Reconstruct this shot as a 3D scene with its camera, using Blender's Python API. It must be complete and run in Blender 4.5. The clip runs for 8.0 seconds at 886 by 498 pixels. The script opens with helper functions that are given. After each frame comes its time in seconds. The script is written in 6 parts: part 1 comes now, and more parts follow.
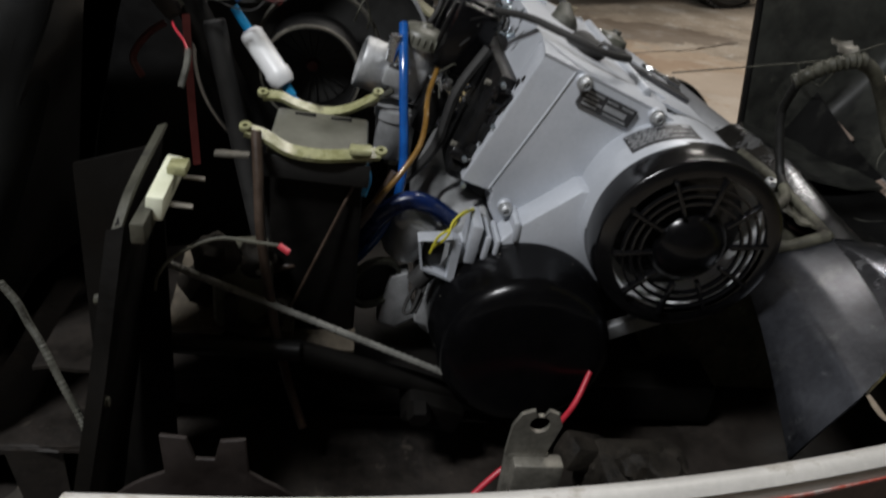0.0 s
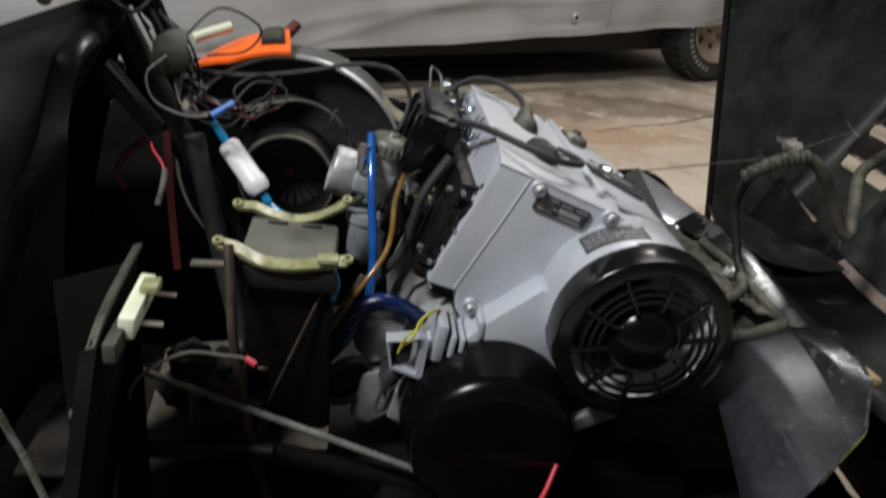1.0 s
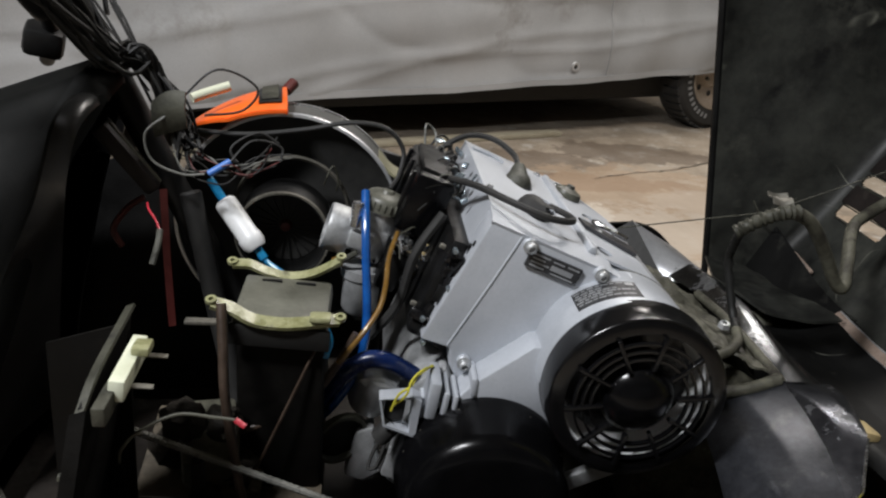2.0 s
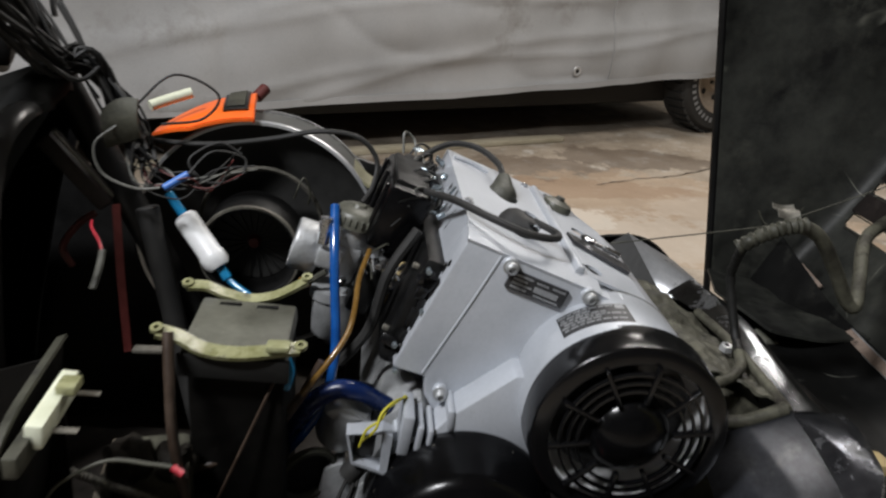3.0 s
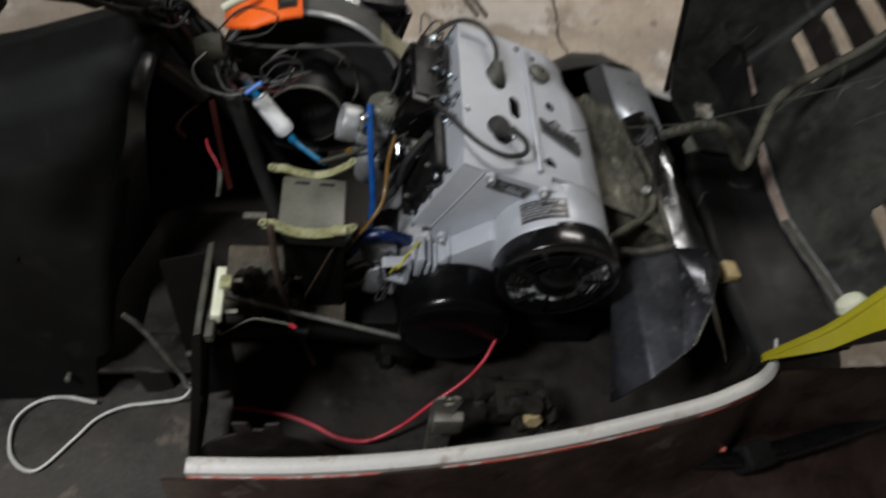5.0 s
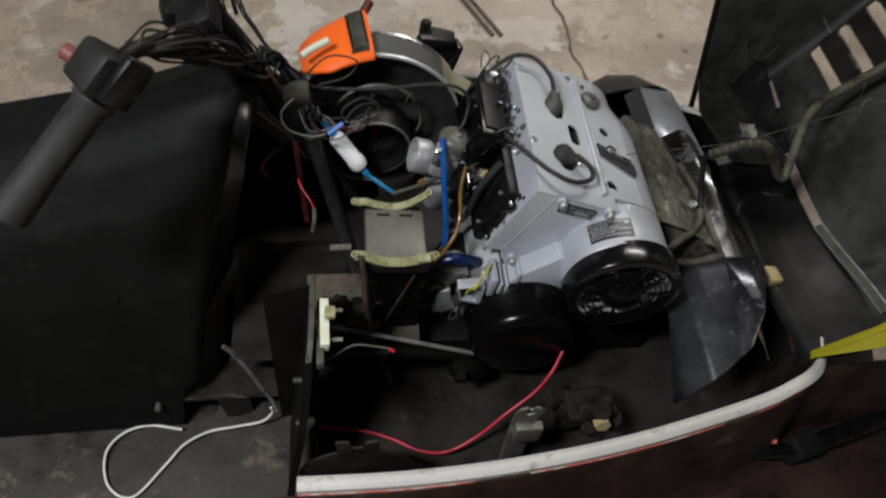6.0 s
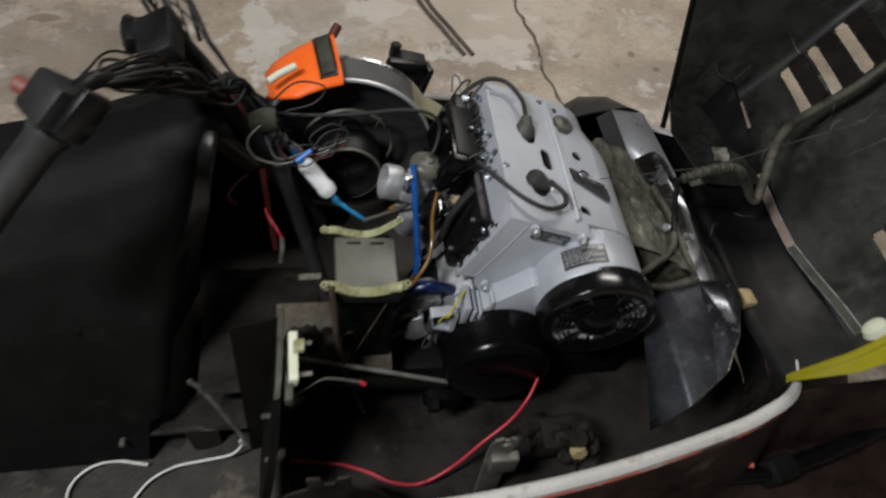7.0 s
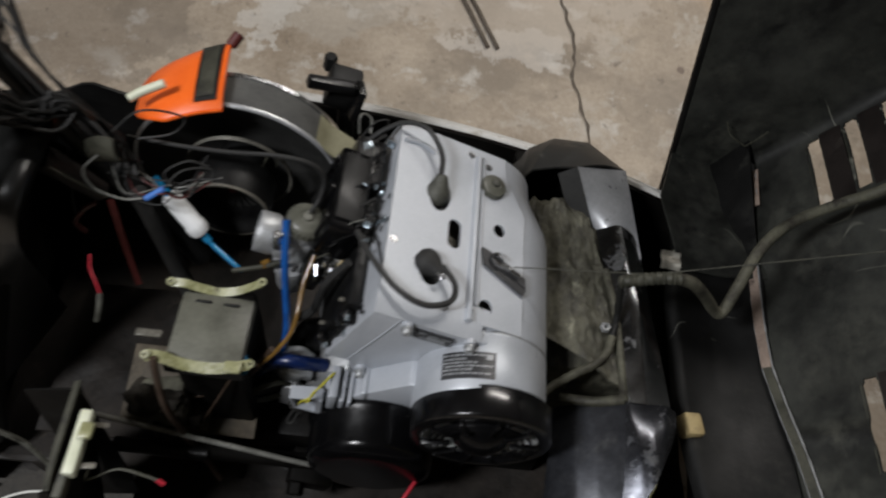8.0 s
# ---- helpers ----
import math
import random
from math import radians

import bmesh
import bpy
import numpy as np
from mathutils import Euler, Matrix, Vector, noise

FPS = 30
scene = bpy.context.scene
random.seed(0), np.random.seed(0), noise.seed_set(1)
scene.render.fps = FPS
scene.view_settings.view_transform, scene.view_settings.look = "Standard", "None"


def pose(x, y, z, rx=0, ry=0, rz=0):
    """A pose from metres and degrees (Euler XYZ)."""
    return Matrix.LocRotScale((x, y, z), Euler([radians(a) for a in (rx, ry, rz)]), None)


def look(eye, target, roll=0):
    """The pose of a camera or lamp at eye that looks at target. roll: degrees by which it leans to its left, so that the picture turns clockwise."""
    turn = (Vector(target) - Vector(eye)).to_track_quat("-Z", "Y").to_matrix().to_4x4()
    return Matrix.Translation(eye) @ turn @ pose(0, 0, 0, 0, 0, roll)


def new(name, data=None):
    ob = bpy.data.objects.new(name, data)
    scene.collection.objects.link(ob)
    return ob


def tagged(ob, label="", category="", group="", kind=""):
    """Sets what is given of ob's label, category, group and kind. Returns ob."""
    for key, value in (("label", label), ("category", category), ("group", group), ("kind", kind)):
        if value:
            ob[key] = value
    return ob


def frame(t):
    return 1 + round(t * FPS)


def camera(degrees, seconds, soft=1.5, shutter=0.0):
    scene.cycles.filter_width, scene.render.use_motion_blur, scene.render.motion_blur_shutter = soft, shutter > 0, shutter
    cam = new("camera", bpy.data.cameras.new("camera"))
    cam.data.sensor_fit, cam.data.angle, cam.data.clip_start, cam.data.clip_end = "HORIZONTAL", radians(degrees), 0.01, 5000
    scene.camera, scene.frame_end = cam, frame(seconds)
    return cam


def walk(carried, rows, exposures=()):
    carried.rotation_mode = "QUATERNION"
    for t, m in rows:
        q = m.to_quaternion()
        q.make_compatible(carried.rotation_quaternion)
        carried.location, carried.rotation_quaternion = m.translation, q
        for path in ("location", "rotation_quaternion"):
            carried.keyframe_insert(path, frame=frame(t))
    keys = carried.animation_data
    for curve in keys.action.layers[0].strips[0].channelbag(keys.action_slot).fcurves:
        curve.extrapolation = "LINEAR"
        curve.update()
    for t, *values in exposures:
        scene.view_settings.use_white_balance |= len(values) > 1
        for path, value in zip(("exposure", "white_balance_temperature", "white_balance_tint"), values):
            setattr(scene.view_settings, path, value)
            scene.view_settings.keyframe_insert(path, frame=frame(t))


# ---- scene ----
cam = camera(58.9, 8.0, soft=2.2, shutter=0.8)
PATH = [
    (0, (0.08, 0.018, 0.832), (0.314, 1.731, -0.173), 7.4),
    (0.5, (0.092, 0.003, 0.855), (0.313, 1.756, -0.082), 6.5),
    (1, (0.108, 0.0, 0.881), (0.331, 1.794, 0.026), 5.7),
    (1.5, (0.109, -0.002, 0.9), (0.327, 1.825, 0.116), 5.5),
    (3, (0.155, 0.065, 0.886), (0.345, 1.911, 0.142), 4.8),
    (3.2, (0.164, 0.100, 0.893), (0.370, 1.916, 0.081), 4.9),
    (3.5, (0.191, 0.116, 0.93), (0.36, 1.91, 0.063), 6.5),
    (3.7, (0.213, 0.118, 0.979), (0.393, 1.869, 0.029), 6.2),
    (4, (0.222, 0.072, 1.105), (0.362, 1.693, -0.058), 5.0),
    (4.5, (0.148, -0.036, 1.319), (0.351, 1.345, -0.113), 7.6),
    (5, (0.125, 0.013, 1.385), (0.311, 1.195, -0.217), 8.7),
    (5.2, (0.084, 0.047, 1.396), (0.271, 1.154, -0.259), 8.8),
    (6.5, (-0.034, -0.028, 1.473), (0.244, 1.195, -0.085), 8.4),
    (7, (-0.014, 0.027, 1.451), (0.288, 1.233, -0.116), 9.4),
    (7.5, (0.125, 0.159, 1.43), (0.335, 1.351, -0.162), 12.8),
    (8, (0.275, 0.282, 1.421), (0.356, 1.38, -0.249), 10.3),
]
walk(cam, [(t, look(eye, target, roll)) for t, eye, target, roll in PATH], exposures=((0,-0.2),(0.5,0.02),(1,0.1),(1.5,0.15),(3,0.1),(3.5,-0.06),(4,-0.46),(4.5,-0.28),(5,-0.4),(6.5,-0.27),(7,-0.3),(8,-0.38)))

# ---- world and lamps ----
world = bpy.data.worlds.new("garage_dark")
world.use_nodes = True
world.node_tree.nodes["Background"].inputs[0].default_value = (0.02, 0.021, 0.022, 1)
world.node_tree.nodes["Background"].inputs[1].default_value = 0.3
scene.world = world


def tube_lamp(x, y, z, lx, ly, watts, colour):
    """A fluorescent lamp under the ceiling, shining down."""
    data = bpy.data.lights.new("ceiling_lamp_light", "AREA")
    data.shape, data.size, data.size_y, data.energy, data.color = "RECTANGLE", lx, ly, watts, colour
    ob = new("ceiling_lamp_light", data)
    ob.location = (x, y, z)
    return ob


tube_lamp(-1.0, -0.25, 2.55, 0.60, 0.24, 92, (0.96, 0.97, 1.0))
tube_lamp(1.25, 2.1, 2.72, 1.4, 0.16, 48, (1.0, 0.95, 0.90))
tube_lamp(2.0, 4.3, 2.70, 1.1, 0.6, 34, (1.0, 0.95, 0.90))


# ---- materials ----
def surf(name, a, b, rough=0.5, rough2=None, metal=0.0, scale=25.0, fine=220.0, bump=0.15, dirt=None, dirt_at=0.55, dirt_scale=14.0,
         coat=0.0, stretch=(1, 1, 1), trans=0.0, spec=0.5):
    """Two colours mixed by a coarse and a fine grain, with uneven gloss, relief and optional dirt in patches."""
    m = bpy.data.materials.new(name)
    m.use_nodes = True
    nodes, link = m.node_tree.nodes, m.node_tree.links.new
    bs = nodes["Principled BSDF"]
    co = nodes.new("ShaderNodeTexCoord")
    mp = nodes.new("ShaderNodeMapping")
    mp.inputs["Scale"].default_value = stretch
    link(co.outputs["Object"], mp.inputs[0])

    def grain(size, detail, rough_n=0.6):
        n = nodes.new("ShaderNodeTexNoise")
        n.inputs["Scale"].default_value, n.inputs["Detail"].default_value, n.inputs["Roughness"].default_value = size, detail, rough_n
        link(mp.outputs[0], n.inputs["Vector"])
        return n.outputs["Fac"]

    def ramp(src, lo, hi, v0=0.0, v1=1.0):
        r = nodes.new("ShaderNodeMapRange")
        r.inputs["From Min"].default_value, r.inputs["From Max"].default_value = lo, hi
        r.inputs["To Min"].default_value, r.inputs["To Max"].default_value = v0, v1
        link(src, r.inputs["Value"])
        return r.outputs[0]

    def blend(fac, c1, c2):
        x = nodes.new("ShaderNodeMix")
        x.data_type = "RGBA"
        link(fac, x.inputs[0])
        for slot, c in ((6, c1), (7, c2)):
            if isinstance(c, tuple):
                x.inputs[slot].default_value = (*c, 1)
            else:
                link(c, x.inputs[slot])
        return x.outputs[2]

    big, small = grain(scale, 4), grain(fine, 3, 0.7)
    both = nodes.new("ShaderNodeMath")
    both.operation = "MULTIPLY_ADD"
    link(small, both.inputs[0])
    both.inputs[1].default_value = 0.45
    link(big, both.inputs[2])
    colour = blend(ramp(both.outputs[0], 0.5, 0.95), a, b)
    r_out = ramp(big, 0.3, 0.7, rough, rough2 if rough2 is not None else min(1.0, rough + 0.12))
    if dirt:
        mask = ramp(grain(dirt_scale, 6, 0.7), dirt_at, dirt_at + 0.12)
        colour = blend(mask, colour, dirt)
        rr = nodes.new("ShaderNodeMix")
        link(mask, rr.inputs[0])
        link(r_out, rr.inputs[2])
        rr.inputs[3].default_value = 0.85
        r_out = rr.outputs[0]
        metal_n = nodes.new("ShaderNodeMath")
        metal_n.operation = "MULTIPLY_ADD"
        link(mask, metal_n.inputs[0])
        metal_n.inputs[1].default_value, metal_n.inputs[2].default_value = -metal, metal
        link(metal_n.outputs[0], bs.inputs["Metallic"])
    else:
        bs.inputs["Metallic"].default_value = metal
    link(colour, bs.inputs["Base Color"])
    link(r_out, bs.inputs["Roughness"])
    bs.inputs["Coat Weight"].default_value = coat
    bs.inputs["Coat Roughness"].default_value = 0.12
    bs.inputs["Transmission Weight"].default_value = trans
    bs.inputs["Specular IOR Level"].default_value = spec
    if bump:
        bp = nodes.new("ShaderNodeBump")
        bp.inputs["Strength"].default_value, bp.inputs["Distance"].default_value = bump, 0.002
        link(both.outputs[0], bp.inputs["Height"])
        link(bp.outputs[0], bs.inputs["Normal"])
    return m


def scuffed(m, tone, size, blot_tone, blot_size, lo=0.52, most=0.8):
    """Adds greasy dust blotches and thin curved scratches to a material."""
    nodes, link = m.node_tree.nodes, m.node_tree.links.new
    bs = nodes["Principled BSDF"]
    old = bs.inputs["Base Color"].links[0].from_socket
    co = nodes.new("ShaderNodeTexCoord")

    def field(scale, shift, detail, distort):
        mp = nodes.new("ShaderNodeMapping")
        mp.inputs["Location"].default_value = (shift, shift * 0.7, shift * 0.3)
        link(co.outputs["Object"], mp.inputs[0])
        n = nodes.new("ShaderNodeTexNoise")
        n.inputs["Scale"].default_value, n.inputs["Detail"].default_value = scale, detail
        n.inputs["Roughness"].default_value, n.inputs["Distortion"].default_value = 0.62, distort
        link(mp.outputs[0], n.inputs["Vector"])
        return n.outputs["Fac"]

    def step(src, a, b, top=1.0):
        r = nodes.new("ShaderNodeMapRange")
        r.inputs["From Min"].default_value, r.inputs["From Max"].default_value, r.inputs["To Max"].default_value = a, b, top
        link(src, r.inputs["Value"])
        return r.outputs[0]

    def calc(kind, p, q):
        x = nodes.new("ShaderNodeMath")
        x.operation = kind
        link(p, x.inputs[0])
        if isinstance(q, float):
            x.inputs[1].default_value = q
        else:
            link(q, x.inputs[1])
        return x.outputs[0]

    def over(fac, base, c):
        x = nodes.new("ShaderNodeMix")
        x.data_type = "RGBA"
        link(fac, x.inputs[0])
        link(base, x.inputs[6])
        x.inputs[7].default_value = (*c, 1)
        return x.outputs[2]

    old = over(calc("MULTIPLY", step(field(blot_size, 4.0, 7, 0.6), lo, lo + 0.14, most), step(field(blot_size * 7, 8.0, 5, 0.0), 0.36, 0.62)), old, blot_tone)
    thin = step(calc("ABSOLUTE", calc("SUBTRACT", field(size, 2.0, 1, 0.3), 0.5), 0.0), 0.006, 0.001)
    old = over(calc("MULTIPLY", thin, step(field(size * 0.8, 6.0, 3, 0.0), 0.56, 0.68)), old, tone)
    link(old, bs.inputs["Base Color"])


M_SILVER = surf("silver_grey_paint", (0.395, 0.418, 0.452), (0.49, 0.512, 0.548), 0.36, 0.5, 0.25, 12, 300, 0.05, (0.30, 0.30, 0.29), 0.66, 9)
M_CAST = surf("cast_aluminium", (0.34, 0.35, 0.35), (0.52, 0.53, 0.54), 0.34, 0.55, 0.6, 40, 350, 0.3, (0.16, 0.15, 0.13), 0.6, 30)
M_CHROME = surf("bright_steel", (0.55, 0.56, 0.57), (0.75, 0.76, 0.78), 0.14, 0.34, 1.0, 60, 400, 0.1, (0.22, 0.19, 0.14), 0.66, 50)
M_BLACKGLOSS = surf("black_gloss_paint", (0.0022, 0.0022, 0.0026), (0.005, 0.005, 0.0055), 0.22, 0.36, 0.0, 30, 300, 0.03)
M_BLACK = surf("black_plastic", (0.003, 0.003, 0.003), (0.008, 0.008, 0.0078), 0.40, 0.6, 0.0, 18, 260, 0.15, spec=0.3)
M_BLACKDUST = surf("dusty_black_plastic", (0.004, 0.004, 0.004), (0.011, 0.011, 0.010), 0.45, 0.7, 0.0, 12, 200, 0.25, (0.035, 0.034, 0.026), 0.60, 10, spec=0.35)
M_RUBBER = surf("black_rubber", (0.008, 0.008, 0.008), (0.02, 0.0195, 0.018), 0.55, 0.8, 0.0, 40, 300, 0.2)
M_FIN = surf("black_heat_paint", (0.004, 0.004, 0.004), (0.012, 0.012, 0.012), 0.35, 0.6, 0.0, 60, 300, 0.3)
M_HOOD = surf("hood_inner_plastic", (0.0015, 0.0018, 0.0015), (0.040, 0.042, 0.035), 0.42, 0.75, 0.0, 4.5, 45, 0.5, (0.085, 0.086, 0.068), 0.60, 8)
M_YELLOW = surf("yellow_gelcoat", (0.50, 0.45, 0.015), (0.60, 0.54, 0.03), 0.3, 0.45, 0.0, 20, 200, 0.05)
M_ORANGE = surf("orange_plastic", (0.78, 0.115, 0.012), (0.90, 0.16, 0.02), 0.3, 0.45, 0.0, 15, 200, 0.04)
M_WHITE = surf("white_rim_trim", (0.42, 0.41, 0.385), (0.56, 0.55, 0.52), 0.4, 0.55, 0.0, 8, 150, 0.15, (0.26, 0.23, 0.185), 0.56, 16)
M_RED = surf("red_insulation", (0.30, 0.010, 0.022), (0.44, 0.022, 0.040), 0.3, 0.5, 0.0, 30, 200, 0.05, (0.10, 0.012, 0.014), 0.62, 40)
M_REDSTRIPE = surf("faded_red_stripe", (0.42, 0.05, 0.03), (0.55, 0.12, 0.08), 0.5, 0.7, 0.0, 20, 200, 0.05, (0.5, 0.47, 0.44), 0.52, 20)
M_BROWN = surf("maroon_hull_gelcoat", (0.010, 0.0062, 0.0052), (0.045, 0.027, 0.022), 0.24, 0.5, 0.0, 9, 100, 0.7, (0.10, 0.077, 0.064), 0.63, 12)
M_RUSTDUST = surf("muddy_steel", (0.035, 0.033, 0.024), (0.115, 0.112, 0.08), 0.5, 0.85, 0.1, 22, 150, 0.8, (0.022, 0.018, 0.013), 0.52, 20)
# Apron, facet and flank are one sheet; lit and shaded parts coloured apart.
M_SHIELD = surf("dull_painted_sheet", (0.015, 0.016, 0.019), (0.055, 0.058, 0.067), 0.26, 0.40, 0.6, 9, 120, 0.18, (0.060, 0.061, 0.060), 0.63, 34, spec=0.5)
M_FACET = surf("lit_bluish_facet", (0.050, 0.052, 0.060), (0.14, 0.145, 0.16), 0.22, 0.35, 0.9, 9, 120, 0.18, (0.060, 0.061, 0.060), 0.58, 30, spec=0.6)
M_BROWNMUD = surf("dried_brown_mud", (0.022, 0.018, 0.012), (0.10, 0.083, 0.060), 0.5, 0.85, 0.0, 24, 150, 0.9, (0.16, 0.14, 0.10), 0.62, 26, spec=0.3)
# Scuffed bluish sheet; part of its sheen is painted into the pale base.
M_FLANK = surf("scuffed_sheen_sheet", (0.31, 0.318, 0.33), (0.50, 0.51, 0.53), 0.24, 0.40, 0.45, 12, 160, 0.2, (0.045, 0.045, 0.04), 0.60, 18)
# Near-black grime; the deep bay's shade is put into this base colour.
M_GRIMESHADE = surf("shaded_black_grime", (0.0008, 0.0007, 0.0006), (0.0032, 0.0027, 0.002), 0.45, 0.8, 0.0, 14, 120, 0.5, (0.020, 0.015, 0.010), 0.66, 14, spec=0.15)
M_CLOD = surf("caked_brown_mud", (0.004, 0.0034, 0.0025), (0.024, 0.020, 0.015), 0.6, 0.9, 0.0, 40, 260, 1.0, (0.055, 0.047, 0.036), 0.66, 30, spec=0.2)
M_ZINC = surf("galvanised_sheet", (0.46, 0.47, 0.48), (0.68, 0.69, 0.70), 0.3, 0.5, 0.55, 10, 200, 0.15, (0.2, 0.2, 0.16), 0.64, 13)
M_STRAP = surf("olive_yellow_plastic", (0.15, 0.15, 0.065), (0.36, 0.36, 0.21), 0.18, 0.45, 0.0, 35, 180, 0.4, (0.11, 0.105, 0.06), 0.54, 40)
M_TRAY = surf("dusty_grey_cover", (0.06, 0.06, 0.047), (0.13, 0.13, 0.104), 0.3, 0.6, 0.0, 14, 150, 0.3, (0.05, 0.05, 0.036), 0.56, 18)
M_CREAM = surf("cream_plastic", (0.52, 0.54, 0.40), (0.66, 0.68, 0.54), 0.35, 0.55, 0.0, 30, 200, 0.1, (0.30, 0.30, 0.20), 0.63, 40)
M_FILTER = surf("white_filter_plastic", (0.62, 0.63, 0.63), (0.74, 0.75, 0.75), 0.3, 0.45, 0.0, 20, 200, 0.04, (0.45, 0.42, 0.33), 0.68, 30)
M_BLUE = surf("blue_fuel_hose", (0.005, 0.05, 0.21), (0.010, 0.09, 0.33), 0.10, 0.22, 0.0, 40, 200, 0.03, coat=0.5)
M_FOOT = surf("dirty_footboard", (0.008, 0.007, 0.0052), (0.045, 0.038, 0.029), 0.42, 0.85, 0.0, 11, 120, 0.8, (0.14, 0.112, 0.085), 0.56, 10)
M_JACKET = surf("black_oily_sheet", (0.002, 0.002, 0.002), (0.006, 0.006, 0.006), 0.3, 0.55, 0.0, 30, 200, 0.15, spec=0.3)
M_DRAIN = surf("damp_concrete", (0.15, 0.125, 0.10), (0.24, 0.21, 0.175), 0.35, 0.6, 0.0, 20, 120, 0.3)
M_CRIMP = surf("bluish_terminal_metal", (0.20, 0.25, 0.29), (0.42, 0.47, 0.50), 0.2, 0.4, 0.8, 60, 300, 0.4)
M_BUTTON = surf("faded_red_button", (0.11, 0.028, 0.018), (0.18, 0.05, 0.035), 0.5, 0.7, 0.0, 40, 200, 0.1)
M_SATIN = surf("scuffed_satin_black", (0.006, 0.006, 0.006), (0.015, 0.015, 0.0145), 0.26, 0.46, 0.0, 12, 180, 0.2, (0.028, 0.028, 0.025), 0.64, 14, spec=0.5)
M_DRUM = surf("polished_black_paint", (0.0018, 0.0018, 0.002), (0.0035, 0.0035, 0.004), 0.17, 0.28, 0.0, 25, 200, 0.05, spec=0.22)
M_CONSOLE = surf("matt_black_console", (0.0014, 0.0016, 0.0014), (0.0032, 0.0036, 0.0031), 0.5, 0.75, 0.0, 9, 160, 0.25, (0.009, 0.009, 0.0078), 0.60, 14, spec=0.15)
M_LIP = surf("dull_black_moulding", (0.0016, 0.0016, 0.0016), (0.0055, 0.0056, 0.0052), 0.40, 0.72, 0.0, 9, 100, 0.5, (0.022, 0.022, 0.018), 0.64, 12, spec=0.25)
# Base colour and ridge are set to hold the flank's bright sheen.
M_RAILMETAL = surf("sheen_steel_flank", (0.10, 0.103, 0.11), (0.27, 0.276, 0.285), 0.15, 0.26, 1.0, 12, 160, 0.2, (0.03, 0.029, 0.024), 0.56, 18)
M_CYAN = surf("light_blue_hose", (0.005, 0.12, 0.27), (0.012, 0.20, 0.40), 0.15, 0.3, 0.0, 40, 200, 0.03, coat=0.4)
M_NAVY = surf("dark_blue_hose", (0.003, 0.010, 0.05), (0.005, 0.018, 0.085), 0.18, 0.35, 0.0, 30, 200, 0.05)
M_AMBER = surf("amber_fuel_hose", (0.10, 0.052, 0.010), (0.20, 0.11, 0.025), 0.16, 0.3, 0.0, 40, 200, 0.03, coat=0.4)
M_BROWNHOSE = surf("brown_rubber_hose", (0.026, 0.017, 0.012), (0.058, 0.038, 0.026), 0.32, 0.65, 0.0, 40, 200, 0.1)
M_WIREGREY = surf("grey_cable_sheath", (0.10, 0.10, 0.09), (0.20, 0.20, 0.18), 0.35, 0.6, 0.0, 60, 300, 0.2, (0.04, 0.038, 0.032), 0.58, 60)
M_WIREWHITE = surf("white_wire", (0.55, 0.55, 0.50), (0.70, 0.70, 0.66), 0.4, 0.6, 0.0, 60, 300, 0.05)
M_WIREYEL = surf("yellow_wire", (0.42, 0.38, 0.02), (0.55, 0.50, 0.05), 0.35, 0.5, 0.0, 60, 300, 0.05)
M_MAROONWIRE = surf("dark_red_wire", (0.055, 0.008, 0.007), (0.10, 0.018, 0.015), 0.4, 0.6, 0.0, 60, 300, 0.1)
M_BLUECON = surf("blue_connector", (0.04, 0.12, 0.42), (0.06, 0.2, 0.55), 0.35, 0.5, 0.0, 40, 200, 0.05)
M_TAPE = surf("dusty_wrap_tape", (0.03, 0.03, 0.024), (0.10, 0.10, 0.082), 0.4, 0.75, 0.0, 50, 300, 0.5)
M_FLESH = surf("tan_slot_fill", (0.20, 0.145, 0.115), (0.34, 0.265, 0.215), 0.5, 0.7, 0.0, 40, 200, 0.3, (0.07, 0.05, 0.04), 0.56, 45)
M_PAD = surf("tan_rubber_pad", (0.33, 0.25, 0.12), (0.46, 0.36, 0.18), 0.55, 0.75, 0.0, 50, 200, 0.2, (0.2, 0.16, 0.10), 0.6, 40)
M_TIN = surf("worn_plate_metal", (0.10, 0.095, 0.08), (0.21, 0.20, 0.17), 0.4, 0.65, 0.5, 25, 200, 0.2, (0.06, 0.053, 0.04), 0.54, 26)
M_LABEL = surf("black_label", (0.02, 0.02, 0.022), (0.04, 0.04, 0.042), 0.3, 0.45, 0.0, 40, 200, 0.03)
M_PRINT = surf("pale_print", (0.24, 0.25, 0.26), (0.36, 0.37, 0.38), 0.4, 0.5, 0.3, 60, 300, 0.02)
M_COVER = surf("grey_cover_cloth", (0.33, 0.335, 0.34), (0.42, 0.425, 0.43), 0.75, 0.9, 0.0, 3.0, 160, 0.12, (0.27, 0.265, 0.255), 0.58, 2.2)
M_TYRE = surf("tyre_rubber", (0.016, 0.016, 0.016), (0.035, 0.034, 0.032), 0.65, 0.85, 0.0, 20, 200, 0.2)
M_WHEELDISC = surf("tan_wheel_disc", (0.32, 0.26, 0.20), (0.45, 0.38, 0.31), 0.4, 0.6, 0.2, 14, 150, 0.1)
M_CARDARK = surf("dark_underbody", (0.012, 0.011, 0.010), (0.03, 0.028, 0.025), 0.7, 0.9, 0.0, 6, 100, 0.2)
M_WALL = surf("sooty_plaster_wall", (0.20, 0.195, 0.18), (0.30, 0.29, 0.27), 0.8, 0.95, 0.0, 1.5, 60, 0.25)
M_BOARD = surf("weathered_board", (0.30, 0.27, 0.19), (0.42, 0.38, 0.29), 0.6, 0.8, 0.0, 6, 90, 0.3, stretch=(0.4, 3, 3))
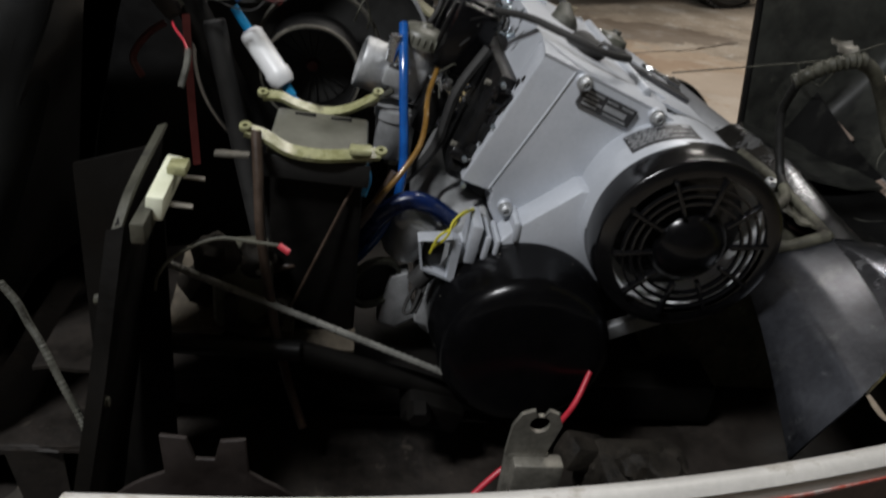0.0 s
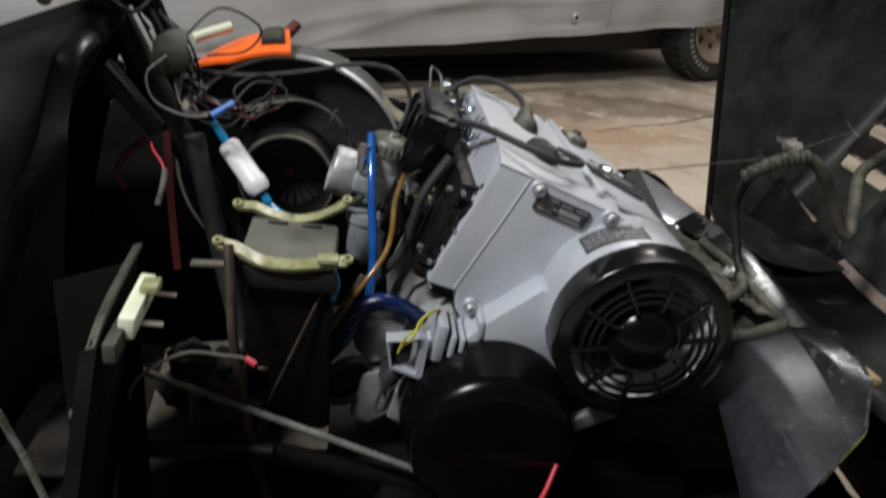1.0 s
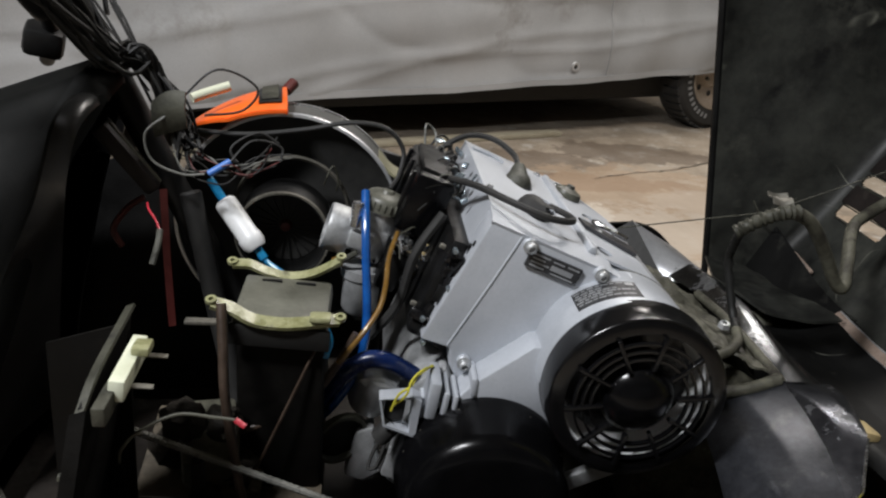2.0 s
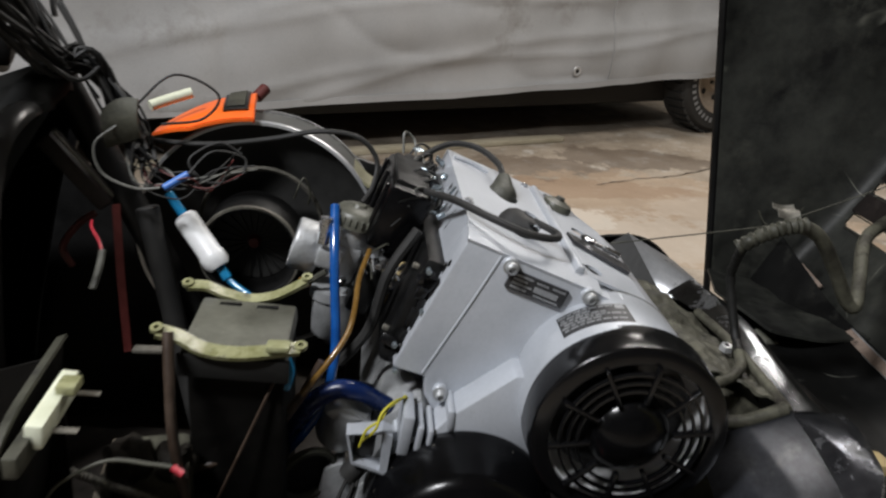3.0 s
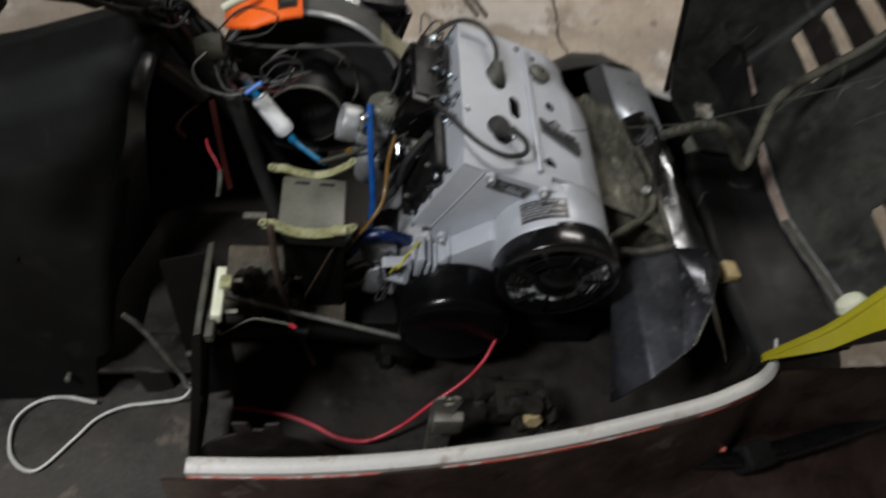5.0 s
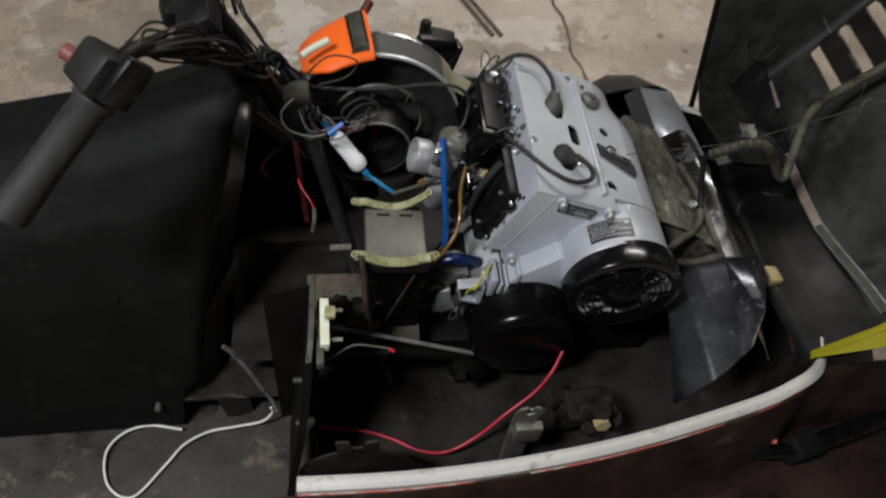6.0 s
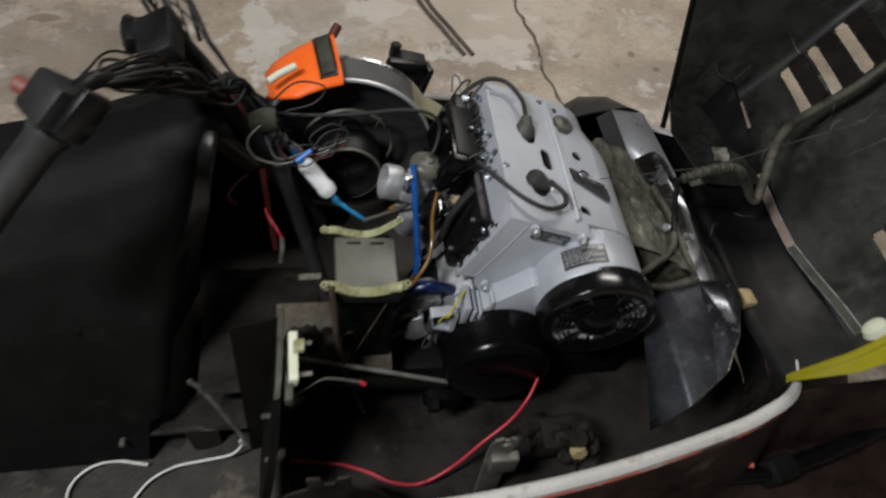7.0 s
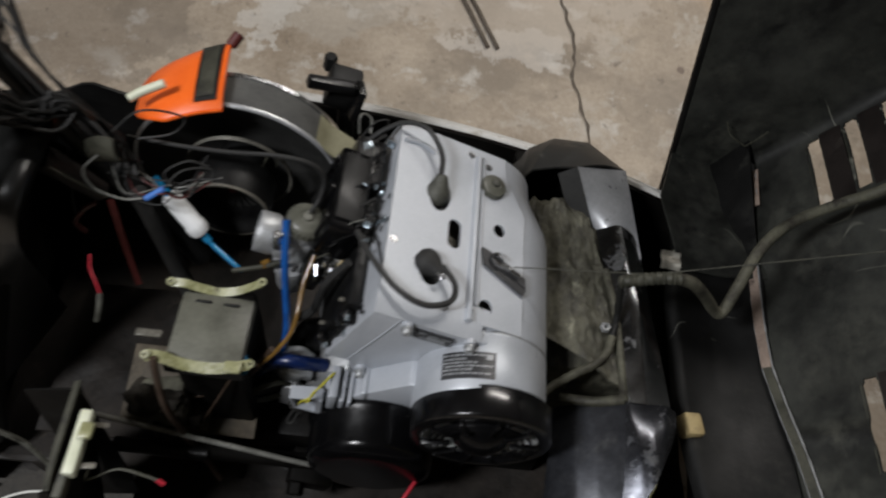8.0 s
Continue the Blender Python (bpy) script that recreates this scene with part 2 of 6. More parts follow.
M_CRACK = surf("crack_dirt", (0.075, 0.06, 0.045), (0.15, 0.125, 0.10), 0.8, 0.95, 0.0, 20, 150, 0.3)
M_BRK = surf("grimy_green_bracket", (0.026, 0.026, 0.019), (0.070, 0.069, 0.050), 0.42, 0.75, 0.2, 30, 200, 0.5, (0.012, 0.011, 0.009), 0.56, 24)
M_GAP = surf("pale_fan_metal", (0.74, 0.75, 0.76), (0.84, 0.85, 0.86), 0.35, 0.55, 0.0, 30, 200, 0.1)
M_FANBLACK = surf("black_fan_paint", (0.0025, 0.0025, 0.0028), (0.0045, 0.0045, 0.005), 0.16, 0.26, 0.0, 30, 300, 0.02, (0.012, 0.012, 0.011), 0.70, 30)
M_COWL = surf("dusty_black_sheet", (0.006, 0.006, 0.0058), (0.018, 0.0178, 0.016), 0.38, 0.6, 0.0, 10, 160, 0.3, (0.05, 0.05, 0.042), 0.60, 16)
M_PULLEY = surf("dull_dark_pulley", (0.014, 0.014, 0.0135), (0.028, 0.028, 0.026), 0.5, 0.7, 0.0, 14, 200, 0.15, (0.04, 0.039, 0.033), 0.62, 18)
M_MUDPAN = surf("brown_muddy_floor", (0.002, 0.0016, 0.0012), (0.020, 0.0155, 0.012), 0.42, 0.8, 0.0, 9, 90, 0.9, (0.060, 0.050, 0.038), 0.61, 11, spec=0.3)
M_REDDARK = surf("dark_reddish_plate", (0.008, 0.006, 0.0052), (0.020, 0.015, 0.013), 0.4, 0.7, 0.0, 14, 150, 0.3, (0.03, 0.024, 0.02), 0.60, 20, spec=0.3)
M_MUFF = surf("mud_splashed_steel", (0.012, 0.011, 0.008), (0.12, 0.115, 0.083), 0.5, 0.85, 0.0, 30, 150, 0.9, (0.22, 0.215, 0.16), 0.60, 42, stretch=(1, 0.55, 1))
M_FELT = surf("grey_belt_band", (0.04, 0.04, 0.038), (0.085, 0.085, 0.078), 0.6, 0.85, 0.0, 30, 220, 0.4)
M_BELT = surf("dusty_olive_band", (0.14, 0.13, 0.075), (0.22, 0.21, 0.13), 0.55, 0.75, 0.0, 30, 220, 0.3)
scuffed(M_LIP, (0.20, 0.20, 0.17), 9.0, (0.024, 0.024, 0.020), 9.0, 0.53)
scuffed(M_HOOD, (0.0015, 0.0015, 0.0015), 4.0, (0.0018, 0.0018, 0.0016), 3.2, 0.46, 0.95)
scuffed(M_HOOD, (0.22, 0.22, 0.18), 7.0, (0.055, 0.056, 0.046), 6.0, 0.50)
scuffed(M_SHIELD, (0.30, 0.31, 0.32), 12.0, (0.10, 0.10, 0.098), 22.0, 0.54, 0.5)
scuffed(M_CONSOLE, (0.03, 0.03, 0.027), 5.0, (0.008, 0.0075, 0.0065), 8.0, 0.52, 0.7)



def concrete():
    """Trowelled garage concrete: pale patches, wet brown stains, painted shade by the car, pits and speckle."""
    m = surf("concrete_floor", (0.245, 0.196, 0.144), (0.485, 0.415, 0.332), 0.35, 0.75, 0.0, 3.2, 70, 0.5, (0.20, 0.17, 0.135), 0.58, 2.4)
    nodes, link = m.node_tree.nodes, m.node_tree.links.new
    bs = nodes["Principled BSDF"]
    old = bs.inputs["Base Color"].links[0].from_socket
    co = nodes.new("ShaderNodeTexCoord")
    for seed, size, lo, hi, tone in ((21.0, 3.4, 0.50, 0.62, (0.235, 0.198, 0.155)), (3.0, 5.5, 0.56, 0.66, (0.50, 0.465, 0.41)), (15.0, 9.0, 0.575, 0.66, (0.58, 0.555, 0.51)), (9.0, 1.6, 0.60, 0.66, (0.13, 0.095, 0.07)), (5.0, 26.0, 0.60, 0.68, (0.17, 0.14, 0.11)), (12.0, 60.0, 0.63, 0.70, (0.52, 0.49, 0.44))):
        mp = nodes.new("ShaderNodeMapping")
        mp.inputs["Location"].default_value = (seed, seed, 0)
        link(co.outputs["Object"], mp.inputs[0])
        n = nodes.new("ShaderNodeTexNoise")
        n.inputs["Scale"].default_value, n.inputs["Detail"].default_value, n.inputs["Roughness"].default_value = size, 8, 0.65
        link(mp.outputs[0], n.inputs["Vector"])
        r = nodes.new("ShaderNodeMapRange")
        r.inputs["From Min"].default_value, r.inputs["From Max"].default_value = lo, hi
        r.inputs["To Max"].default_value = 0.75
        link(n.outputs["Fac"], r.inputs["Value"])
        x = nodes.new("ShaderNodeMix")
        x.data_type = "RGBA"
        link(r.outputs[0], x.inputs[0])
        link(old, x.inputs[6])
        x.inputs[7].default_value = (*tone, 1)
        old = x.outputs[2]
    # spills, worn patches and painted car shade: middle, reach, ragged edge, colour, strength
    for (cx, cy), (rx, ry), rag, tone, most in STAINS_AND_SHADE:
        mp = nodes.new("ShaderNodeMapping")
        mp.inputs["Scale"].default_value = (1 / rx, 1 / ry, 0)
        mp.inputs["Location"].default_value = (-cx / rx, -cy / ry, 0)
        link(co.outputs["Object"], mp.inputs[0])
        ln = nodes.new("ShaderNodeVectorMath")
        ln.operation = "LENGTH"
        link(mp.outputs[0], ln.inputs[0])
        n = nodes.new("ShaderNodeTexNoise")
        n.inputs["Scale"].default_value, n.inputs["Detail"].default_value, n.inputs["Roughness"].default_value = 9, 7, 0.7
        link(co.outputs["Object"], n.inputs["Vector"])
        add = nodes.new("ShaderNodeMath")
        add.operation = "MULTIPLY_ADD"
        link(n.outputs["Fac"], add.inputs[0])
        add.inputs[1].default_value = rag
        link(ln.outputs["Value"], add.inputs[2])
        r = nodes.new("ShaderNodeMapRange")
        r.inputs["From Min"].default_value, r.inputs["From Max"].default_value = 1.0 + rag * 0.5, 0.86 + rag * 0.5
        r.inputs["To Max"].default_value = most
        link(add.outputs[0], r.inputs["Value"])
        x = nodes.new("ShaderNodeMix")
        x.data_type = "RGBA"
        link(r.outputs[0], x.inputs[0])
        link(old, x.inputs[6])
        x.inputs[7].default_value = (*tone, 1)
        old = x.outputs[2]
    link(old, bs.inputs["Base Color"])
    return m


# The first three ellipses paint the car's shade along its hem.
STAINS_AND_SHADE = (((0.35, 3.02), (0.34, 0.15), 2.0, (0.13, 0.095, 0.068), 0.6), ((0.85, 3.24), (0.36, 0.16), 2.0, (0.13, 0.095, 0.068), 0.65), ((1.35, 3.46), (0.40, 0.18), 2.0, (0.12, 0.09, 0.065), 0.65), ((-0.02, 2.02), (0.22, 0.22), 1.4, (0.44, 0.41, 0.36), 0.4), ((-0.17, 1.97), (0.06, 0.20), 4.2, (0.64, 0.62, 0.58), 0.5), ((-0.62, 1.80), (0.30, 0.26), 2.2, (0.17, 0.14, 0.11), 0.45), ((0.18, 2.08), (0.10, 0.07), 3.6, (0.62, 0.60, 0.56), 0.6), ((0.48, 1.88), (0.16, 0.07), 3.8, (0.60, 0.57, 0.53), 0.5), ((0.45, 2.26), (0.42, 0.42), 1.6, (0.56, 0.50, 0.43), 0.5), ((0.21, 2.39), (0.10, 0.05), 1.8, (0.14, 0.11, 0.08), 0.7), ((0.63, 2.40), (0.12, 0.13), 2.2, (0.15, 0.115, 0.085), 0.65), ((0.12, 2.50), (0.06, 0.10), 3.0, (0.66, 0.63, 0.58), 0.7),
          ((0.22, 2.61), (0.115, 0.14), 2.4, (0.62, 0.60, 0.56), 0.8), ((0.42, 2.60), (0.24, 0.06), 2.0, (0.12, 0.09, 0.065), 0.65), ((0.66, 2.58), (0.17, 0.22), 2.4, (0.13, 0.10, 0.075), 0.65),
          ((0.70, 2.88), (0.16, 0.06), 2.2, (0.66, 0.64, 0.6), 0.8), ((0.93, 2.45), (0.16, 0.30), 2.0, (0.50, 0.46, 0.40), 0.6), ((0.99, 1.80), (0.012, 0.012), 0.6, (0.12, 0.09, 0.07), 0.8),
          ((0.93, 1.87), (0.010, 0.014), 0.6, (0.14, 0.10, 0.08), 0.8), ((-0.77, 2.01), (0.05, 0.02), 1.5, (0.2, 0.14, 0.1), 0.7),
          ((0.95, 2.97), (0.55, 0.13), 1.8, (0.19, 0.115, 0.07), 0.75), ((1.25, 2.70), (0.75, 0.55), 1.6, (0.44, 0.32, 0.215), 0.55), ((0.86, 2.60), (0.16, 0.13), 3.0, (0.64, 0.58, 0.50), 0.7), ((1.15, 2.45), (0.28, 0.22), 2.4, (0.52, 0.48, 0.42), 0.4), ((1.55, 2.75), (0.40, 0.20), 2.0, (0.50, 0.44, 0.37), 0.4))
M_FLOOR = concrete()


# ---- building blocks ----
def part(name, bm, material, parent=None, label="", smooth=40.0):
    """Links a bmesh as one mesh object, as a part of parent where that is given."""
    bmesh.ops.recalc_face_normals(bm, faces=bm.faces[:])
    me = bpy.data.meshes.new(name)
    bm.to_mesh(me)
    bm.free()
    me.materials.append(material)
    if smooth:
        me.shade_smooth()
        me.set_sharp_from_angle(angle=radians(smooth))
    ob = new(name, me)
    if parent:
        ob.parent = parent
        ob.matrix_parent_inverse = parent.matrix_world.inverted()
    if label:
        ob["label"] = label
    return ob


def thing(name, at, label, category, group="", kind=""):
    """An Empty at the base of a thing."""
    ob = new(name)
    ob.empty_display_size = 0.05
    ob.location = at
    ob.matrix_world = Matrix.Translation(at)
    return tagged(ob, label, category, group, kind)


def box(c, s, turn=None, bevel=0.0, bm=None, seg=2):
    """A box of size s round c, with rounded edges."""
    own = bmesh.new()
    bmesh.ops.create_cube(own, size=1.0, matrix=Matrix.Diagonal((*s, 1)))
    if bevel:
        bmesh.ops.bevel(own, geom=own.edges[:], offset=bevel, segments=seg, profile=0.5, affect="EDGES")
    m = Matrix.Translation(c) @ (turn.to_4x4() if turn else Matrix.Identity(4))
    bmesh.ops.transform(own, matrix=m, verts=own.verts[:])
    return merge(bm, own)


def merge(bm, own):
    if bm is None:
        return own
    me = bpy.data.meshes.new("tmp")
    own.to_mesh(me)
    own.free()
    bm.from_mesh(me)
    bpy.data.meshes.remove(me)
    return bm


def clod(c, r, seed, bm=None):
    """A rough lump."""
    own = bmesh.new()
    bmesh.ops.create_icosphere(own, subdivisions=3, radius=1.0)
    for v in own.verts:
        v.co = v.co * r * (1 + 0.45 * noise.noise(v.co * 1.7 + Vector((seed, 0, 0))) + 0.18 * noise.noise(v.co * 5 + Vector((0, seed, 0)))) + Vector(c)
    return merge(bm, own)


def axis_turn(axis):
    return Vector((0, 0, 1)).rotation_difference(Vector(axis)).to_matrix()


def lathe(profile, at, axis, seg=32, bm=None, sweep=360.0, start=0.0):
    """A turned form: profile of (radius, height) along axis from at."""
    own = bmesh.new()
    rot = axis_turn(axis).to_4x4()
    n = seg if sweep >= 360 else seg + 1
    rings = []
    for r, h in profile:
        if r < 1e-6:
            rings.append([own.verts.new((0, 0, h))])
        else:
            rings.append([own.verts.new((r * math.cos(radians(start + sweep * k / seg)), r * math.sin(radians(start + sweep * k / seg)), h)) for k in range(n)])
    for a, b in zip(rings, rings[1:]):
        for k in range(seg):
            j = (k + 1) % n
            if len(a) == 1 and len(b) == 1:
                continue
            if len(a) == 1:
                own.faces.new((a[0], b[k], b[j]))
            elif len(b) == 1:
                own.faces.new((a[k], a[j], b[0]))
            else:
                own.faces.new((a[k], a[j], b[j], b[k]))
    bmesh.ops.transform(own, matrix=Matrix.Translation(at) @ rot, verts=own.verts[:])
    return merge(bm, own)


def rod(a, b, r, seg=16, bevel=0.15, bm=None):
    """A round bar from a to b with softened ends."""
    d = Vector(b) - Vector(a)
    e = min(r * bevel, d.length * 0.3)
    return lathe([(0, 0), (r - e, 0), (r, e), (r, d.length - e), (r - e, d.length), (0, d.length)], a, d, seg, bm)


def smooth_path(points, steps=6):
    """Points along a smooth curve through the given ones."""
    p = [Vector(q) for q in points]
    p = [2 * p[0] - p[1]] + p + [2 * p[-1] - p[-2]]
    out = []
    for i in range(1, len(p) - 2):
        for k in range(steps):
            u = k / steps
            out.append(0.5 * ((2 * p[i]) + (p[i + 1] - p[i - 1]) * u + (2 * p[i - 1] - 5 * p[i] + 4 * p[i + 1] - p[i + 2]) * u * u + (3 * p[i] - p[i - 1] - 3 * p[i + 1] + p[i + 2]) * u ** 3))
    return out + [p[-2]]


def tube(points, r, seg=8, steps=6, bm=None, wobble=0.0, radii=None, flat=1.0):
    """A hose or wire swept along a smooth curve."""
    own = bmesh.new()
    path = smooth_path(points, steps) if steps > 1 else [Vector(q) for q in points]
    rings, up = [], None
    for i, q in enumerate(path):
        d = (path[min(i + 1, len(path) - 1)] - path[max(i - 1, 0)]).normalized()
        if up is None:
            up = d.orthogonal().normalized()
        up = (up - d * up.dot(d)).normalized()
        side = d.cross(up)
        rr = r * (1 + wobble * math.sin(i * 2.4)) if not radii else r * radii[min(len(radii) - 1, i * len(radii) // len(path))]
        rings.append([own.verts.new(q + rr * (math.cos(2 * math.pi * k / seg) * up + flat * math.sin(2 * math.pi * k / seg) * side)) for k in range(seg)])
    for a, b in zip(rings, rings[1:]):
        for k in range(seg):
            own.faces.new((a[k], a[(k + 1) % seg], b[(k + 1) % seg], b[k]))
    own.faces.new(rings[0][::-1])
    own.faces.new(rings[-1])
    return merge(bm, own)


def prism(poly, y0, y1, bevel=0.0, place=None, bm=None, seg=2):
    """A polygon in x and z, drawn out from y0 to y1."""
    own = bmesh.new()
    a = [own.verts.new((x, y0, z)) for x, z in poly]
    b = [own.verts.new((x, y1, z)) for x, z in poly]
    own.faces.new(a)
    own.faces.new(b[::-1])
    n = len(poly)
    for k in range(n):
        own.faces.new((a[k], b[k], b[(k + 1) % n], a[(k + 1) % n]))
    bmesh.ops.recalc_face_normals(own, faces=own.faces[:])
    if bevel:
        sharp = [e for e in own.edges if e.calc_face_angle(0) > 0.4]
        bmesh.ops.bevel(own, geom=sharp, offset=bevel, segments=seg, profile=0.5, affect="EDGES")
    if place:
        bmesh.ops.transform(own, matrix=place, verts=own.verts[:])
    return merge(bm, own)


def pierced(outer, holes, y0, y1, place=None, bm=None):
    """A plate in x and z with holes through it, from y0 to y1."""
    own = bmesh.new()
    edges = []
    for loop in (outer, *holes):
        v = [own.verts.new((x, y0, z)) for x, z in loop]
        edges += [own.edges.new((v[k], v[(k + 1) % len(v)])) for k in range(len(v))]
    bmesh.ops.triangle_fill(own, use_beauty=True, use_dissolve=False, edges=edges)
    bmesh.ops.recalc_face_normals(own, faces=own.faces[:])
    res = bmesh.ops.extrude_face_region(own, geom=own.faces[:])
    bmesh.ops.translate(own, vec=(0, y1 - y0, 0), verts=[g for g in res["geom"] if isinstance(g, bmesh.types.BMVert)])
    if place:
        bmesh.ops.transform(own, matrix=place, verts=own.verts[:])
    return merge(bm, own)


def sheet(at, nu, nv, thick, bm=None, gone=None):
    """A curved sheet: at(u, v) for u, v from 0 to 1; gone(u, v) tells where it is open."""
    own = bmesh.new()
    g = [[own.verts.new(at(i / nu, j / nv)) for j in range(nv + 1)] for i in range(nu + 1)]
    for i in range(nu):
        for j in range(nv):
            if gone and gone((i + 0.5) / nu, (j + 0.5) / nv):
                continue
            own.faces.new((g[i][j], g[i + 1][j], g[i + 1][j + 1], g[i][j + 1]))
    bmesh.ops.delete(own, geom=[v for v in own.verts if not v.link_faces], context="VERTS")
    bmesh.ops.recalc_face_normals(own, faces=own.faces[:])
    if thick:
        bmesh.ops.solidify(own, geom=own.faces[:], thickness=thick)
    return merge(bm, own)


def band(points, width, thick, bm=None, steps=5):
    """A strap: points along its middle, width as a vector, and a thickness."""
    path = smooth_path(points, steps) if steps > 1 else [Vector(p) for p in points]
    w = Vector(width) / 2
    return sheet(lambda u, v: path[round(u * (len(path) - 1))] + w * (2 * v - 1), len(path) - 1, 2, thick, bm)


def ring_pts(cx, cz, r, n=16, rz=None, a0=0.0):
    return [(cx + r * math.cos(a0 + 2 * math.pi * k / n), cz + (rz or r) * math.sin(a0 + 2 * math.pi * k / n)) for k in range(n)]


def arc(cx, cz, r, a, b, n):
    return [(cx + r * math.cos(radians(a + (b - a) * k / n)), cz + r * math.sin(radians(a + (b - a) * k / n))) for k in range(n + 1)]


def lerp(table, x):
    """A value from a table of (x, value), along straight lines."""
    for (a, va), (b, vb) in zip(table, table[1:]):
        if x <= b:
            f = max(0.0, (x - a) / (b - a))
            return va + (vb - va) * f
    return table[-1][1]


def hexbolt(at, axis, r, parent, name="bolt", material=None):
    """A hexagon bolt head on a washer."""
    bm = lathe([(0, 0), (r * 1.5, 0), (r * 1.5, r * 0.25), (0, r * 0.25)], at, axis, 16)
    lathe([(0, r * 0.25), (r, r * 0.25), (r, r * 0.85), (r * 0.8, r), (0, r)], at, axis, 6, bm)
    return part(name, bm, material or M_CHROME, parent)


# ---- the garage ----
def slab(c, s, material, name, label, category):
    ob = part(name, box(c, s), material, None, label, 0)
    return tagged(ob, "", category, "", "structure")


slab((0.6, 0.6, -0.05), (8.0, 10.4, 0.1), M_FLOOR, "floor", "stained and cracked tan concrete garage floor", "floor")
slab((0.6, 5.85, 1.4), (8.0, 0.1, 2.8), M_WALL, "wall_north", "plain sooty garage wall behind the car", "wall")
slab((0.6, -4.65, 1.4), (8.0, 0.1, 2.8), M_WALL, "wall_south", "plain sooty garage wall", "wall")
slab((4.65, 0.6, 1.4), (0.1, 10.6, 2.8), M_WALL, "wall_east", "plain sooty garage wall", "wall")
slab((-3.45, 0.6, 1.4), (0.1, 10.6, 2.8), M_WALL, "wall_west", "plain sooty garage wall", "wall")
slab((0.6, 0.6, 2.85), (8.2, 10.6, 0.1), M_WALL, "ceiling", "plain sooty garage ceiling", "ceiling")

# cracks in the concrete, with chipped edges
for pts, w in (([(0.60, 2.60), (0.625, 2.30), (0.612, 2.10), (0.645, 1.90), (0.64, 1.78), (0.675, 1.60), (0.665, 1.42)], 0.008),
               ([(1.05, 3.02), (1.25, 3.13), (1.45, 3.22), (1.75, 3.42)], 0.007)):
    path = smooth_path([(px, py, 0.0) for px, py in pts], 7)
    bm = bmesh.new()
    rnd = random.Random(4)
    left, right = [], []
    for i, q in enumerate(path):
        d = (path[min(i + 1, len(path) - 1)] - path[max(i - 1, 0)]).normalized()
        n = Vector((-d.y, d.x, 0))
        ww = w * rnd.uniform(0.15, 0.62)
        jit = n * rnd.uniform(-0.006, 0.006)
        left.append(bm.verts.new((*(q + jit + n * ww)[:2], 0.004)))
        right.append(bm.verts.new((*(q + jit - n * ww)[:2], 0.004)))
    for k in range(len(path) - 1):
        bm.faces.new((left[k], left[k + 1], right[k + 1], right[k]))
    tagged(part("floor_crack", bm, M_CRACK, None, "dark uneven crack running through the concrete floor"), "", "crack", "", "structure")

# two dark rods lying side by side on the floor
for dx in (0.0, 0.026):
    bm = tube([(0.24 + dx, 2.42, 0.006), (0.30 + dx, 2.13, 0.006), (0.36 + dx, 1.98, 0.006), (0.412 + dx, 1.856, 0.006)], 0.0055, 8, 4)
    tagged(part("floor_rod", bm, M_CRACK, None, "thin dirty dark rod lying on the concrete"), "", "rod", "rods on the floor")
# a damp drain hollow
bm = lathe([(0.0, 0.005), (0.04, 0.005), (0.05, 0.007), (0.062, 0.004)], (0.22, 2.60, 0.0), (0, 0, 1), 24)
for v in bm.verts:
    v.co.x += 0.012 * math.sin(9 * v.co.y)
tagged(part("floor_drain", bm, M_DRAIN, None, "small dark drain hollow in the concrete"), "", "drain", "", "structure")

# ---- the covered car ----
CAR_AT, CAR_DIR = Vector((-0.15, 3.12, 0.0)), Vector((0.907, 0.421, 0.0))
CAR_IN = Vector((-0.421, 0.907, 0.0))


def on_car(s, inward, z):
    return CAR_AT + CAR_DIR * s + CAR_IN * inward + Vector((0, 0, z))


def hem(s):
    return lerp([(-3.0, 0.15), (-0.75, 0.195), (0.0, 0.222), (0.7, 0.237), (1.52, 0.277), (2.33, 0.317), (3.0, 0.34)], s)


car = thing("covered_car", on_car(1.0, 0.8, 0), "parked car under a loose grey cloth cover", "car")


def cover_at(u, v):
    s = -2.6 + 5.2 * u
    low = hem(s)
    z = low + (1.35 - low) * v
    fold = 0.010 * math.sin(7.3 * s + 2.2 * v) + 0.006 * math.sin(17 * s - 5 * v) + 0.014 * math.sin(2.6 * s - 13 * v + 1) - 0.016 * (1 - abs(math.sin(1.3 * s - 9 * v + 0.5 * math.sin(2 * s)))) ** 3 - 0.012 * (1 - abs(math.sin(0.9 * s - 14.5 * v + 1.2 + 0.4 * math.sin(3.1 * s)))) ** 3 + 0.02 * noise.noise(Vector((s * 3, v * 4, 1))) + 0.016 * (1 - abs(2 * noise.noise(Vector((s * 1.6 + v * 1.3, v * 2.6 - s * 0.9, 3))))) ** 4
    sag = 0.010 * math.sin(11 * v + 1.7 * s)
    return on_car(s, 0.10 * v * v + fold * (1 - 0.4 * v) + sag, z)


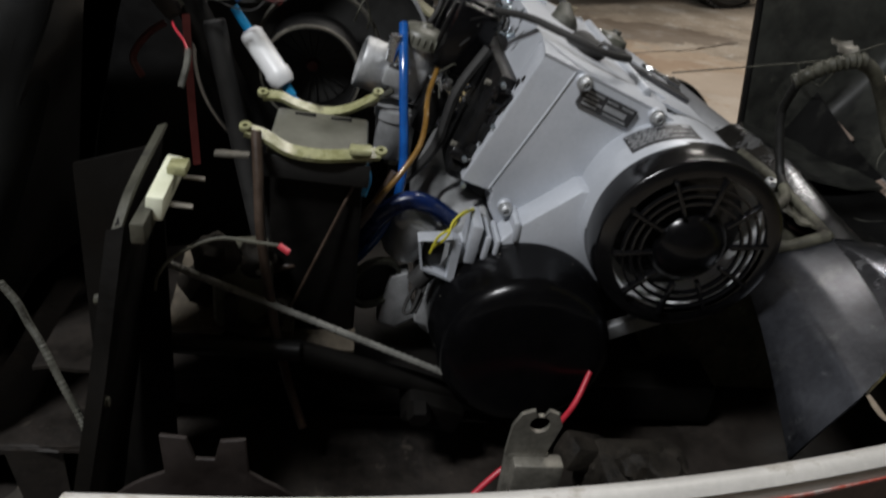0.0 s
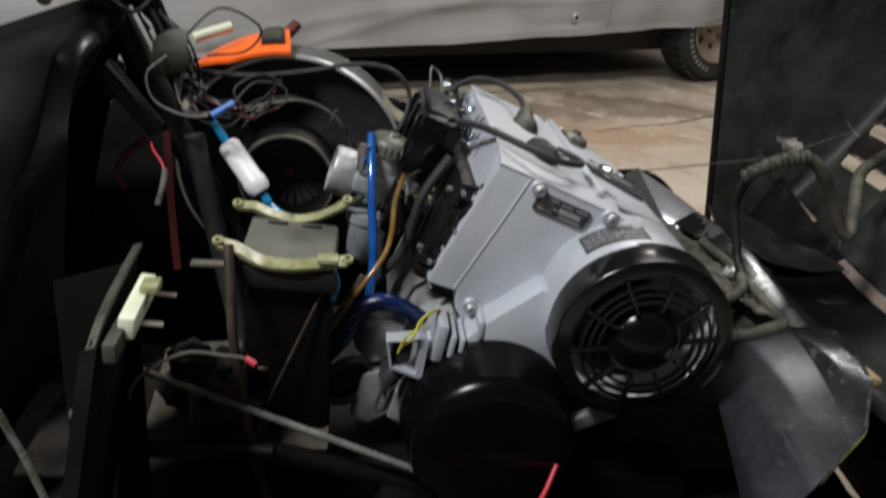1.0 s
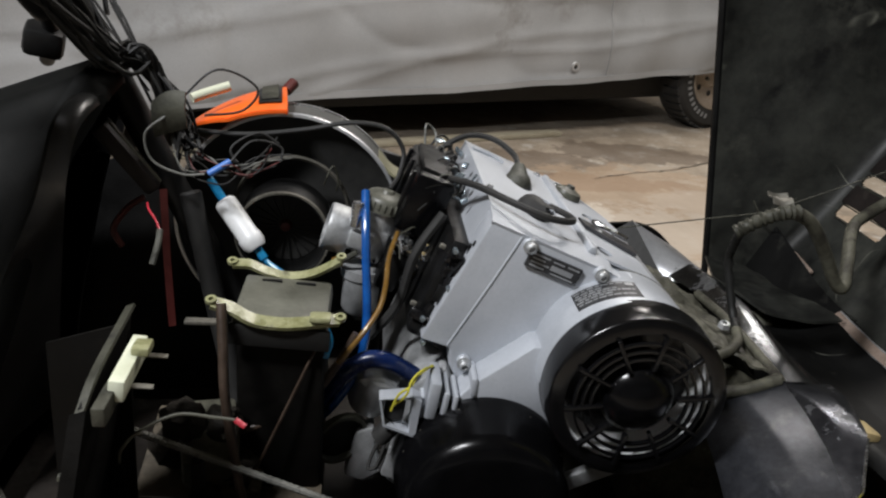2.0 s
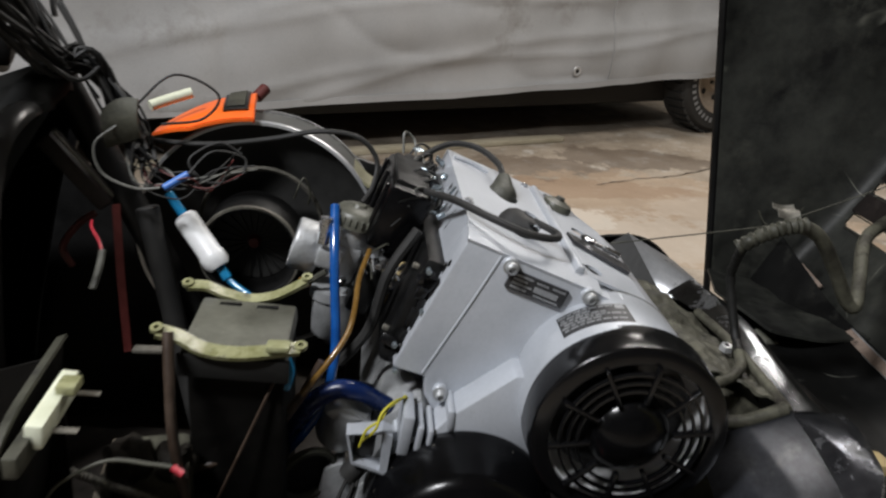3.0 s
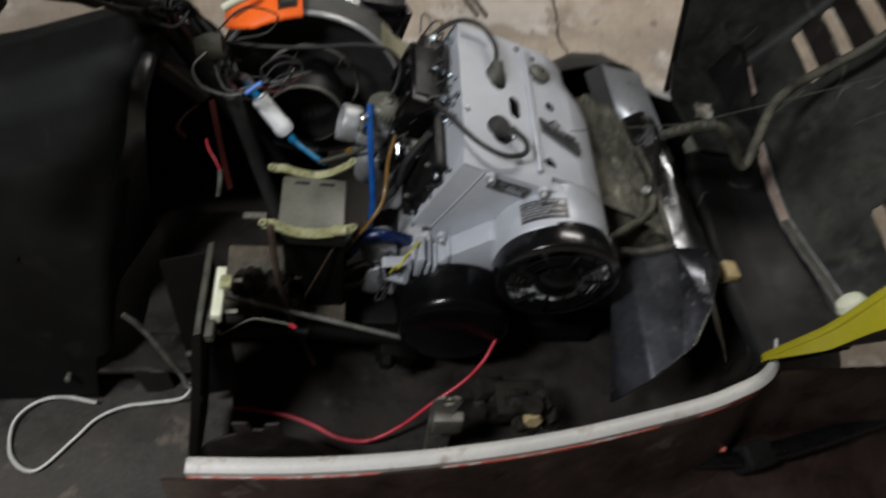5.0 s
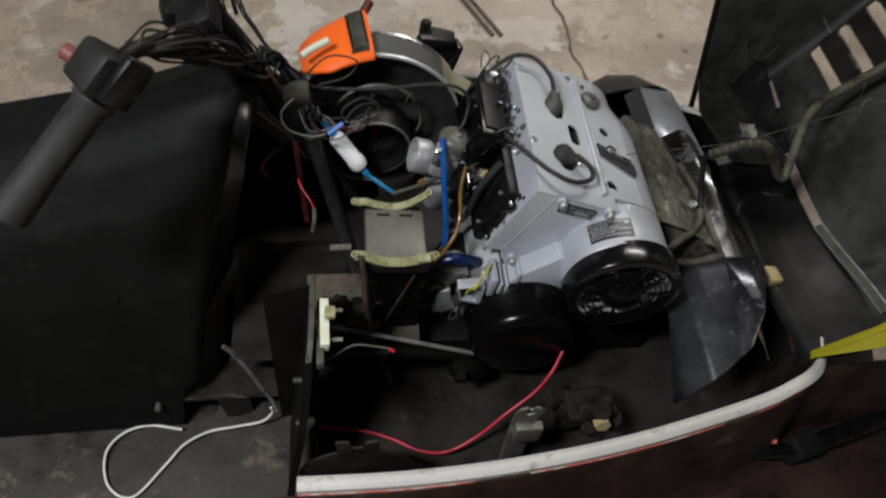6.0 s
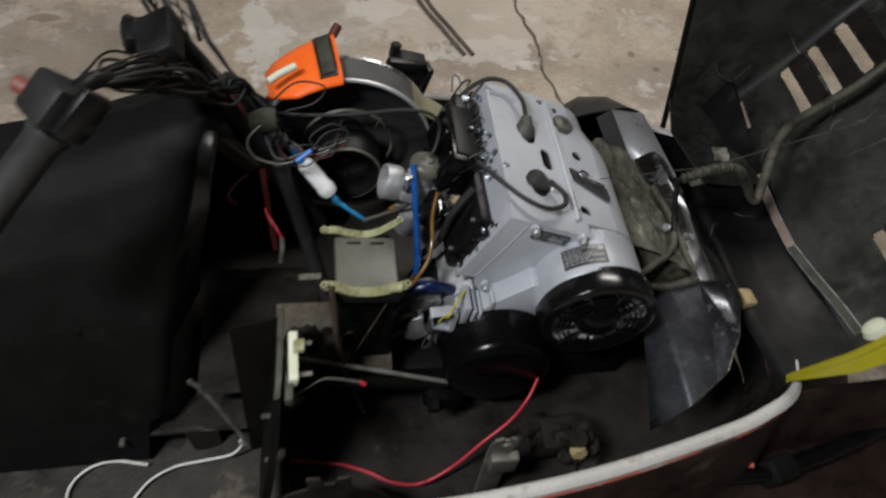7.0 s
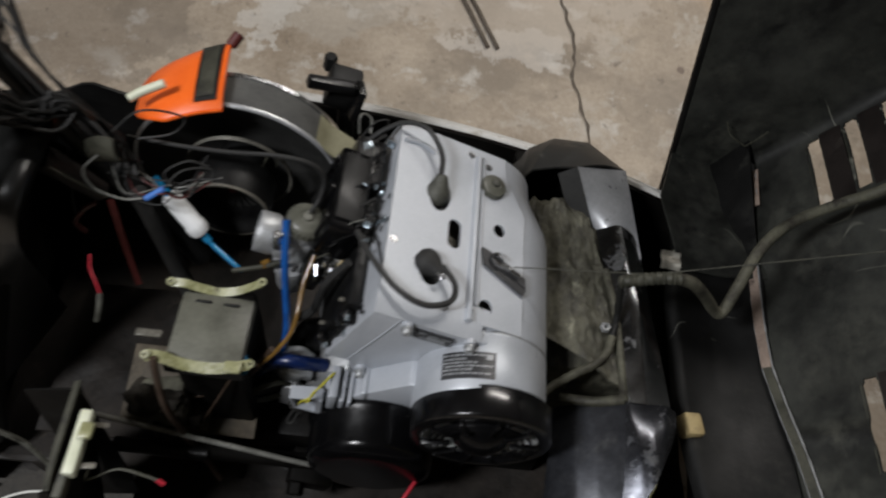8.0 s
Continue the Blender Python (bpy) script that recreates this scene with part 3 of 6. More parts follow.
cover = part("cover", sheet(cover_at, 220, 70, 0.004), M_COVER, car, "creased grey cloth car cover with a stitched hem", 60)
bm = sheet(lambda u, v: cover_at(u, 0.0) + Vector((0, 0, 0.028 * v - 0.004)) - CAR_IN * 0.006, 110, 1, 0.004)
part("hem", bm, M_COVER, cover)
bm = sheet(lambda u, v: cover_at(0.798, 0.02 + 0.95 * u) - CAR_IN * 0.007 + CAR_DIR * 0.012 * (v - 0.5), 30, 1, 0.003)
part("seam", bm, M_COVER, cover)
for u in (0.7596,):
    q = cover_at(u, 0.07) - CAR_IN * 0.006
    bm = lathe([(0.011, 0.0), (0.022, 0.0), (0.024, 0.003), (0.020, 0.006), (0.011, 0.005), (0.009, 0.0)], q, -CAR_IN, 20)
    part("eyelet", bm, M_ZINC, cover, "metal eyelet")
    part("eyelet_hole", lathe([(0, 0.0035), (0.0095, 0.0035)], q, -CAR_IN, 14), M_CARDARK, cover)
bm = sheet(lambda u, v: on_car(-2.6 + 5.2 * u, 0.10 + 1.6 * v, 1.36 + 0.06 * math.sin(3 * v)), 10, 6, 0.004)
part("cover_top", bm, M_COVER, car)
# Unseen far side, added to keep lamp light from passing under the car.
part("far_cover_blocker", sheet(lambda u, v: on_car(-2.6 + 5.2 * u, 1.70 + 0.02 * math.sin(20 * u), 0.03 + 1.33 * v), 30, 8, 0.004), M_COVER, car)
bm = box((0, 0, 0), (4.4, 1.5, 0.64), None, 0.05)
bmesh.ops.transform(bm, matrix=Matrix.Translation(on_car(0.3, 0.90, 0.46)) @ Matrix.Rotation(math.atan2(CAR_DIR.y, CAR_DIR.x), 4, "Z"), verts=bm.verts[:])
part("underbody", bm, M_CARDARK, car)


def car_wheel(s):
    at = on_car(s, 0.10, 0.30)
    tyre = part("tyre", lathe([(0.195, -0.09), (0.225, -0.10), (0.275, -0.096), (0.296, -0.075), (0.302, -0.04), (0.302, 0.07), (0.28, 0.09), (0.2, 0.09)], at, CAR_IN, 56), M_TYRE, None, "worn black tyre")
    tyre.parent = car
    tyre.matrix_parent_inverse = car.matrix_world.inverted()
    for k in range(40):
        a = 2 * math.pi * k / 40
        rim_dir = CAR_DIR * math.cos(a) + Vector((0, 0, 1)) * math.sin(a)
        turn = Matrix((rim_dir, CAR_IN, rim_dir.cross(CAR_IN))).transposed()
        part("tread_block", box(at + rim_dir * 0.302 - CAR_IN * 0.03, (0.014, 0.11, 0.03), turn), M_TYRE, tyre)
    # letters on the sidewall as plain raised bars
    for k in range(14):
        a = radians(150 + k * 8)
        rim_dir = CAR_DIR * math.cos(a) + Vector((0, 0, 1)) * math.sin(a)
        turn = Matrix((rim_dir, CAR_IN, rim_dir.cross(CAR_IN))).transposed()
        part("sidewall_mark", box(at + rim_dir * 0.235 - CAR_IN * 0.1, (0.024, 0.004, 0.014), turn), M_PRINT, tyre)
    disc = part("wheel_disc", lathe([(0.0, -0.03), (0.05, -0.045), (0.075, -0.04), (0.09, -0.02), (0.15, -0.035), (0.165, -0.075), (0.195, -0.095), (0.200, -0.085), (0.195, -0.04)], at, CAR_IN, 48), M_WHEELDISC, None, "tan painted steel wheel disc")
    disc.parent = car
    disc.matrix_parent_inverse = car.matrix_world.inverted()
    for k in range(8):
        a = 2 * math.pi * k / 8
        q = at + (CAR_DIR * math.cos(a) + Vector((0, 0, 1)) * math.sin(a)) * 0.118 - CAR_IN * 0.034
        part("disc_hole", lathe([(0, 0), (0.014, 0), (0.016, -0.002)], q, -CAR_IN, 12), M_CARDARK, disc)
    for k in range(5):
        a = 2 * math.pi * k / 5
        q = at + (CAR_DIR * math.cos(a) + Vector((0, 0, 1)) * math.sin(a)) * 0.062 - CAR_IN * 0.04
        part("wheel_nut", rod(q, q - CAR_IN * 0.018, 0.010, 6), M_TIN, disc)


car_wheel(2.37)

# a weathered board lying on the floor along the car
bm = box((0, 0, 0), (2.0, 0.06, 0.024), None, 0.004)
bmesh.ops.transform(bm, matrix=Matrix.Translation((0.15, 3.315, 0.013)) @ Matrix.Rotation(radians(24.8), 4, "Z"), verts=bm.verts[:])
tagged(part("floor_board", bm, M_BOARD, None, "narrow weathered board lying on the concrete by the car"), "", "board")

# ---- the hull of the snowmobile ----
HALF = [(-0.098, 0.417), (0.05, 0.417), (0.21, 0.406), (0.39, 0.379), (0.585, 0.332), (0.66, 0.305), (0.70, 0.285), (0.722, 0.262), (0.735, 0.225)]
MID, RIM = 0.812, 0.40
hull = thing("snowmobile_hull", (0.3, MID, 0.0), "open dirty snowmobile hull with a white rim, seen without its hood", "snowmobile")


def wall_at(side, grow=0.0):
    def at(u, v):
        k = u * (len(HALF) - 1)
        i = min(int(k), len(HALF) - 2)
        x = HALF[i][0] + (HALF[i + 1][0] - HALF[i][0]) * (k - i)
        h = HALF[i][1] + (HALF[i + 1][1] - HALF[i][1]) * (k - i)
        drop = 0.175 * v
        return Vector((x + grow * 0.3, MID + side * (h + grow - 0.05 * v ** 1.5), RIM - 0.004 - drop))
    return at


def rim_line(side, z, out=0.0):
    return [Vector((x, MID + side * (h + out), z)) for x, h in HALF]


for side, name, label in ((-1, "near_side", "maroon hull side"), (1, "far_side", "")):
    part(name, sheet(wall_at(side), 40, 6, 0.005), M_CLOD if side < 0 else M_GRIMESHADE, hull)
    outer = part("outer_skin", sheet(lambda u, v: wall_at(side, 0.012)(u, v * 0.35) + Vector((0.0, side * 0.05 * v, -0.20 * v)), 40, 8, 0.003), M_BROWN, hull, "maroon gelcoat hull side")
    path = smooth_path(rim_line(side, RIM), 6)
    rim = part("rim", sheet(lambda u, v: path[round(u * (len(path) - 1))] + Vector((0, side * (0.014 - 0.015 * v), 0.004 * math.sin(math.pi * v))), len(path) - 1, 4, 0.005), M_WHITE, hull, "scuffed white rim moulding")
    low = smooth_path(rim_line(side, RIM - 0.012, 0.016), 6)
    part("red_stripe", sheet(lambda u, v: low[round(u * (len(low) - 1))] + Vector((0, side * 0.001, -0.007 * v)), len(low) - 1, 1, 0.002), M_REDSTRIPE, hull, "faded red pinstripe")
    lip = smooth_path(rim_line(side, RIM - 0.007, 0.0165), 6)
    part("rim_edge", sheet(lambda u, v: lip[round(u * (len(lip) - 1))] + Vector((0, side * -0.001, 0.008 - 0.016 * v)), len(lip) - 1, 1, 0.002), M_WHITE, hull)


def pan_floor(u, v):
    x = -0.30 + 1.04 * u
    h = lerp(HALF, x) - 0.045
    bump_ = 0.010 * noise.noise(Vector((x * 9, v * 7, 0)))
    y = MID + h * (2 * v - 1)
    return Vector((x, max(y, 0.615) if x < -0.085 else y, 0.222 + bump_ + 0.03 * max(0.0, x - 0.45)))


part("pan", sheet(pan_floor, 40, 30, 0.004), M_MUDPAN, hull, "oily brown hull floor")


def front_wall(u, v):
    y = MID + 0.27 * (2 * u - 1)
    return Vector((0.735 + 0.025 * (1 - (2 * u - 1) ** 2), y, 0.385 - 0.16 * v))


part("front_wall", sheet(front_wall, 16, 4, 0.004), M_BLACKDUST, hull)


def nose_at(u, v):
    """The nose in front of the opening, falling to the front."""
    x = 0.735 + 0.22 * u
    half = 0.30 - 0.10 * u ** 1.6
    a = math.pi * v
    return Vector((x, MID - half * math.cos(a), 0.13 + (0.22 - 0.10 * u) * math.sin(a) ** 0.38))


part("nose", sheet(nose_at, 24, 36, 0.004), M_BROWN, hull, "scratched maroon hull nose")
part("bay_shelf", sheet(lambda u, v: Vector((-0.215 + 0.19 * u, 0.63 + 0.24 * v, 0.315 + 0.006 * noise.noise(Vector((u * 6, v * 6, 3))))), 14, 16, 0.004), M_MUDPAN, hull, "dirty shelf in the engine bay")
# footboard beside the console
def foot_at(u, v):
    x = -0.085 - 1.12 * u
    y = 0.30 + 0.335 * v
    return Vector((x, y, 0.150 + 0.006 * noise.noise(Vector((9 * x, 9 * y, 0)))))


part("footboard", sheet(foot_at, 40, 14, 0.005), M_FOOT, hull, "footboard caked with grey and brown dirt")
part("footboard_edge", sheet(lambda u, v: Vector((-0.085 - 1.12 * u, 0.297, 0.156 - 0.05 * v)), 10, 2, 0.006), M_BLACK, hull)
# Added black panels stand for the bay's dark depth and hide the floor.
part("far_dark_panel", sheet(lambda u, v: Vector((-0.36 + 0.40 * u, 1.03 + 0.03 * u, 0.10 + lerp([(0, 0.40), (0.28, 0.46), (0.4, 0.485), (0.55, 0.46), (0.68, 0.40), (1, 0.20)], u) * v)), 24, 8, 0.005), M_BLACK, hull)
part("rear_dark_panel", sheet(lambda u, v: Vector((-0.362, 0.66 + 0.37 * u, 0.10 + 0.36 * v)), 8, 8, 0.005), M_GRIMESHADE, hull)
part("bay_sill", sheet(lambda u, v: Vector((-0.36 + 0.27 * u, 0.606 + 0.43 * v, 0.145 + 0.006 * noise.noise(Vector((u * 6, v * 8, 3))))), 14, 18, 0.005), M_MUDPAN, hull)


def flank_at_nose(u, v):
    """The maroon side below the rim and the hood's near edge, bulging outwards and down."""
    x = -0.13 + 1.47 * u
    top_y = MID - lerp(HALF, x) - 0.016 if x < 0.715 else 0.538 + 0.10 * (x - 0.715)
    s, w = min(1.0, v / 0.55), max(0.0, v - 0.55) / 0.45
    y = top_y - 0.035 * s - 0.30 * w
    return Vector((x, y, 0.386 - 0.05 * max(0.0, x - 0.72) - 0.215 * s - 0.06 * w + 0.006 * noise.noise(Vector((x * 8, v * 5, 4)))))


part("nose_flank", sheet(flank_at_nose, 80, 14, 0.004), M_BROWN, hull, "scratched maroon gelcoat flank")
# front suspension arm and reddish rod outside the hull
bm = tube([(0.330, 0.455, 0.222), (0.50, 0.462, 0.226), (0.74, 0.470, 0.215)], 0.013, 14, 4)
part("ski_arm", bm, M_BLACKGLOSS, hull, "black tubular ski arm")
part("arm_clamp", box((0.752, 0.478, 0.208), (0.055, 0.045, 0.055), Euler((0.2, 0.1, 0.3)).to_matrix(), 0.008), M_BLACKDUST, hull)
part("front_arm", tube([(0.77, 0.480, 0.212), (0.87, 0.505, 0.214), (1.04, 0.560, 0.20)], 0.017, 14, 5), M_BLACKGLOSS, hull, "black front ski arm")
part("tie_rod", rod((0.588, 0.492, 0.236), (0.694, 0.477, 0.242), 0.0045), M_REDSTRIPE, hull)


# ---- the opened hood ----
hood = thing("hood", (0.80, MID, 0.30), "opened dusty black snowmobile hood with vent slots, tipped forward", "hood")


def hood_floor(z):
    return 0.815 + 0.62 * (z - 0.40)


def hood_rim(z):
    return 0.708 - 0.15 * (z - 0.40)


H_LOW, H_TOP = 0.405, 1.12


def hood_half(z):
    return lerp([(0.3, 0.255), (0.42, 0.263), (0.6, 0.332), (0.7, 0.358), (0.8, 0.39), (1.2, 0.41)], z)


def hood_far(z):
    return lerp([(0.28, 0.39), (0.42, 0.388), (0.8, 0.392), (1.2, 0.40)], z)


def hood_at(u, v):
    """u: across, from near to far; v: from the hinge to the rear edge."""
    z = H_LOW + (H_TOP - H_LOW) * v
    a = 2 * u - 1
    half = hood_half(z) if a < 0 else hood_far(z)
    depth = hood_floor(z) - hood_rim(z)
    wall = abs(a) ** 44
    ridge = 0.005 * math.exp(-((abs(a) - 0.45) / 0.05) ** 2)
    dent = 0.006 * noise.noise(Vector((u * 5, v * 5, 2)))
    yy = half * (a if abs(a) < 0.9 else math.copysign(0.9 + (abs(a) - 0.9), a))
    return Vector((hood_rim(z) + depth * (1 - wall) - ridge + dent, MID + yy, z))


def slot_gone(u, v):
    """Three slanting vents on either side."""
    z, a = H_LOW + (H_TOP - H_LOW) * v, 2 * u - 1
    y = MID + a * (hood_half(z) if a < 0 else hood_far(z))
    for k in range(3):
        for y0, y1 in ((1.030, 1.158), (0.622, 0.748)):
            end = min(y - y0, y1 - y)
            if end > 0 and abs(z - 0.525 - 0.0525 * k) < 0.0098 - 0.5 * max(0.0, 0.006 - end):
                return True
    return False


part("shell", sheet(hood_at, 220, 280, 0.004, None, slot_gone), M_HOOD, hood, "dusty black inner side of the hood")
for k in range(3):
    for y0, y1 in ((1.026, 1.160), (0.618, 0.750)):
        zc = 0.552 + 0.0525 * k
        q0, q1 = (Vector((hood_floor(zc) - 0.003, y, zc)) for y in (y0, y1))
        part("louvre", band([q0, q0.lerp(q1, 0.5), q1], (0.018, 0, 0.028), 0.004), M_REDDARK, hood, "dark reddish louvre beside a vent slot")
        zc = 0.525 + 0.0525 * k
        for dz in (-0.0105, 0.0105):
            q0, q1 = (Vector((hood_floor(zc + dz) - 0.002, y, zc + dz)) for y in (y0 + 0.006, y1 - 0.006))
            part("slot_edge", tube([q0, q0.lerp(q1, 0.33), q0.lerp(q1, 0.66), q1], 0.0012, 6, 5, None, 0.3), M_BRK, hood, "worn pale slot edge")
part("near_flange", sheet(lambda u, v: Vector((hood_rim(0.415 + 0.70 * u) + (0.002 + 0.030 * u) * v, MID - hood_half(0.415 + 0.70 * u) - (0.002 + 0.050 * u) * v, 0.415 + 0.70 * u - 0.012 * v)), 40, 3, 0.004), M_YELLOW, hood, "bright yellow gelcoat flange")


def lip_at(u, v):
    """The lower cowl between the front rim and the crease."""
    y = 0.545 + 0.655 * u
    bow = 1 - ((y - MID) / 0.40) ** 2
    zf = lerp([(0.5, 0.394), (0.75, 0.399), (0.93, 0.402), (1.0, 0.385), (1.2, 0.31)], y)
    xf = lerp([(0.5, 0.712), (0.60, 0.698), (0.69, 0.681), (0.75, 0.674), (0.92, 0.675), (0.965, 0.690), (1.0, 0.702), (1.2, 0.735)], y)
    xb, zb = 0.812 + 0.012 * bow, 0.416 + 0.07 * (1 - bow)
    x = xf + (xb - xf) * v
    roll = 0.014 * max(0.0, 1 - v / 0.10) ** 2
    z = zf + (zb - zf) * v + 0.010 * max(0.0, 1 - v / 0.45) * bow - 0.012 * math.sin(math.pi * v) * bow - roll
    return Vector((x, y, z + 0.004 * noise.noise(Vector((x * 14, y * 9, 5)))))


# Strips stand in for the open crease slot; tan ones copy the floor behind.
for pts, wide, mat in (([(0.826, 1.152, 0.442), (0.821, 1.082, 0.437)], 0.019, M_FLESH), ([(0.811, 0.972, 0.424), (0.808, 0.88, 0.421), (0.809, 0.80, 0.421)], 0.011, M_FLESH),
                       ([(0.809, 0.80, 0.421), (0.817, 0.735, 0.429), (0.826, 0.665, 0.441), (0.832, 0.600, 0.450)], 0.010, M_BRK)):
    part("slot_strip", band(pts, (wide, 0, wide * 0.7), 0.003), mat, hood, "thin strip standing in for the open slot along the crease")
    for k in (-1, 1):
        part("strip_edge", tube([Vector(p) + Vector((0.0055 * k, 0, 0.0045 * k + 0.0015)) for p in pts], 0.0013, 6, 5, None, 0.35), M_CAST, hood, "chipped bright edge of the crease")
for pts in ([(0.760, 1.176, 0.527), (0.772, 1.166, 0.508), (0.797, 1.154, 0.500)], [(0.797, 1.154, 0.500), (0.806, 1.151, 0.520), (0.816, 1.149, 0.544)]):
    part("torn_edge", tube([Vector(p) + Vector((-0.006, 0, 0)) for p in pts], 0.0014, 6, 6, None, 0.4), M_BRK, hood, "scuffed torn edge of the moulding")
part("strip_clip", box((0.828, 1.163, 0.437), (0.016, 0.022, 0.012), Euler((0.2, 0.3, 0)).to_matrix(), 0.003), M_CAST, hood, "bright bare clip")
part("hinge_gusset", sheet(lambda u, v: Vector((lerp([(0, 0.69), (0.55, 0.674), (1, 0.708)], v) * (1 - u) + 0.87 * u, 0.95 + 0.262 * v, 0.436 - 0.02 * v - 0.012 * math.sin(math.pi * u) + 0.005 * noise.noise(Vector((u * 4, v * 5, 8))))), 16, 18, 0.004), M_HOOD, hood)
part("front_cowl", sheet(lip_at, 120, 50, 0.004), M_LIP, hood, "black front cowl with a long slot")
# rolled far edge and near yellow edge
for side, name, mat in ((1, "far_edge", M_BLACK), (-1, "near_edge", M_YELLOW)):
    pts = []
    for k in range(9):
        z = (0.30 if side > 0 else 0.415) + k * (1.12 - 0.3) / 8
        y = MID + (hood_far(z) if side > 0 else -hood_half(z))
        pts.append((hood_rim(z), y, z))
    part(name, tube(pts, 0.006, 8, 5), mat, hood, "yellow hood edge" if side < 0 else "")
for y0, y1 in ((0.665, 0.735),):
    bm = box((0.692, 0.705, 0.404), (0.030, 0.034, 0.026), Euler((0, 0.3, 0.15)).to_matrix(), 0.006)
    part("rubber_pad", bm, M_PAD, hood, "worn tan rubber pad")
part("hinge_block", box((0.705, 0.988, 0.396), (0.026, 0.032, 0.028), Euler((0.1, 0.2, 0.2)).to_matrix(), 0.005), M_TRAY, hood, "dusty grey hinge block")
bm = lathe([(0, 0.014), (0.008, 0.0135), (0.016, 0.009), (0.019, 0.0), (0, 0)], (0.705, 0.500, 0.632), (-0.6, 0.55, 0.55), 20)
part("lamp_bowl", bm, M_CREAM, hood, "dusty white plastic cap")


# ---- the engine ----
TIP = radians(21.0)
ENG = Matrix.Translation((0.245, 0.0, 0.645)) @ Matrix.Rotation(TIP, 4, "Y")
EX, EZ = Vector((math.cos(TIP), 0, -math.sin(TIP))), Vector((math.sin(TIP), 0, math.cos(TIP)))
EY = Vector((0, 1, 0))


def eng(x, y, z):
    return ENG @ Vector((x, y, z))


engine = thing("engine", (0.25, 0.80, 0.25), "two-cylinder fan-cooled engine in silver-grey paint with black fan housing", "engine")
FX, FZ = 0.184, -0.086
SX, SZ, SR = 0.178, -0.084, 0.0838

# near cover with the fan scroll
scroll = [(-0.010, -0.150), (-0.002, -0.03), (0.0, -0.004), (0.118, -0.004)] + arc(SX, SZ, SR, 112, -165, 34) + [(0.068, -0.178), (0.056, -0.188), (0.030, -0.166), (0.023, -0.148)]
cover_ = part("front_cover", prism(scroll, 0.702, 0.75, 0.003, ENG), M_SILVER, engine, "silver-grey painted front cooling cover")
# the crease of the cover
part("crease_rib", tube([eng(0.034, 0.7025, -0.008), eng(0.029, 0.7025, -0.06), eng(0.019, 0.7025, -0.145)], 0.0015, 10, 3), M_SILVER, cover_)
part("cover_filler", prism([(0.060, -0.165), (0.085, -0.088), (0.128, -0.088), (0.128, -0.137), (0.075, -0.182)], 0.7035, 0.75, 0.0, ENG), M_SILVER, cover_)

# scroll barrel behind the fan
bm = lathe([(0.074, 0.646), (SR - 0.001, 0.646), (SR, 0.648), (SR, 0.718), (SR - 0.0012, 0.7195), (SR - 0.0012, 0.726), (0.05, 0.726)], eng(SX, 0, SZ), EY, 72)
part("fan_scroll", bm, M_SILVER, engine, "round silver fan scroll")

# top of the hood over the cylinders, with its openings
top = [(0.0, 0.733), (0.124, 0.733), (0.132, 0.7225), (0.188, 0.7225), (0.188, 0.902), (0.158, 0.955), (0.156, 0.987), (0.0, 0.987)]


def blob(cx, cy, rx, ry, n=18, skew=0.0):
    return [(cx + rx * math.cos(2 * math.pi * k / n) + skew * math.sin(2 * math.pi * k / n), cy + ry * math.sin(2 * math.pi * k / n)) for k in range(n)]


def slot_hole(cx, cy, rx, ry):
    """An upright slot with round ends."""
    return [(cx + rx * math.cos(radians(a)), cy + (ry - rx) + rx * math.sin(radians(a))) for a in range(0, 181, 20)] + [(cx + rx * math.cos(radians(a)), cy - (ry - rx) + rx * math.sin(radians(a))) for a in range(180, 361, 20)]


openings = [blob(0.063, 0.888, 0.015, 0.024), blob(0.060, 0.778, 0.016, 0.024), slot_hole(0.0875, 0.8375, 0.0088, 0.0215), blob(0.151, 0.866, 0.0085, 0.0095), blob(0.137, 0.7475, 0.0095, 0.0105)]
flat_to_top = ENG @ Matrix(((1, 0, 0, 0), (0, 0, 1, 0), (0, 1, 0, 0), (0, 0, 0, 1)))
shroud = part("cylinder_shroud", pierced(top, openings, -0.003, 0.0, flat_to_top), M_SILVER, engine, "silver-grey shroud over the cylinder heads", 30)
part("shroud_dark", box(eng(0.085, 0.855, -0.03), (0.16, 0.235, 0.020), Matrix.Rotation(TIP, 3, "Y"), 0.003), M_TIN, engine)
# sides of the shroud
side = [(0.0, 0.001), (0.002, -0.003), (-0.008, -0.15), (-0.011, -0.15)]
part("shroud_edge", prism(side, 0.735, 0.985, 0.0, ENG), M_SILVER, shroud)
far_face = [(0.0, -0.001), (0.156, -0.001), (0.165, -0.15), (-0.010, -0.15)]
part("far_face", prism(far_face, 0.980, 0.985, 0.001, ENG), M_SILVER, shroud)
part("front_bevel", sheet(lambda u, v: eng(-0.001 + 0.136 * u, 0.735 - 0.034 * v, 0.0 - 0.005 * v * v), 8, 4, 0.003), M_SILVER, shroud)


def skirt_at(u, v):
    """The shroud's right side: it rolls over with the scroll's radius and tapers at the far end."""
    y = 0.7225 + 0.2645 * u
    a = radians(86 - 112 * v)
    inset = lerp([(0.7225, 0.0), (0.902, 0.0), (0.955, 0.031), (0.99, 0.033)], y)
    return eng(SX + SR * math.cos(a) - inset, y, SZ + (SR - 0.0008) * math.sin(a))


part("right_skirt", sheet(skirt_at, 20, 16, 0.002), M_SILVER, shroud)
part("seam", sheet(lambda u, v: eng(SX + (SR + 0.0006) * math.cos(radians(110 - 136 * u)), 0.7205 + 0.0012 * v, SZ + (SR + 0.0006) * math.sin(radians(110 - 136 * u))), 40, 1, 0.0004), M_TIN, shroud, "thin dark joint across the shroud")
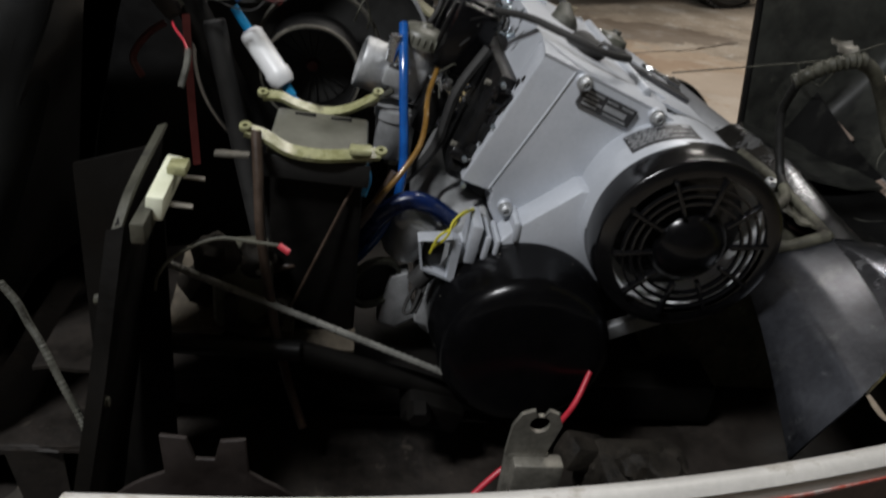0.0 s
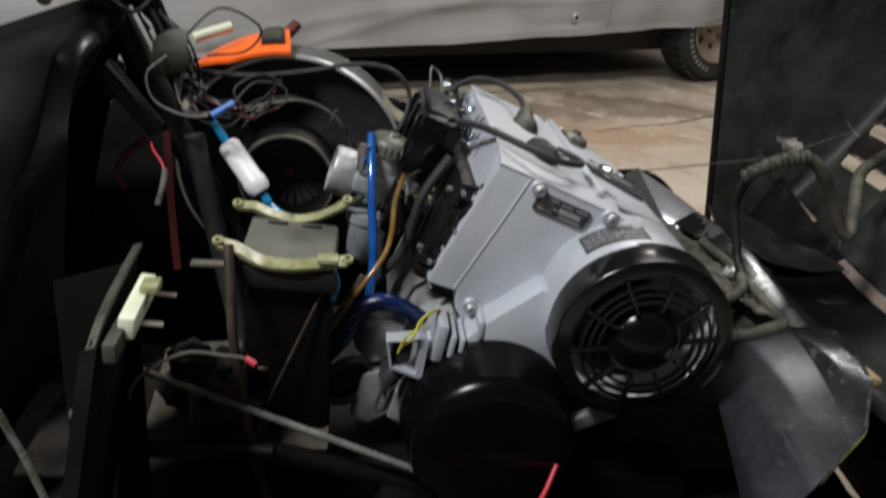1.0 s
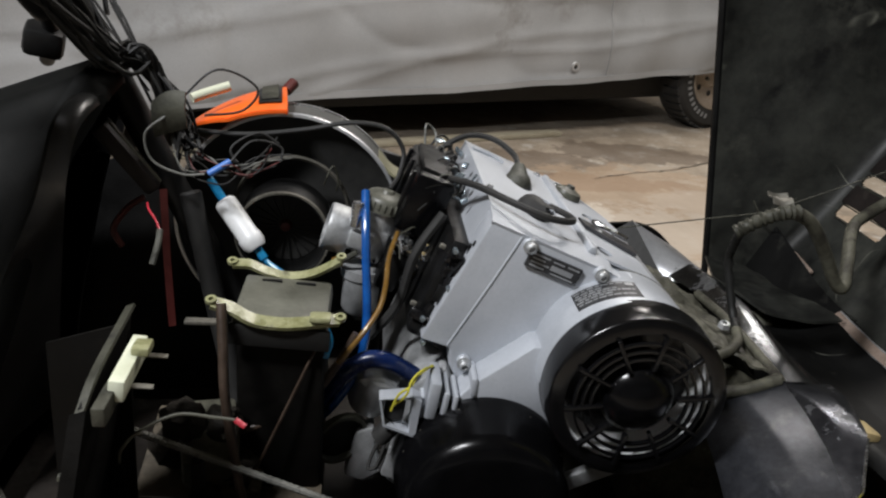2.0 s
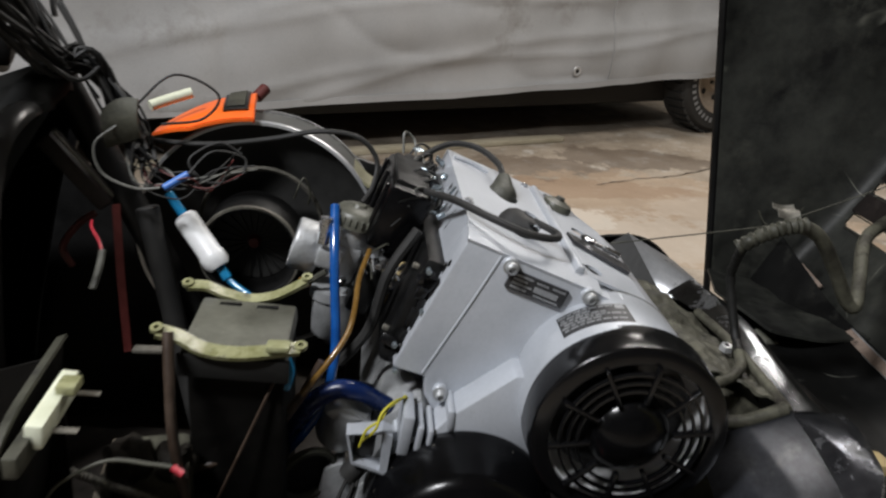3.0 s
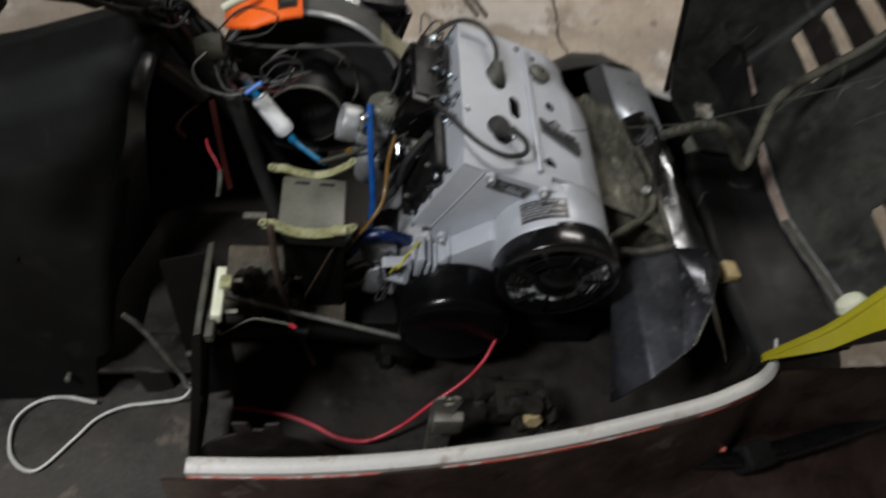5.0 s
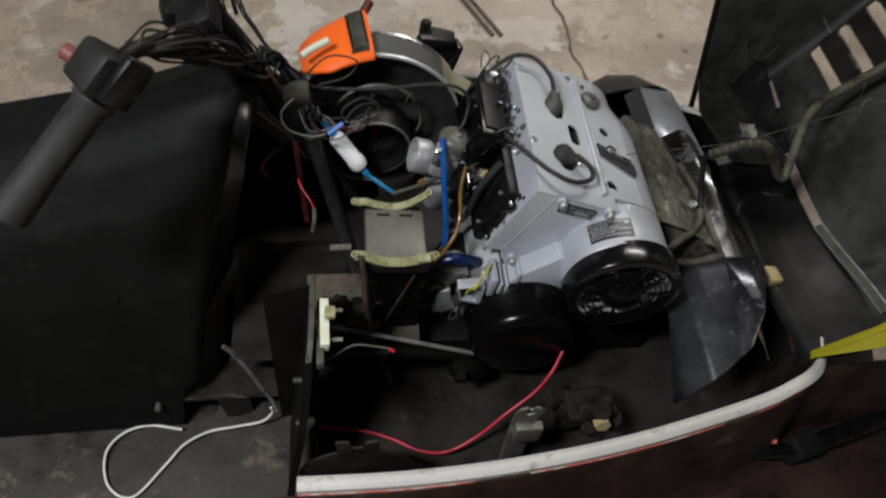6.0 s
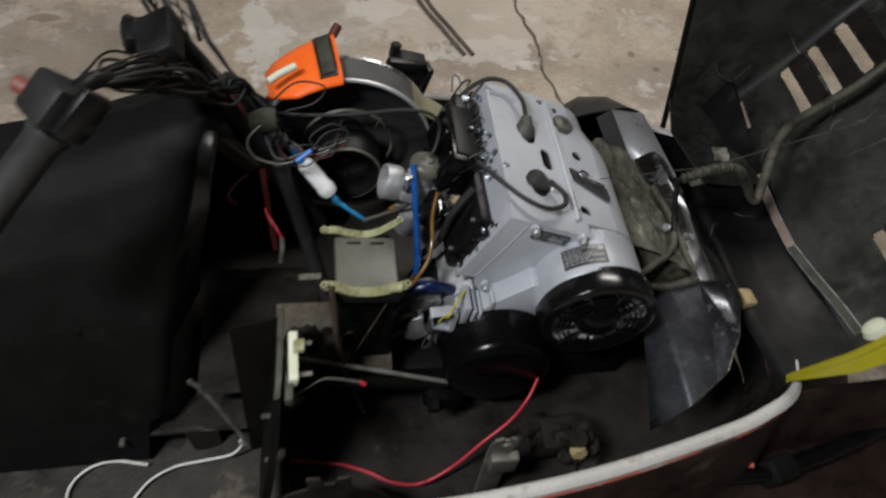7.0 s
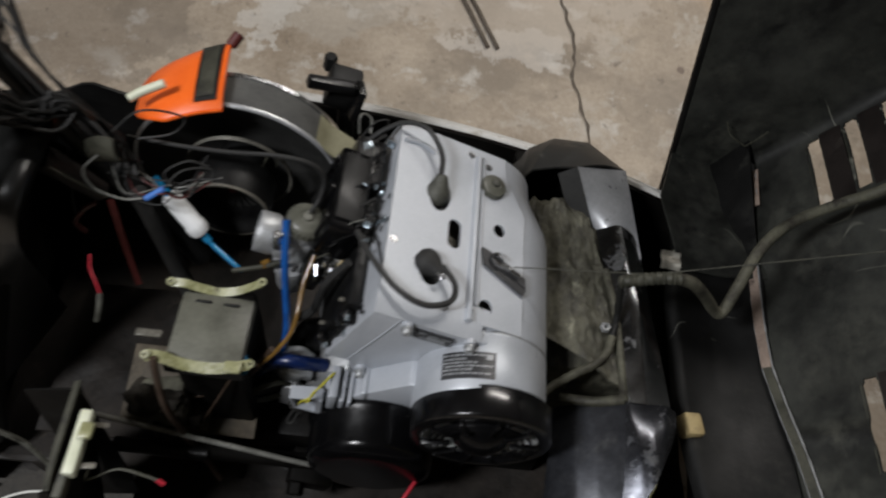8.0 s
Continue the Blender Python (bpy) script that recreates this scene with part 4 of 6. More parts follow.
# long rib across the top
part("top_rib", prism([(0.109, -0.001), (0.1115, 0.006), (0.1175, 0.006), (0.120, -0.001)], 0.722, 0.972, 0.0015, ENG), M_SILVER, shroud)
part("top_rib_low", prism([(0.120, -0.001), (0.122, 0.003), (0.1245, 0.003), (0.1255, -0.001)], 0.745, 0.975, 0.001, ENG), M_SILVER, shroud)
part("corner_bead", tube([eng(0.006, 0.955, 0.001), eng(0.03, 0.958, 0.002), eng(0.05, 0.952, 0.001)], 0.003, 6, 4), M_SILVER, shroud)
for x, y in ((0.103, 0.972), (0.130, 0.962), (0.008, 0.80)):
    hexbolt(eng(x, y, 0.0), EZ, 0.0035, shroud)
# screws on the near cover
for x, z in ((0.044, -0.012), (0.124, -0.010), (0.042, -0.155)):
    boss = part("screw_boss", rod(eng(x, 0.704, z), eng(x, 0.697, z), 0.0072, 20), M_SILVER, cover_)
    screw = lathe([(0, 0.0), (0.0075, 0.0), (0.0075, 0.0012), (0.0058, 0.0015), (0.0058, 0.006), (0.0050, 0.007), (0.003, 0.008), (0.003, 0.004), (0, 0.004)], eng(x, 0.695, z), -EY, 18)
    part("screw", screw, M_CAST, boss, "grey socket screw")

# maker's plates: bars stand for small print
plate = part("name_plate", prism([(0.048, -0.033), (0.048, -0.0145), (0.106, -0.0145), (0.106, -0.033)], 0.6985, 0.7025, 0.0006, ENG), M_LABEL, engine, "small black maker's plate")
bars = [(0.052, 0.070, -0.0175, 0.0018), (0.052, 0.066, -0.0215, 0.0018), (0.052, 0.072, -0.0255, 0.0018), (0.052, 0.068, -0.0295, 0.0018), (0.090, 0.103, -0.0175, 0.0016), (0.074, 0.098, -0.0245, 0.0052), (0.076, 0.101, -0.0305, 0.0014), (0.074, 0.086, -0.018, 0.0016)]
for x0, x1, z, h in bars:
    part("print_bar", prism([(x0, z - h / 2), (x0, z + h / 2), (x1, z + h / 2), (x1, z - h / 2)], 0.6978, 0.699, 0, ENG), M_PRINT, plate)


def on_barrel(a, y, r):
    return eng(SX + r * math.cos(radians(a)), y, SZ + r * math.sin(radians(a)))


decal = part("curved_decal", sheet(lambda u, v: on_barrel(150 - 45 * u, 0.659 + 0.034 * v, SR + 0.0004), 14, 2, 0.0008), M_LABEL, engine, "curved black technical sticker with pale print")
rows = [(0.664, 148, 112), (0.669, 149, 126), (0.6735, 147, 108), (0.678, 149, 120), (0.6825, 148, 130), (0.6875, 149, 116)]
for y, a0, a1 in rows:
    a = a0
    while a > a1:
        step = 3 + (a * 7 % 5)
        part("print_bar", sheet(lambda u, v: on_barrel(a - (step - 1) * u, y + 0.0022 * v, SR + 0.0010), 2, 1, 0.0003), M_PRINT, decal)
        a -= step
part("print_box", sheet(lambda u, v: on_barrel(113 - 5.5 * u, 0.683 + 0.007 * v, SR + 0.0011), 3, 1, 0.0003), M_PRINT, decal)

# fan housing and grille
fan = part("fan_housing", lathe([(0.076, 0.6530), (0.0878, 0.6530), (0.0885, 0.6515), (0.0868, 0.6180), (0.0862, 0.6160), (0.0848, 0.6150), (0.0735, 0.6135), (0.0712, 0.6140), (0.0706, 0.626)], eng(FX, 0, FZ), EY, 80), M_FANBLACK, engine, "gloss black fan housing with a round grille")
for r in (0.0470, 0.0548, 0.0627):
    bm = lathe([(r - 0.0011, 0.6100), (r + 0.0011, 0.6100), (r + 0.0011, 0.6145), (r - 0.0011, 0.6145), (r - 0.0011, 0.6100)], eng(FX, 0, FZ), EY, 60)
    part("grille_ring", bm, M_FANBLACK, fan)
for k in range(10):
    a = radians(28 + 36 * k)
    d = EX * math.cos(a) + EZ * math.sin(a)
    turn = Matrix((d, EY, d.cross(EY))).transposed()
    part("grille_spoke", box(eng(FX, 0.6115, FZ) + d * 0.0540, (0.036, 0.007, 0.0042), turn, 0.001), M_FANBLACK, fan)
hub = lathe([(0, 0.5995), (0.007, 0.6000), (0.015, 0.6018), (0.022, 0.6048), (0.028, 0.6088), (0.0335, 0.6140), (0.0360, 0.620), (0.0360, 0.650)], eng(FX, 0, FZ), EY, 40)
part("fan_hub", hub, M_DRUM, fan, "domed black hub")
impeller = part("fan_inlet", lathe([(0.0630, 0.662), (0.0680, 0.650), (0.0698, 0.620), (0.0716, 0.620), (0.0716, 0.664), (0.0630, 0.664)], eng(FX, 0, FZ), EY, 48), M_GAP, engine, "bare pale metal inlet ring behind the grille")
part("fan_back", lathe([(0, 0.657), (0.064, 0.655), (0.064, 0.662), (0, 0.664)], eng(FX, 0, FZ), EY, 40), M_FANBLACK, impeller)

# recoil starter drum
RC = Vector((0.2525, 0, 0.3730))
drum = part("recoil_starter", lathe([(0.0, 0.600), (0.060, 0.599), (0.073, 0.601), (0.0815, 0.607), (0.0845, 0.616), (0.086, 0.655), (0.0895, 0.661), (0.0905, 0.668), (0.0905, 0.686), (0.0, 0.686)], RC, EY, 64), M_DRUM, engine, "round gloss black recoil starter housing")
for a in (160, 140, 110, 200, 60, 20):
    q = RC + Vector((0.0845 * math.cos(radians(a)), 0.660, 0.0845 * math.sin(radians(a))))
    part("drum_screw", lathe([(0, -0.004), (0.003, -0.003), (0.0036, 0.002)], q, EY, 10), M_TIN, drum)
part("starter_flange", lathe([(0.080, 0.684), (0.0925, 0.684), (0.0925, 0.694), (0.080, 0.694)], RC, EY, 48), M_CAST, engine, "bare cast starter flange")

# crankcase
case = [(0.004, -0.20), (0.030, -0.168), (0.052, -0.19), (0.075, -0.175), (0.105, -0.112), (0.12, -0.13), (0.16, -0.16), (0.19, -0.22), (0.17, -0.31), (0.10, -0.345), (0.03, -0.325), (0.004, -0.27)]
crank = part("crankcase", prism(case, 0.70, 0.965, 0.006, ENG), M_CAST, engine, "bare cast aluminium crankcase")
ledge = [(0.186, 0.415), (0.186, 0.452), (0.214, 0.452), (0.236, 0.478), (0.293, 0.522), (0.335, 0.526), (0.345, 0.45), (0.30, 0.37), (0.215, 0.362)]
part("starter_side_cover", prism(ledge, 0.668, 0.704, 0.003), M_SILVER, engine, "silver painted side cover with a flat ledge")
part("ledge_post", box((0.2375, 0.686, 0.474), (0.0075, 0.040, 0.022), None, 0.003), M_SILVER, crank)
for x, z, w, h in ((0.1965, 0.462, 0.011, 0.042), (0.2085, 0.455, 0.006, 0.034), (0.2185, 0.457, 0.005, 0.024)):
    part("cooling_rib", box((x, 0.680, z), (w, 0.044, h), Matrix.Rotation(0.12, 3, "Y"), 0.0022), M_SILVER, crank)
lug = [(-0.051, -0.216), (-0.040, -0.206), (-0.026, -0.203), (-0.004, -0.211), (-0.001, -0.224), (-0.022, -0.227)]
part("cast_lug", prism(lug, 0.694, 0.73, 0.003, ENG), M_CAST, crank)
part("lower_web", prism([(0.111, 0.339), (0.122, 0.395), (0.141, 0.402), (0.143, 0.372), (0.152, 0.345), (0.132, 0.331)], 0.698, 0.72, 0.003), M_CAST, crank)
part("lower_web", prism([(0.150, 0.346), (0.156, 0.375), (0.185, 0.395), (0.195, 0.350), (0.170, 0.338)], 0.690, 0.72, 0.003), M_CAST, crank)
# open connector frame with the stator plug
fr = Vector((0.160, 0.668, 0.446))
outer = [(0.143, 0.463), (0.148, 0.432), (0.181, 0.419), (0.185, 0.462), (0.176, 0.467)]
inner = [(0.1452, 0.4635), (0.1500, 0.4340), (0.1745, 0.4245), (0.1765, 0.4640)]
conn = part("connector_frame", pierced(outer, [inner], 0.658, 0.676), M_SILVER, engine, "thin bright frame round a black plug", 30)
part("plug", box(fr + Vector((0, 0.006, 0)), (0.019, 0.016, 0.026), Matrix.Rotation(0.1, 3, "Y"), 0.003), M_RUBBER, conn)
for strand in ([(0.155, 0.656, 0.452), (0.161, 0.652, 0.473), (0.173, 0.656, 0.481), (0.180, 0.665, 0.488), (0.196, 0.690, 0.485)], [(0.158, 0.658, 0.457), (0.169, 0.652, 0.474), (0.174, 0.658, 0.487), (0.185, 0.668, 0.493), (0.197, 0.690, 0.484)]):
    part("yellow_lead", tube(strand, 0.0012, 6, 6), M_WIREYEL, engine, "thin yellow wire")
part("pulse_boss", lathe([(0, 0.0), (0.030, 0.0), (0.034, 0.006), (0.034, 0.03), (0.026, 0.045), (0, 0.045)], Vector((0.150, 0.765, 0.392)), EZ, 28), M_JACKET, engine, "black boss beside the crankcase")
part("crank_neck", lathe([(0, 0), (0.021, 0), (0.0225, 0.003), (0.0225, 0.040), (0.020, 0.048), (0.012, 0.051), (0, 0.051)], Vector((0.132, 0.722, 0.418)), (0.30, -0.25, 0.92), 30), M_CAST, engine, "bare cast boss under the blue hose")
part("lower_bar", box((0.385, 0.675, 0.372), (0.09, 0.012, 0.018), Euler((0, -0.45, 0)).to_matrix(), 0.003), M_CAST, engine)

# black finned cylinders on the intake side
CB_ = Vector((0.172, 0.834, 0.549))
for cy in (0.775, 0.905):
    core = part("cylinder", lathe([(0.0, -0.17), (0.044, -0.17), (0.044, -0.01), (0.0, -0.01)], eng(0.045, cy, 0), EZ, 28), M_FIN, engine, "black finned cylinder")
    for k in range(13):
        z = -0.158 + 0.0115 * k
        shape = [(0.004, cy - 0.05), (0.002, cy - 0.028), (0.002, cy + 0.030), (0.004, cy + 0.052), (0.08, cy + 0.052), (0.08, cy - 0.05)]
        part("fin", pierced(shape, [], z, z + 0.003, flat_to_top), M_FIN, core)
part("cylinder_jacket", box(eng(-0.010, 0.845, -0.102), (0.024, 0.245, 0.118), Matrix.Rotation(TIP, 3, "Y"), 0.008), M_JACKET, engine, "black sheet air jacket")
part("intake_block", box(eng(-0.050, 0.850, -0.128), (0.025, 0.13, 0.05), Matrix.Rotation(TIP, 3, "Y"), 0.006), M_JACKET, engine)
part("intake_elbow", tube([CB_, CB_ + Vector((0.022, 0.004, -0.006)), CB_ + Vector((0.05, 0.008, -0.006))], 0.021, 20, 4), M_CAST, engine, "cast intake elbow")
part("gasket", box(CB_ + Vector((0.012, 0.0, -0.004)), (0.005, 0.062, 0.054), Matrix.Rotation(0.3, 3, "Y"), 0.001), M_PAD, engine, "tan paper gasket")
part("intake_flange", box(CB_ + Vector((0.020, 0.0, -0.006)), (0.010, 0.070, 0.056), Matrix.Rotation(0.3, 3, "Y"), 0.004), M_CAST, engine)

# fittings on the jacket's open side
JR = Matrix.Rotation(TIP, 3, "Y")
block = part("coil_block", box(eng(-0.046, 0.862, -0.050), (0.046, 0.125, 0.072), JR, 0.007), M_DRUM, engine, "glossy black coil block")
part("block_cap", box(eng(-0.046, 0.862, -0.013), (0.036, 0.10, 0.006), JR, 0.002), M_JACKET, block)
for dy in (-0.045, 0.0, 0.045):
    part("block_rib", box(eng(-0.0705, 0.862 + dy, -0.050), (0.004, 0.008, 0.060), JR, 0.0015), M_BLACKGLOSS, block)
for y, z in ((0.735, -0.06), (0.735, -0.13), (0.82, -0.14), (0.90, -0.145), (0.955, -0.06)):
    part("jacket_bolt", rod(eng(-0.022, y, z), eng(-0.028, y, z), 0.003, 6), M_TIN, engine)
rnd = random.Random(23)
for k in range(14):
    c = eng(rnd.uniform(-0.022, 0.002), rnd.uniform(0.711, 0.722), rnd.uniform(-0.155, -0.035))
    part("jacket_fitting", box(c, (rnd.uniform(0.007, 0.018), rnd.uniform(0.006, 0.014), rnd.uniform(0.007, 0.024)), Euler((rnd.uniform(-0.4, 0.4), TIP + rnd.uniform(-0.3, 0.3), rnd.uniform(-0.4, 0.4))).to_matrix(), 0.002), (M_BLACKGLOSS, M_JACKET, M_DRUM)[k % 3], engine)
for x, z in ((-0.018, -0.05), (-0.006, -0.09), (-0.016, -0.13), (-0.004, -0.155)):
    part("jacket_nut", rod(eng(x, 0.712, z), eng(x, 0.704, z), 0.0028, 6), M_CRIMP, engine)
part("down_hose", tube([eng(-0.030, 0.775, -0.04), eng(-0.040, 0.765, -0.09), eng(-0.034, 0.760, -0.15), eng(-0.045, 0.765, -0.20)], 0.0055, 8, 6), M_RUBBER, engine, "black rubber hose")

# spark plug boots, leads and the small fittings on the top
for x, y, dz in ((0.058, 0.905, 0.022), (0.058, 0.786, 0.014)):
    far = y > 0.85
    base = eng(x + 0.004, y - 0.020, -0.012) if far else eng(x - 0.010, y + 0.004, -0.004)
    tip = eng(x - 0.002, y + 0.008, dz) if far else eng(x + 0.016, y - 0.020, 0.010)
    boot = part("plug_boot", lathe([(0, -0.004), (0.012, -0.002), (0.0165, 0.004), (0.0175, 0.011), (0.0155, 0.018), (0.0115, 0.024), (0.0090, 0.031), (0.0066, 0.036), (0, 0.037)], base, tip - base, 22), M_TAPE if y > 0.85 else M_RUBBER, engine, "grey-brown rubber plug boot" if y > 0.85 else "black rubber plug boot")
lead1 = [eng(0.056, 0.908, 0.014), eng(0.052, 0.938, 0.019), eng(0.030, 0.968, 0.020), eng(0.002, 0.974, 0.012), eng(-0.02, 0.966, -0.006), eng(-0.036, 0.955, -0.03)]
part("plug_lead", tube(lead1, 0.0037, 8, 7), M_RUBBER, engine, "black ignition lead")
lead2 = [eng(0.070, 0.776, 0.014), eng(0.086, 0.752, 0.018), eng(0.080, 0.728, 0.019), eng(0.050, 0.716, 0.016), eng(0.015, 0.728, 0.013), eng(-0.015, 0.760, 0.006), eng(-0.035, 0.80, -0.008)]
part("plug_lead", tube(lead2, 0.0037, 8, 7), M_RUBBER, engine, "black ignition lead")
part("plug_clip", tube([eng(0.064, 0.765, 0.012), eng(0.068, 0.757, 0.016), eng(0.073, 0.762, 0.012), eng(0.07, 0.770, 0.010)], 0.002, 6, 4), M_CHROME, engine)
part("filler_cap", lathe([(0, 0.010), (0.008, 0.0115), (0.012, 0.009), (0.0165, 0.008), (0.018, 0.004), (0.018, 0.0), (0, 0)], eng(0.137, 0.930, 0.0), EZ, 26), M_TRAY, engine, "dusty olive round cap")
part("filler_knob", lathe([(0, 0.016), (0.005, 0.015), (0.006, 0.009)], eng(0.137, 0.930, 0.0), EZ, 14), M_TAPE, engine)
strap = [(0.126, 0.830), (0.129, 0.806), (0.186, 0.777), (0.190, 0.785), (0.189, 0.803), (0.146, 0.824)]
part("cable_bracket", pierced(strap, [], 0.0015, 0.0045, flat_to_top), M_LABEL, engine, "black sheet bracket", 30)
part("cable_hook", tube([eng(0.160, 0.806, 0.010), eng(0.144, 0.808, 0.010), eng(0.138, 0.817, 0.009), eng(0.146, 0.824, 0.009), eng(0.155, 0.818, 0.009)], 0.0022, 8, 5), M_CHROME, engine, "bright wire hook")
part("hook_rod", rod(eng(0.160, 0.806, 0.010), eng(0.178, 0.800, 0.010), 0.003), M_CHROME, engine)

# ignition coil box and its plugs beside the cylinder heads
coil = part("coil_box", box(eng(-0.030, 0.915, -0.045), (0.040, 0.075, 0.060), Matrix.Rotation(TIP, 3, "Y"), 0.005), M_BLACKGLOSS, engine, "black ignition coil")
rnd = random.Random(11)
for k in range(20):
    c = eng(-0.026 + rnd.uniform(-0.016, 0.02), 0.785 + 0.0086 * k + rnd.uniform(-0.006, 0.006), -0.010 + rnd.uniform(-0.022, 0.012))
    part("terminal", box(c, (rnd.uniform(0.005, 0.013), rnd.uniform(0.004, 0.010), rnd.uniform(0.0015, 0.004)), Euler((rnd.uniform(-1, 1), rnd.uniform(-1, 1), rnd.uniform(-1, 1))).to_matrix(), 0.0006), M_CRIMP, engine, "bluish bright crimped terminal")
for k in range(7):
    y = 0.80 + 0.026 * k
    bm = tube([eng(-0.045, y, -0.03), eng(-0.035 + rnd.uniform(-0.01, 0.01), y + 0.012, -0.008 + rnd.uniform(-0.012, 0.006)), eng(-0.018, y + 0.03, -0.010), eng(-0.010, y + 0.042, -0.03)], 0.0015, 6, 6)
    part("coil_wire", bm, M_RUBBER, engine)
for k in range(14):
    y = 0.785 + 0.012 * k
    pts = [eng(-0.05 + rnd.uniform(-0.01, 0.02), y, -0.035 + rnd.uniform(-0.02, 0.02)), eng(-0.03 + rnd.uniform(-0.015, 0.015), y + rnd.uniform(-0.01, 0.02), rnd.uniform(-0.03, -0.004)), eng(-0.02 + rnd.uniform(-0.015, 0.012), y + rnd.uniform(0, 0.03), rnd.uniform(-0.03, -0.006)), eng(-0.03 + rnd.uniform(-0.015, 0.015), y + rnd.uniform(0.01, 0.03), -0.05)]
    part("fine_wire", tube(pts, 0.0009, 5, 5), (M_JACKET, M_RUBBER, M_WIREGREY)[k % 3], engine)
part("coil_loop", tube([eng(-0.05, 0.955, -0.02), eng(-0.058, 0.962, 0.0), eng(-0.054, 0.970, 0.002), eng(-0.042, 0.972, -0.004), eng(-0.036, 0.958, -0.016)], 0.0015, 6, 6), M_WIREGREY, engine)


# ---- carburettor ----
carb = thing("carburettor", (0.13, 0.832, 0.50), "cast aluminium carburettor with a round grey-green cap", "carburettor")
CA, CB = Vector((0.078, 0.832, 0.578)), Vector((0.172, 0.834, 0.549))
CD = (CB - CA).normalized()
CU = Vector((0.22, 0, 0.975)).normalized()
part("mouth", lathe([(0.0, 0.016), (0.021, 0.016), (0.023, 0.0), (0.0262, 0.0), (0.0272, 0.003), (0.0272, 0.022), (0.024, 0.028), (0, 0.028)], CA, CD, 32), M_CAST, carb, "bright intake mouth")
body = part("body", rod(CA + CD * 0.026, CA + CD * 0.085, 0.0185, 24), M_CAST, carb)
box_bm = box(CA + CD * 0.052, (0.034, 0.042, 0.040), Matrix.Rotation(0.3, 3, "Y"), 0.005)
part("slide_block", box_bm, M_CAST, carb)
part("slide_tower", rod(CA + CD * 0.056, CA + CD * 0.056 + CU * 0.044, 0.0195, 26), M_CAST, carb)
capb = CA + CD * 0.056 + CU * 0.040
part("cap", lathe([(0.0, 0.022), (0.006, 0.022), (0.008, 0.019), (0.020, 0.017), (0.0235, 0.013), (0.0245, 0.008), (0.0245, 0.0), (0, 0)], capb, CU, 36), M_TRAY, carb, "dusty grey-green mixing chamber cap")
for k in range(24):
    a = 2 * math.pi * k / 24
    s1 = CU.orthogonal().normalized()
    s2 = CU.cross(s1)
    q = capb + CU * 0.004 + (s1 * math.cos(a) + s2 * math.sin(a)) * 0.0245
    part("knurl", rod(q, q + CU * 0.008, 0.0012, 5), M_TRAY, carb)
bowl_top = Vector((0.121, 0.818, 0.535))
bowl = part("float_bowl", lathe([(0.0, -0.056), (0.016, -0.056), (0.0205, -0.050), (0.0215, -0.012), (0.024, -0.010), (0.024, 0.0), (0, 0.0)], bowl_top, (0.05, 0, 1), 30), M_CAST, carb, "cast float bowl")
part("drain_nut", rod(bowl_top + Vector((-0.002, 0, -0.066)), bowl_top + Vector((-0.002, 0, -0.054)), 0.008, 6), M_TIN, carb)
part("choke_barrel", rod((0.110, 0.804, 0.588), (0.113, 0.806, 0.616), 0.0065, 16), M_CHROME, carb)
part("brass_jet", rod((0.088, 0.800, 0.545), (0.097, 0.806, 0.546), 0.0062, 6), M_AMBER, carb, "brass nut")
part("idle_screw", rod((0.128, 0.795, 0.548), (0.131, 0.806, 0.549), 0.004, 10), M_CHROME, carb)
part("flange_lump", clod(CB + Vector((0.006, -0.022, -0.006)), 0.013, 2.0), M_CHROME, carb)
part("flange_lump", clod(CB + Vector((0.016, -0.016, 0.014)), 0.011, 5.0), M_CAST, carb)
for a in (0.2, 1.4, 2.9, 4.4):
    q = CA + CD * 0.088 + Vector((0, 0.026 * math.cos(a), 0.026 * math.sin(a)))
    part("stud_nut", rod(q - CD * 0.006, q + CD * 0.006, 0.005, 6), M_CHROME, carb)
part("flange", box(CA + CD * 0.092, (0.008, 0.060, 0.052), Matrix.Rotation(0.3, 3, "Y"), 0.004), M_CHROME, carb)
part("side_lug", box(CA + CD * 0.040 + Vector((0, -0.024, 0.004)), (0.026, 0.014, 0.020), Matrix.Rotation(0.3, 3, "Y"), 0.003), M_CAST, carb)
part("throat_web", box(CA + CD * 0.078 + CU * 0.014, (0.022, 0.016, 0.024), Matrix.Rotation(0.3, 3, "Y"), 0.004), M_CAST, carb)
for k, (dx, dz) in enumerate(((0.084, -0.018), (0.094, 0.004), (0.088, 0.020))):
    part("linkage_nut", rod(CA + Vector((dx, -0.030, dz - 0.028)), CA + Vector((dx, -0.040, dz - 0.028)), 0.0055 - 0.0008 * k, 6), M_CHROME, carb, "bright nut")

rnd = random.Random(23)
for k in range(14):
    q = Vector((0.168 + rnd.uniform(-0.022, 0.026), 0.792 + rnd.uniform(-0.010, 0.022), 0.566 + rnd.uniform(-0.020, 0.022)))
    d = Vector((rnd.uniform(-1, 1), rnd.uniform(-1, 0.2), rnd.uniform(-0.6, 1))).normalized()
    if k % 3:
        part("linkage_pin", rod(q, q + d * rnd.uniform(0.008, 0.018), rnd.uniform(0.0012, 0.0024), 8), M_CHROME, carb, "bright linkage pin")
    else:
        part("spring_wire", tube([q, q + d * 0.008 + Vector((0.004, 0, 0.006)), q + d * 0.016, q + d * 0.022 + Vector((-0.004, 0, -0.006))], 0.0010, 6, 6), M_BRK, carb)

# ---- drive belt guard, pulley and air drum behind the carburettor ----
guard = thing("belt_pulley", (0.025, 0.97, 0.39), "large black belt pulley with a grey band round its edge", "pulley")
PC = Vector((0.025, 0, 0.531))
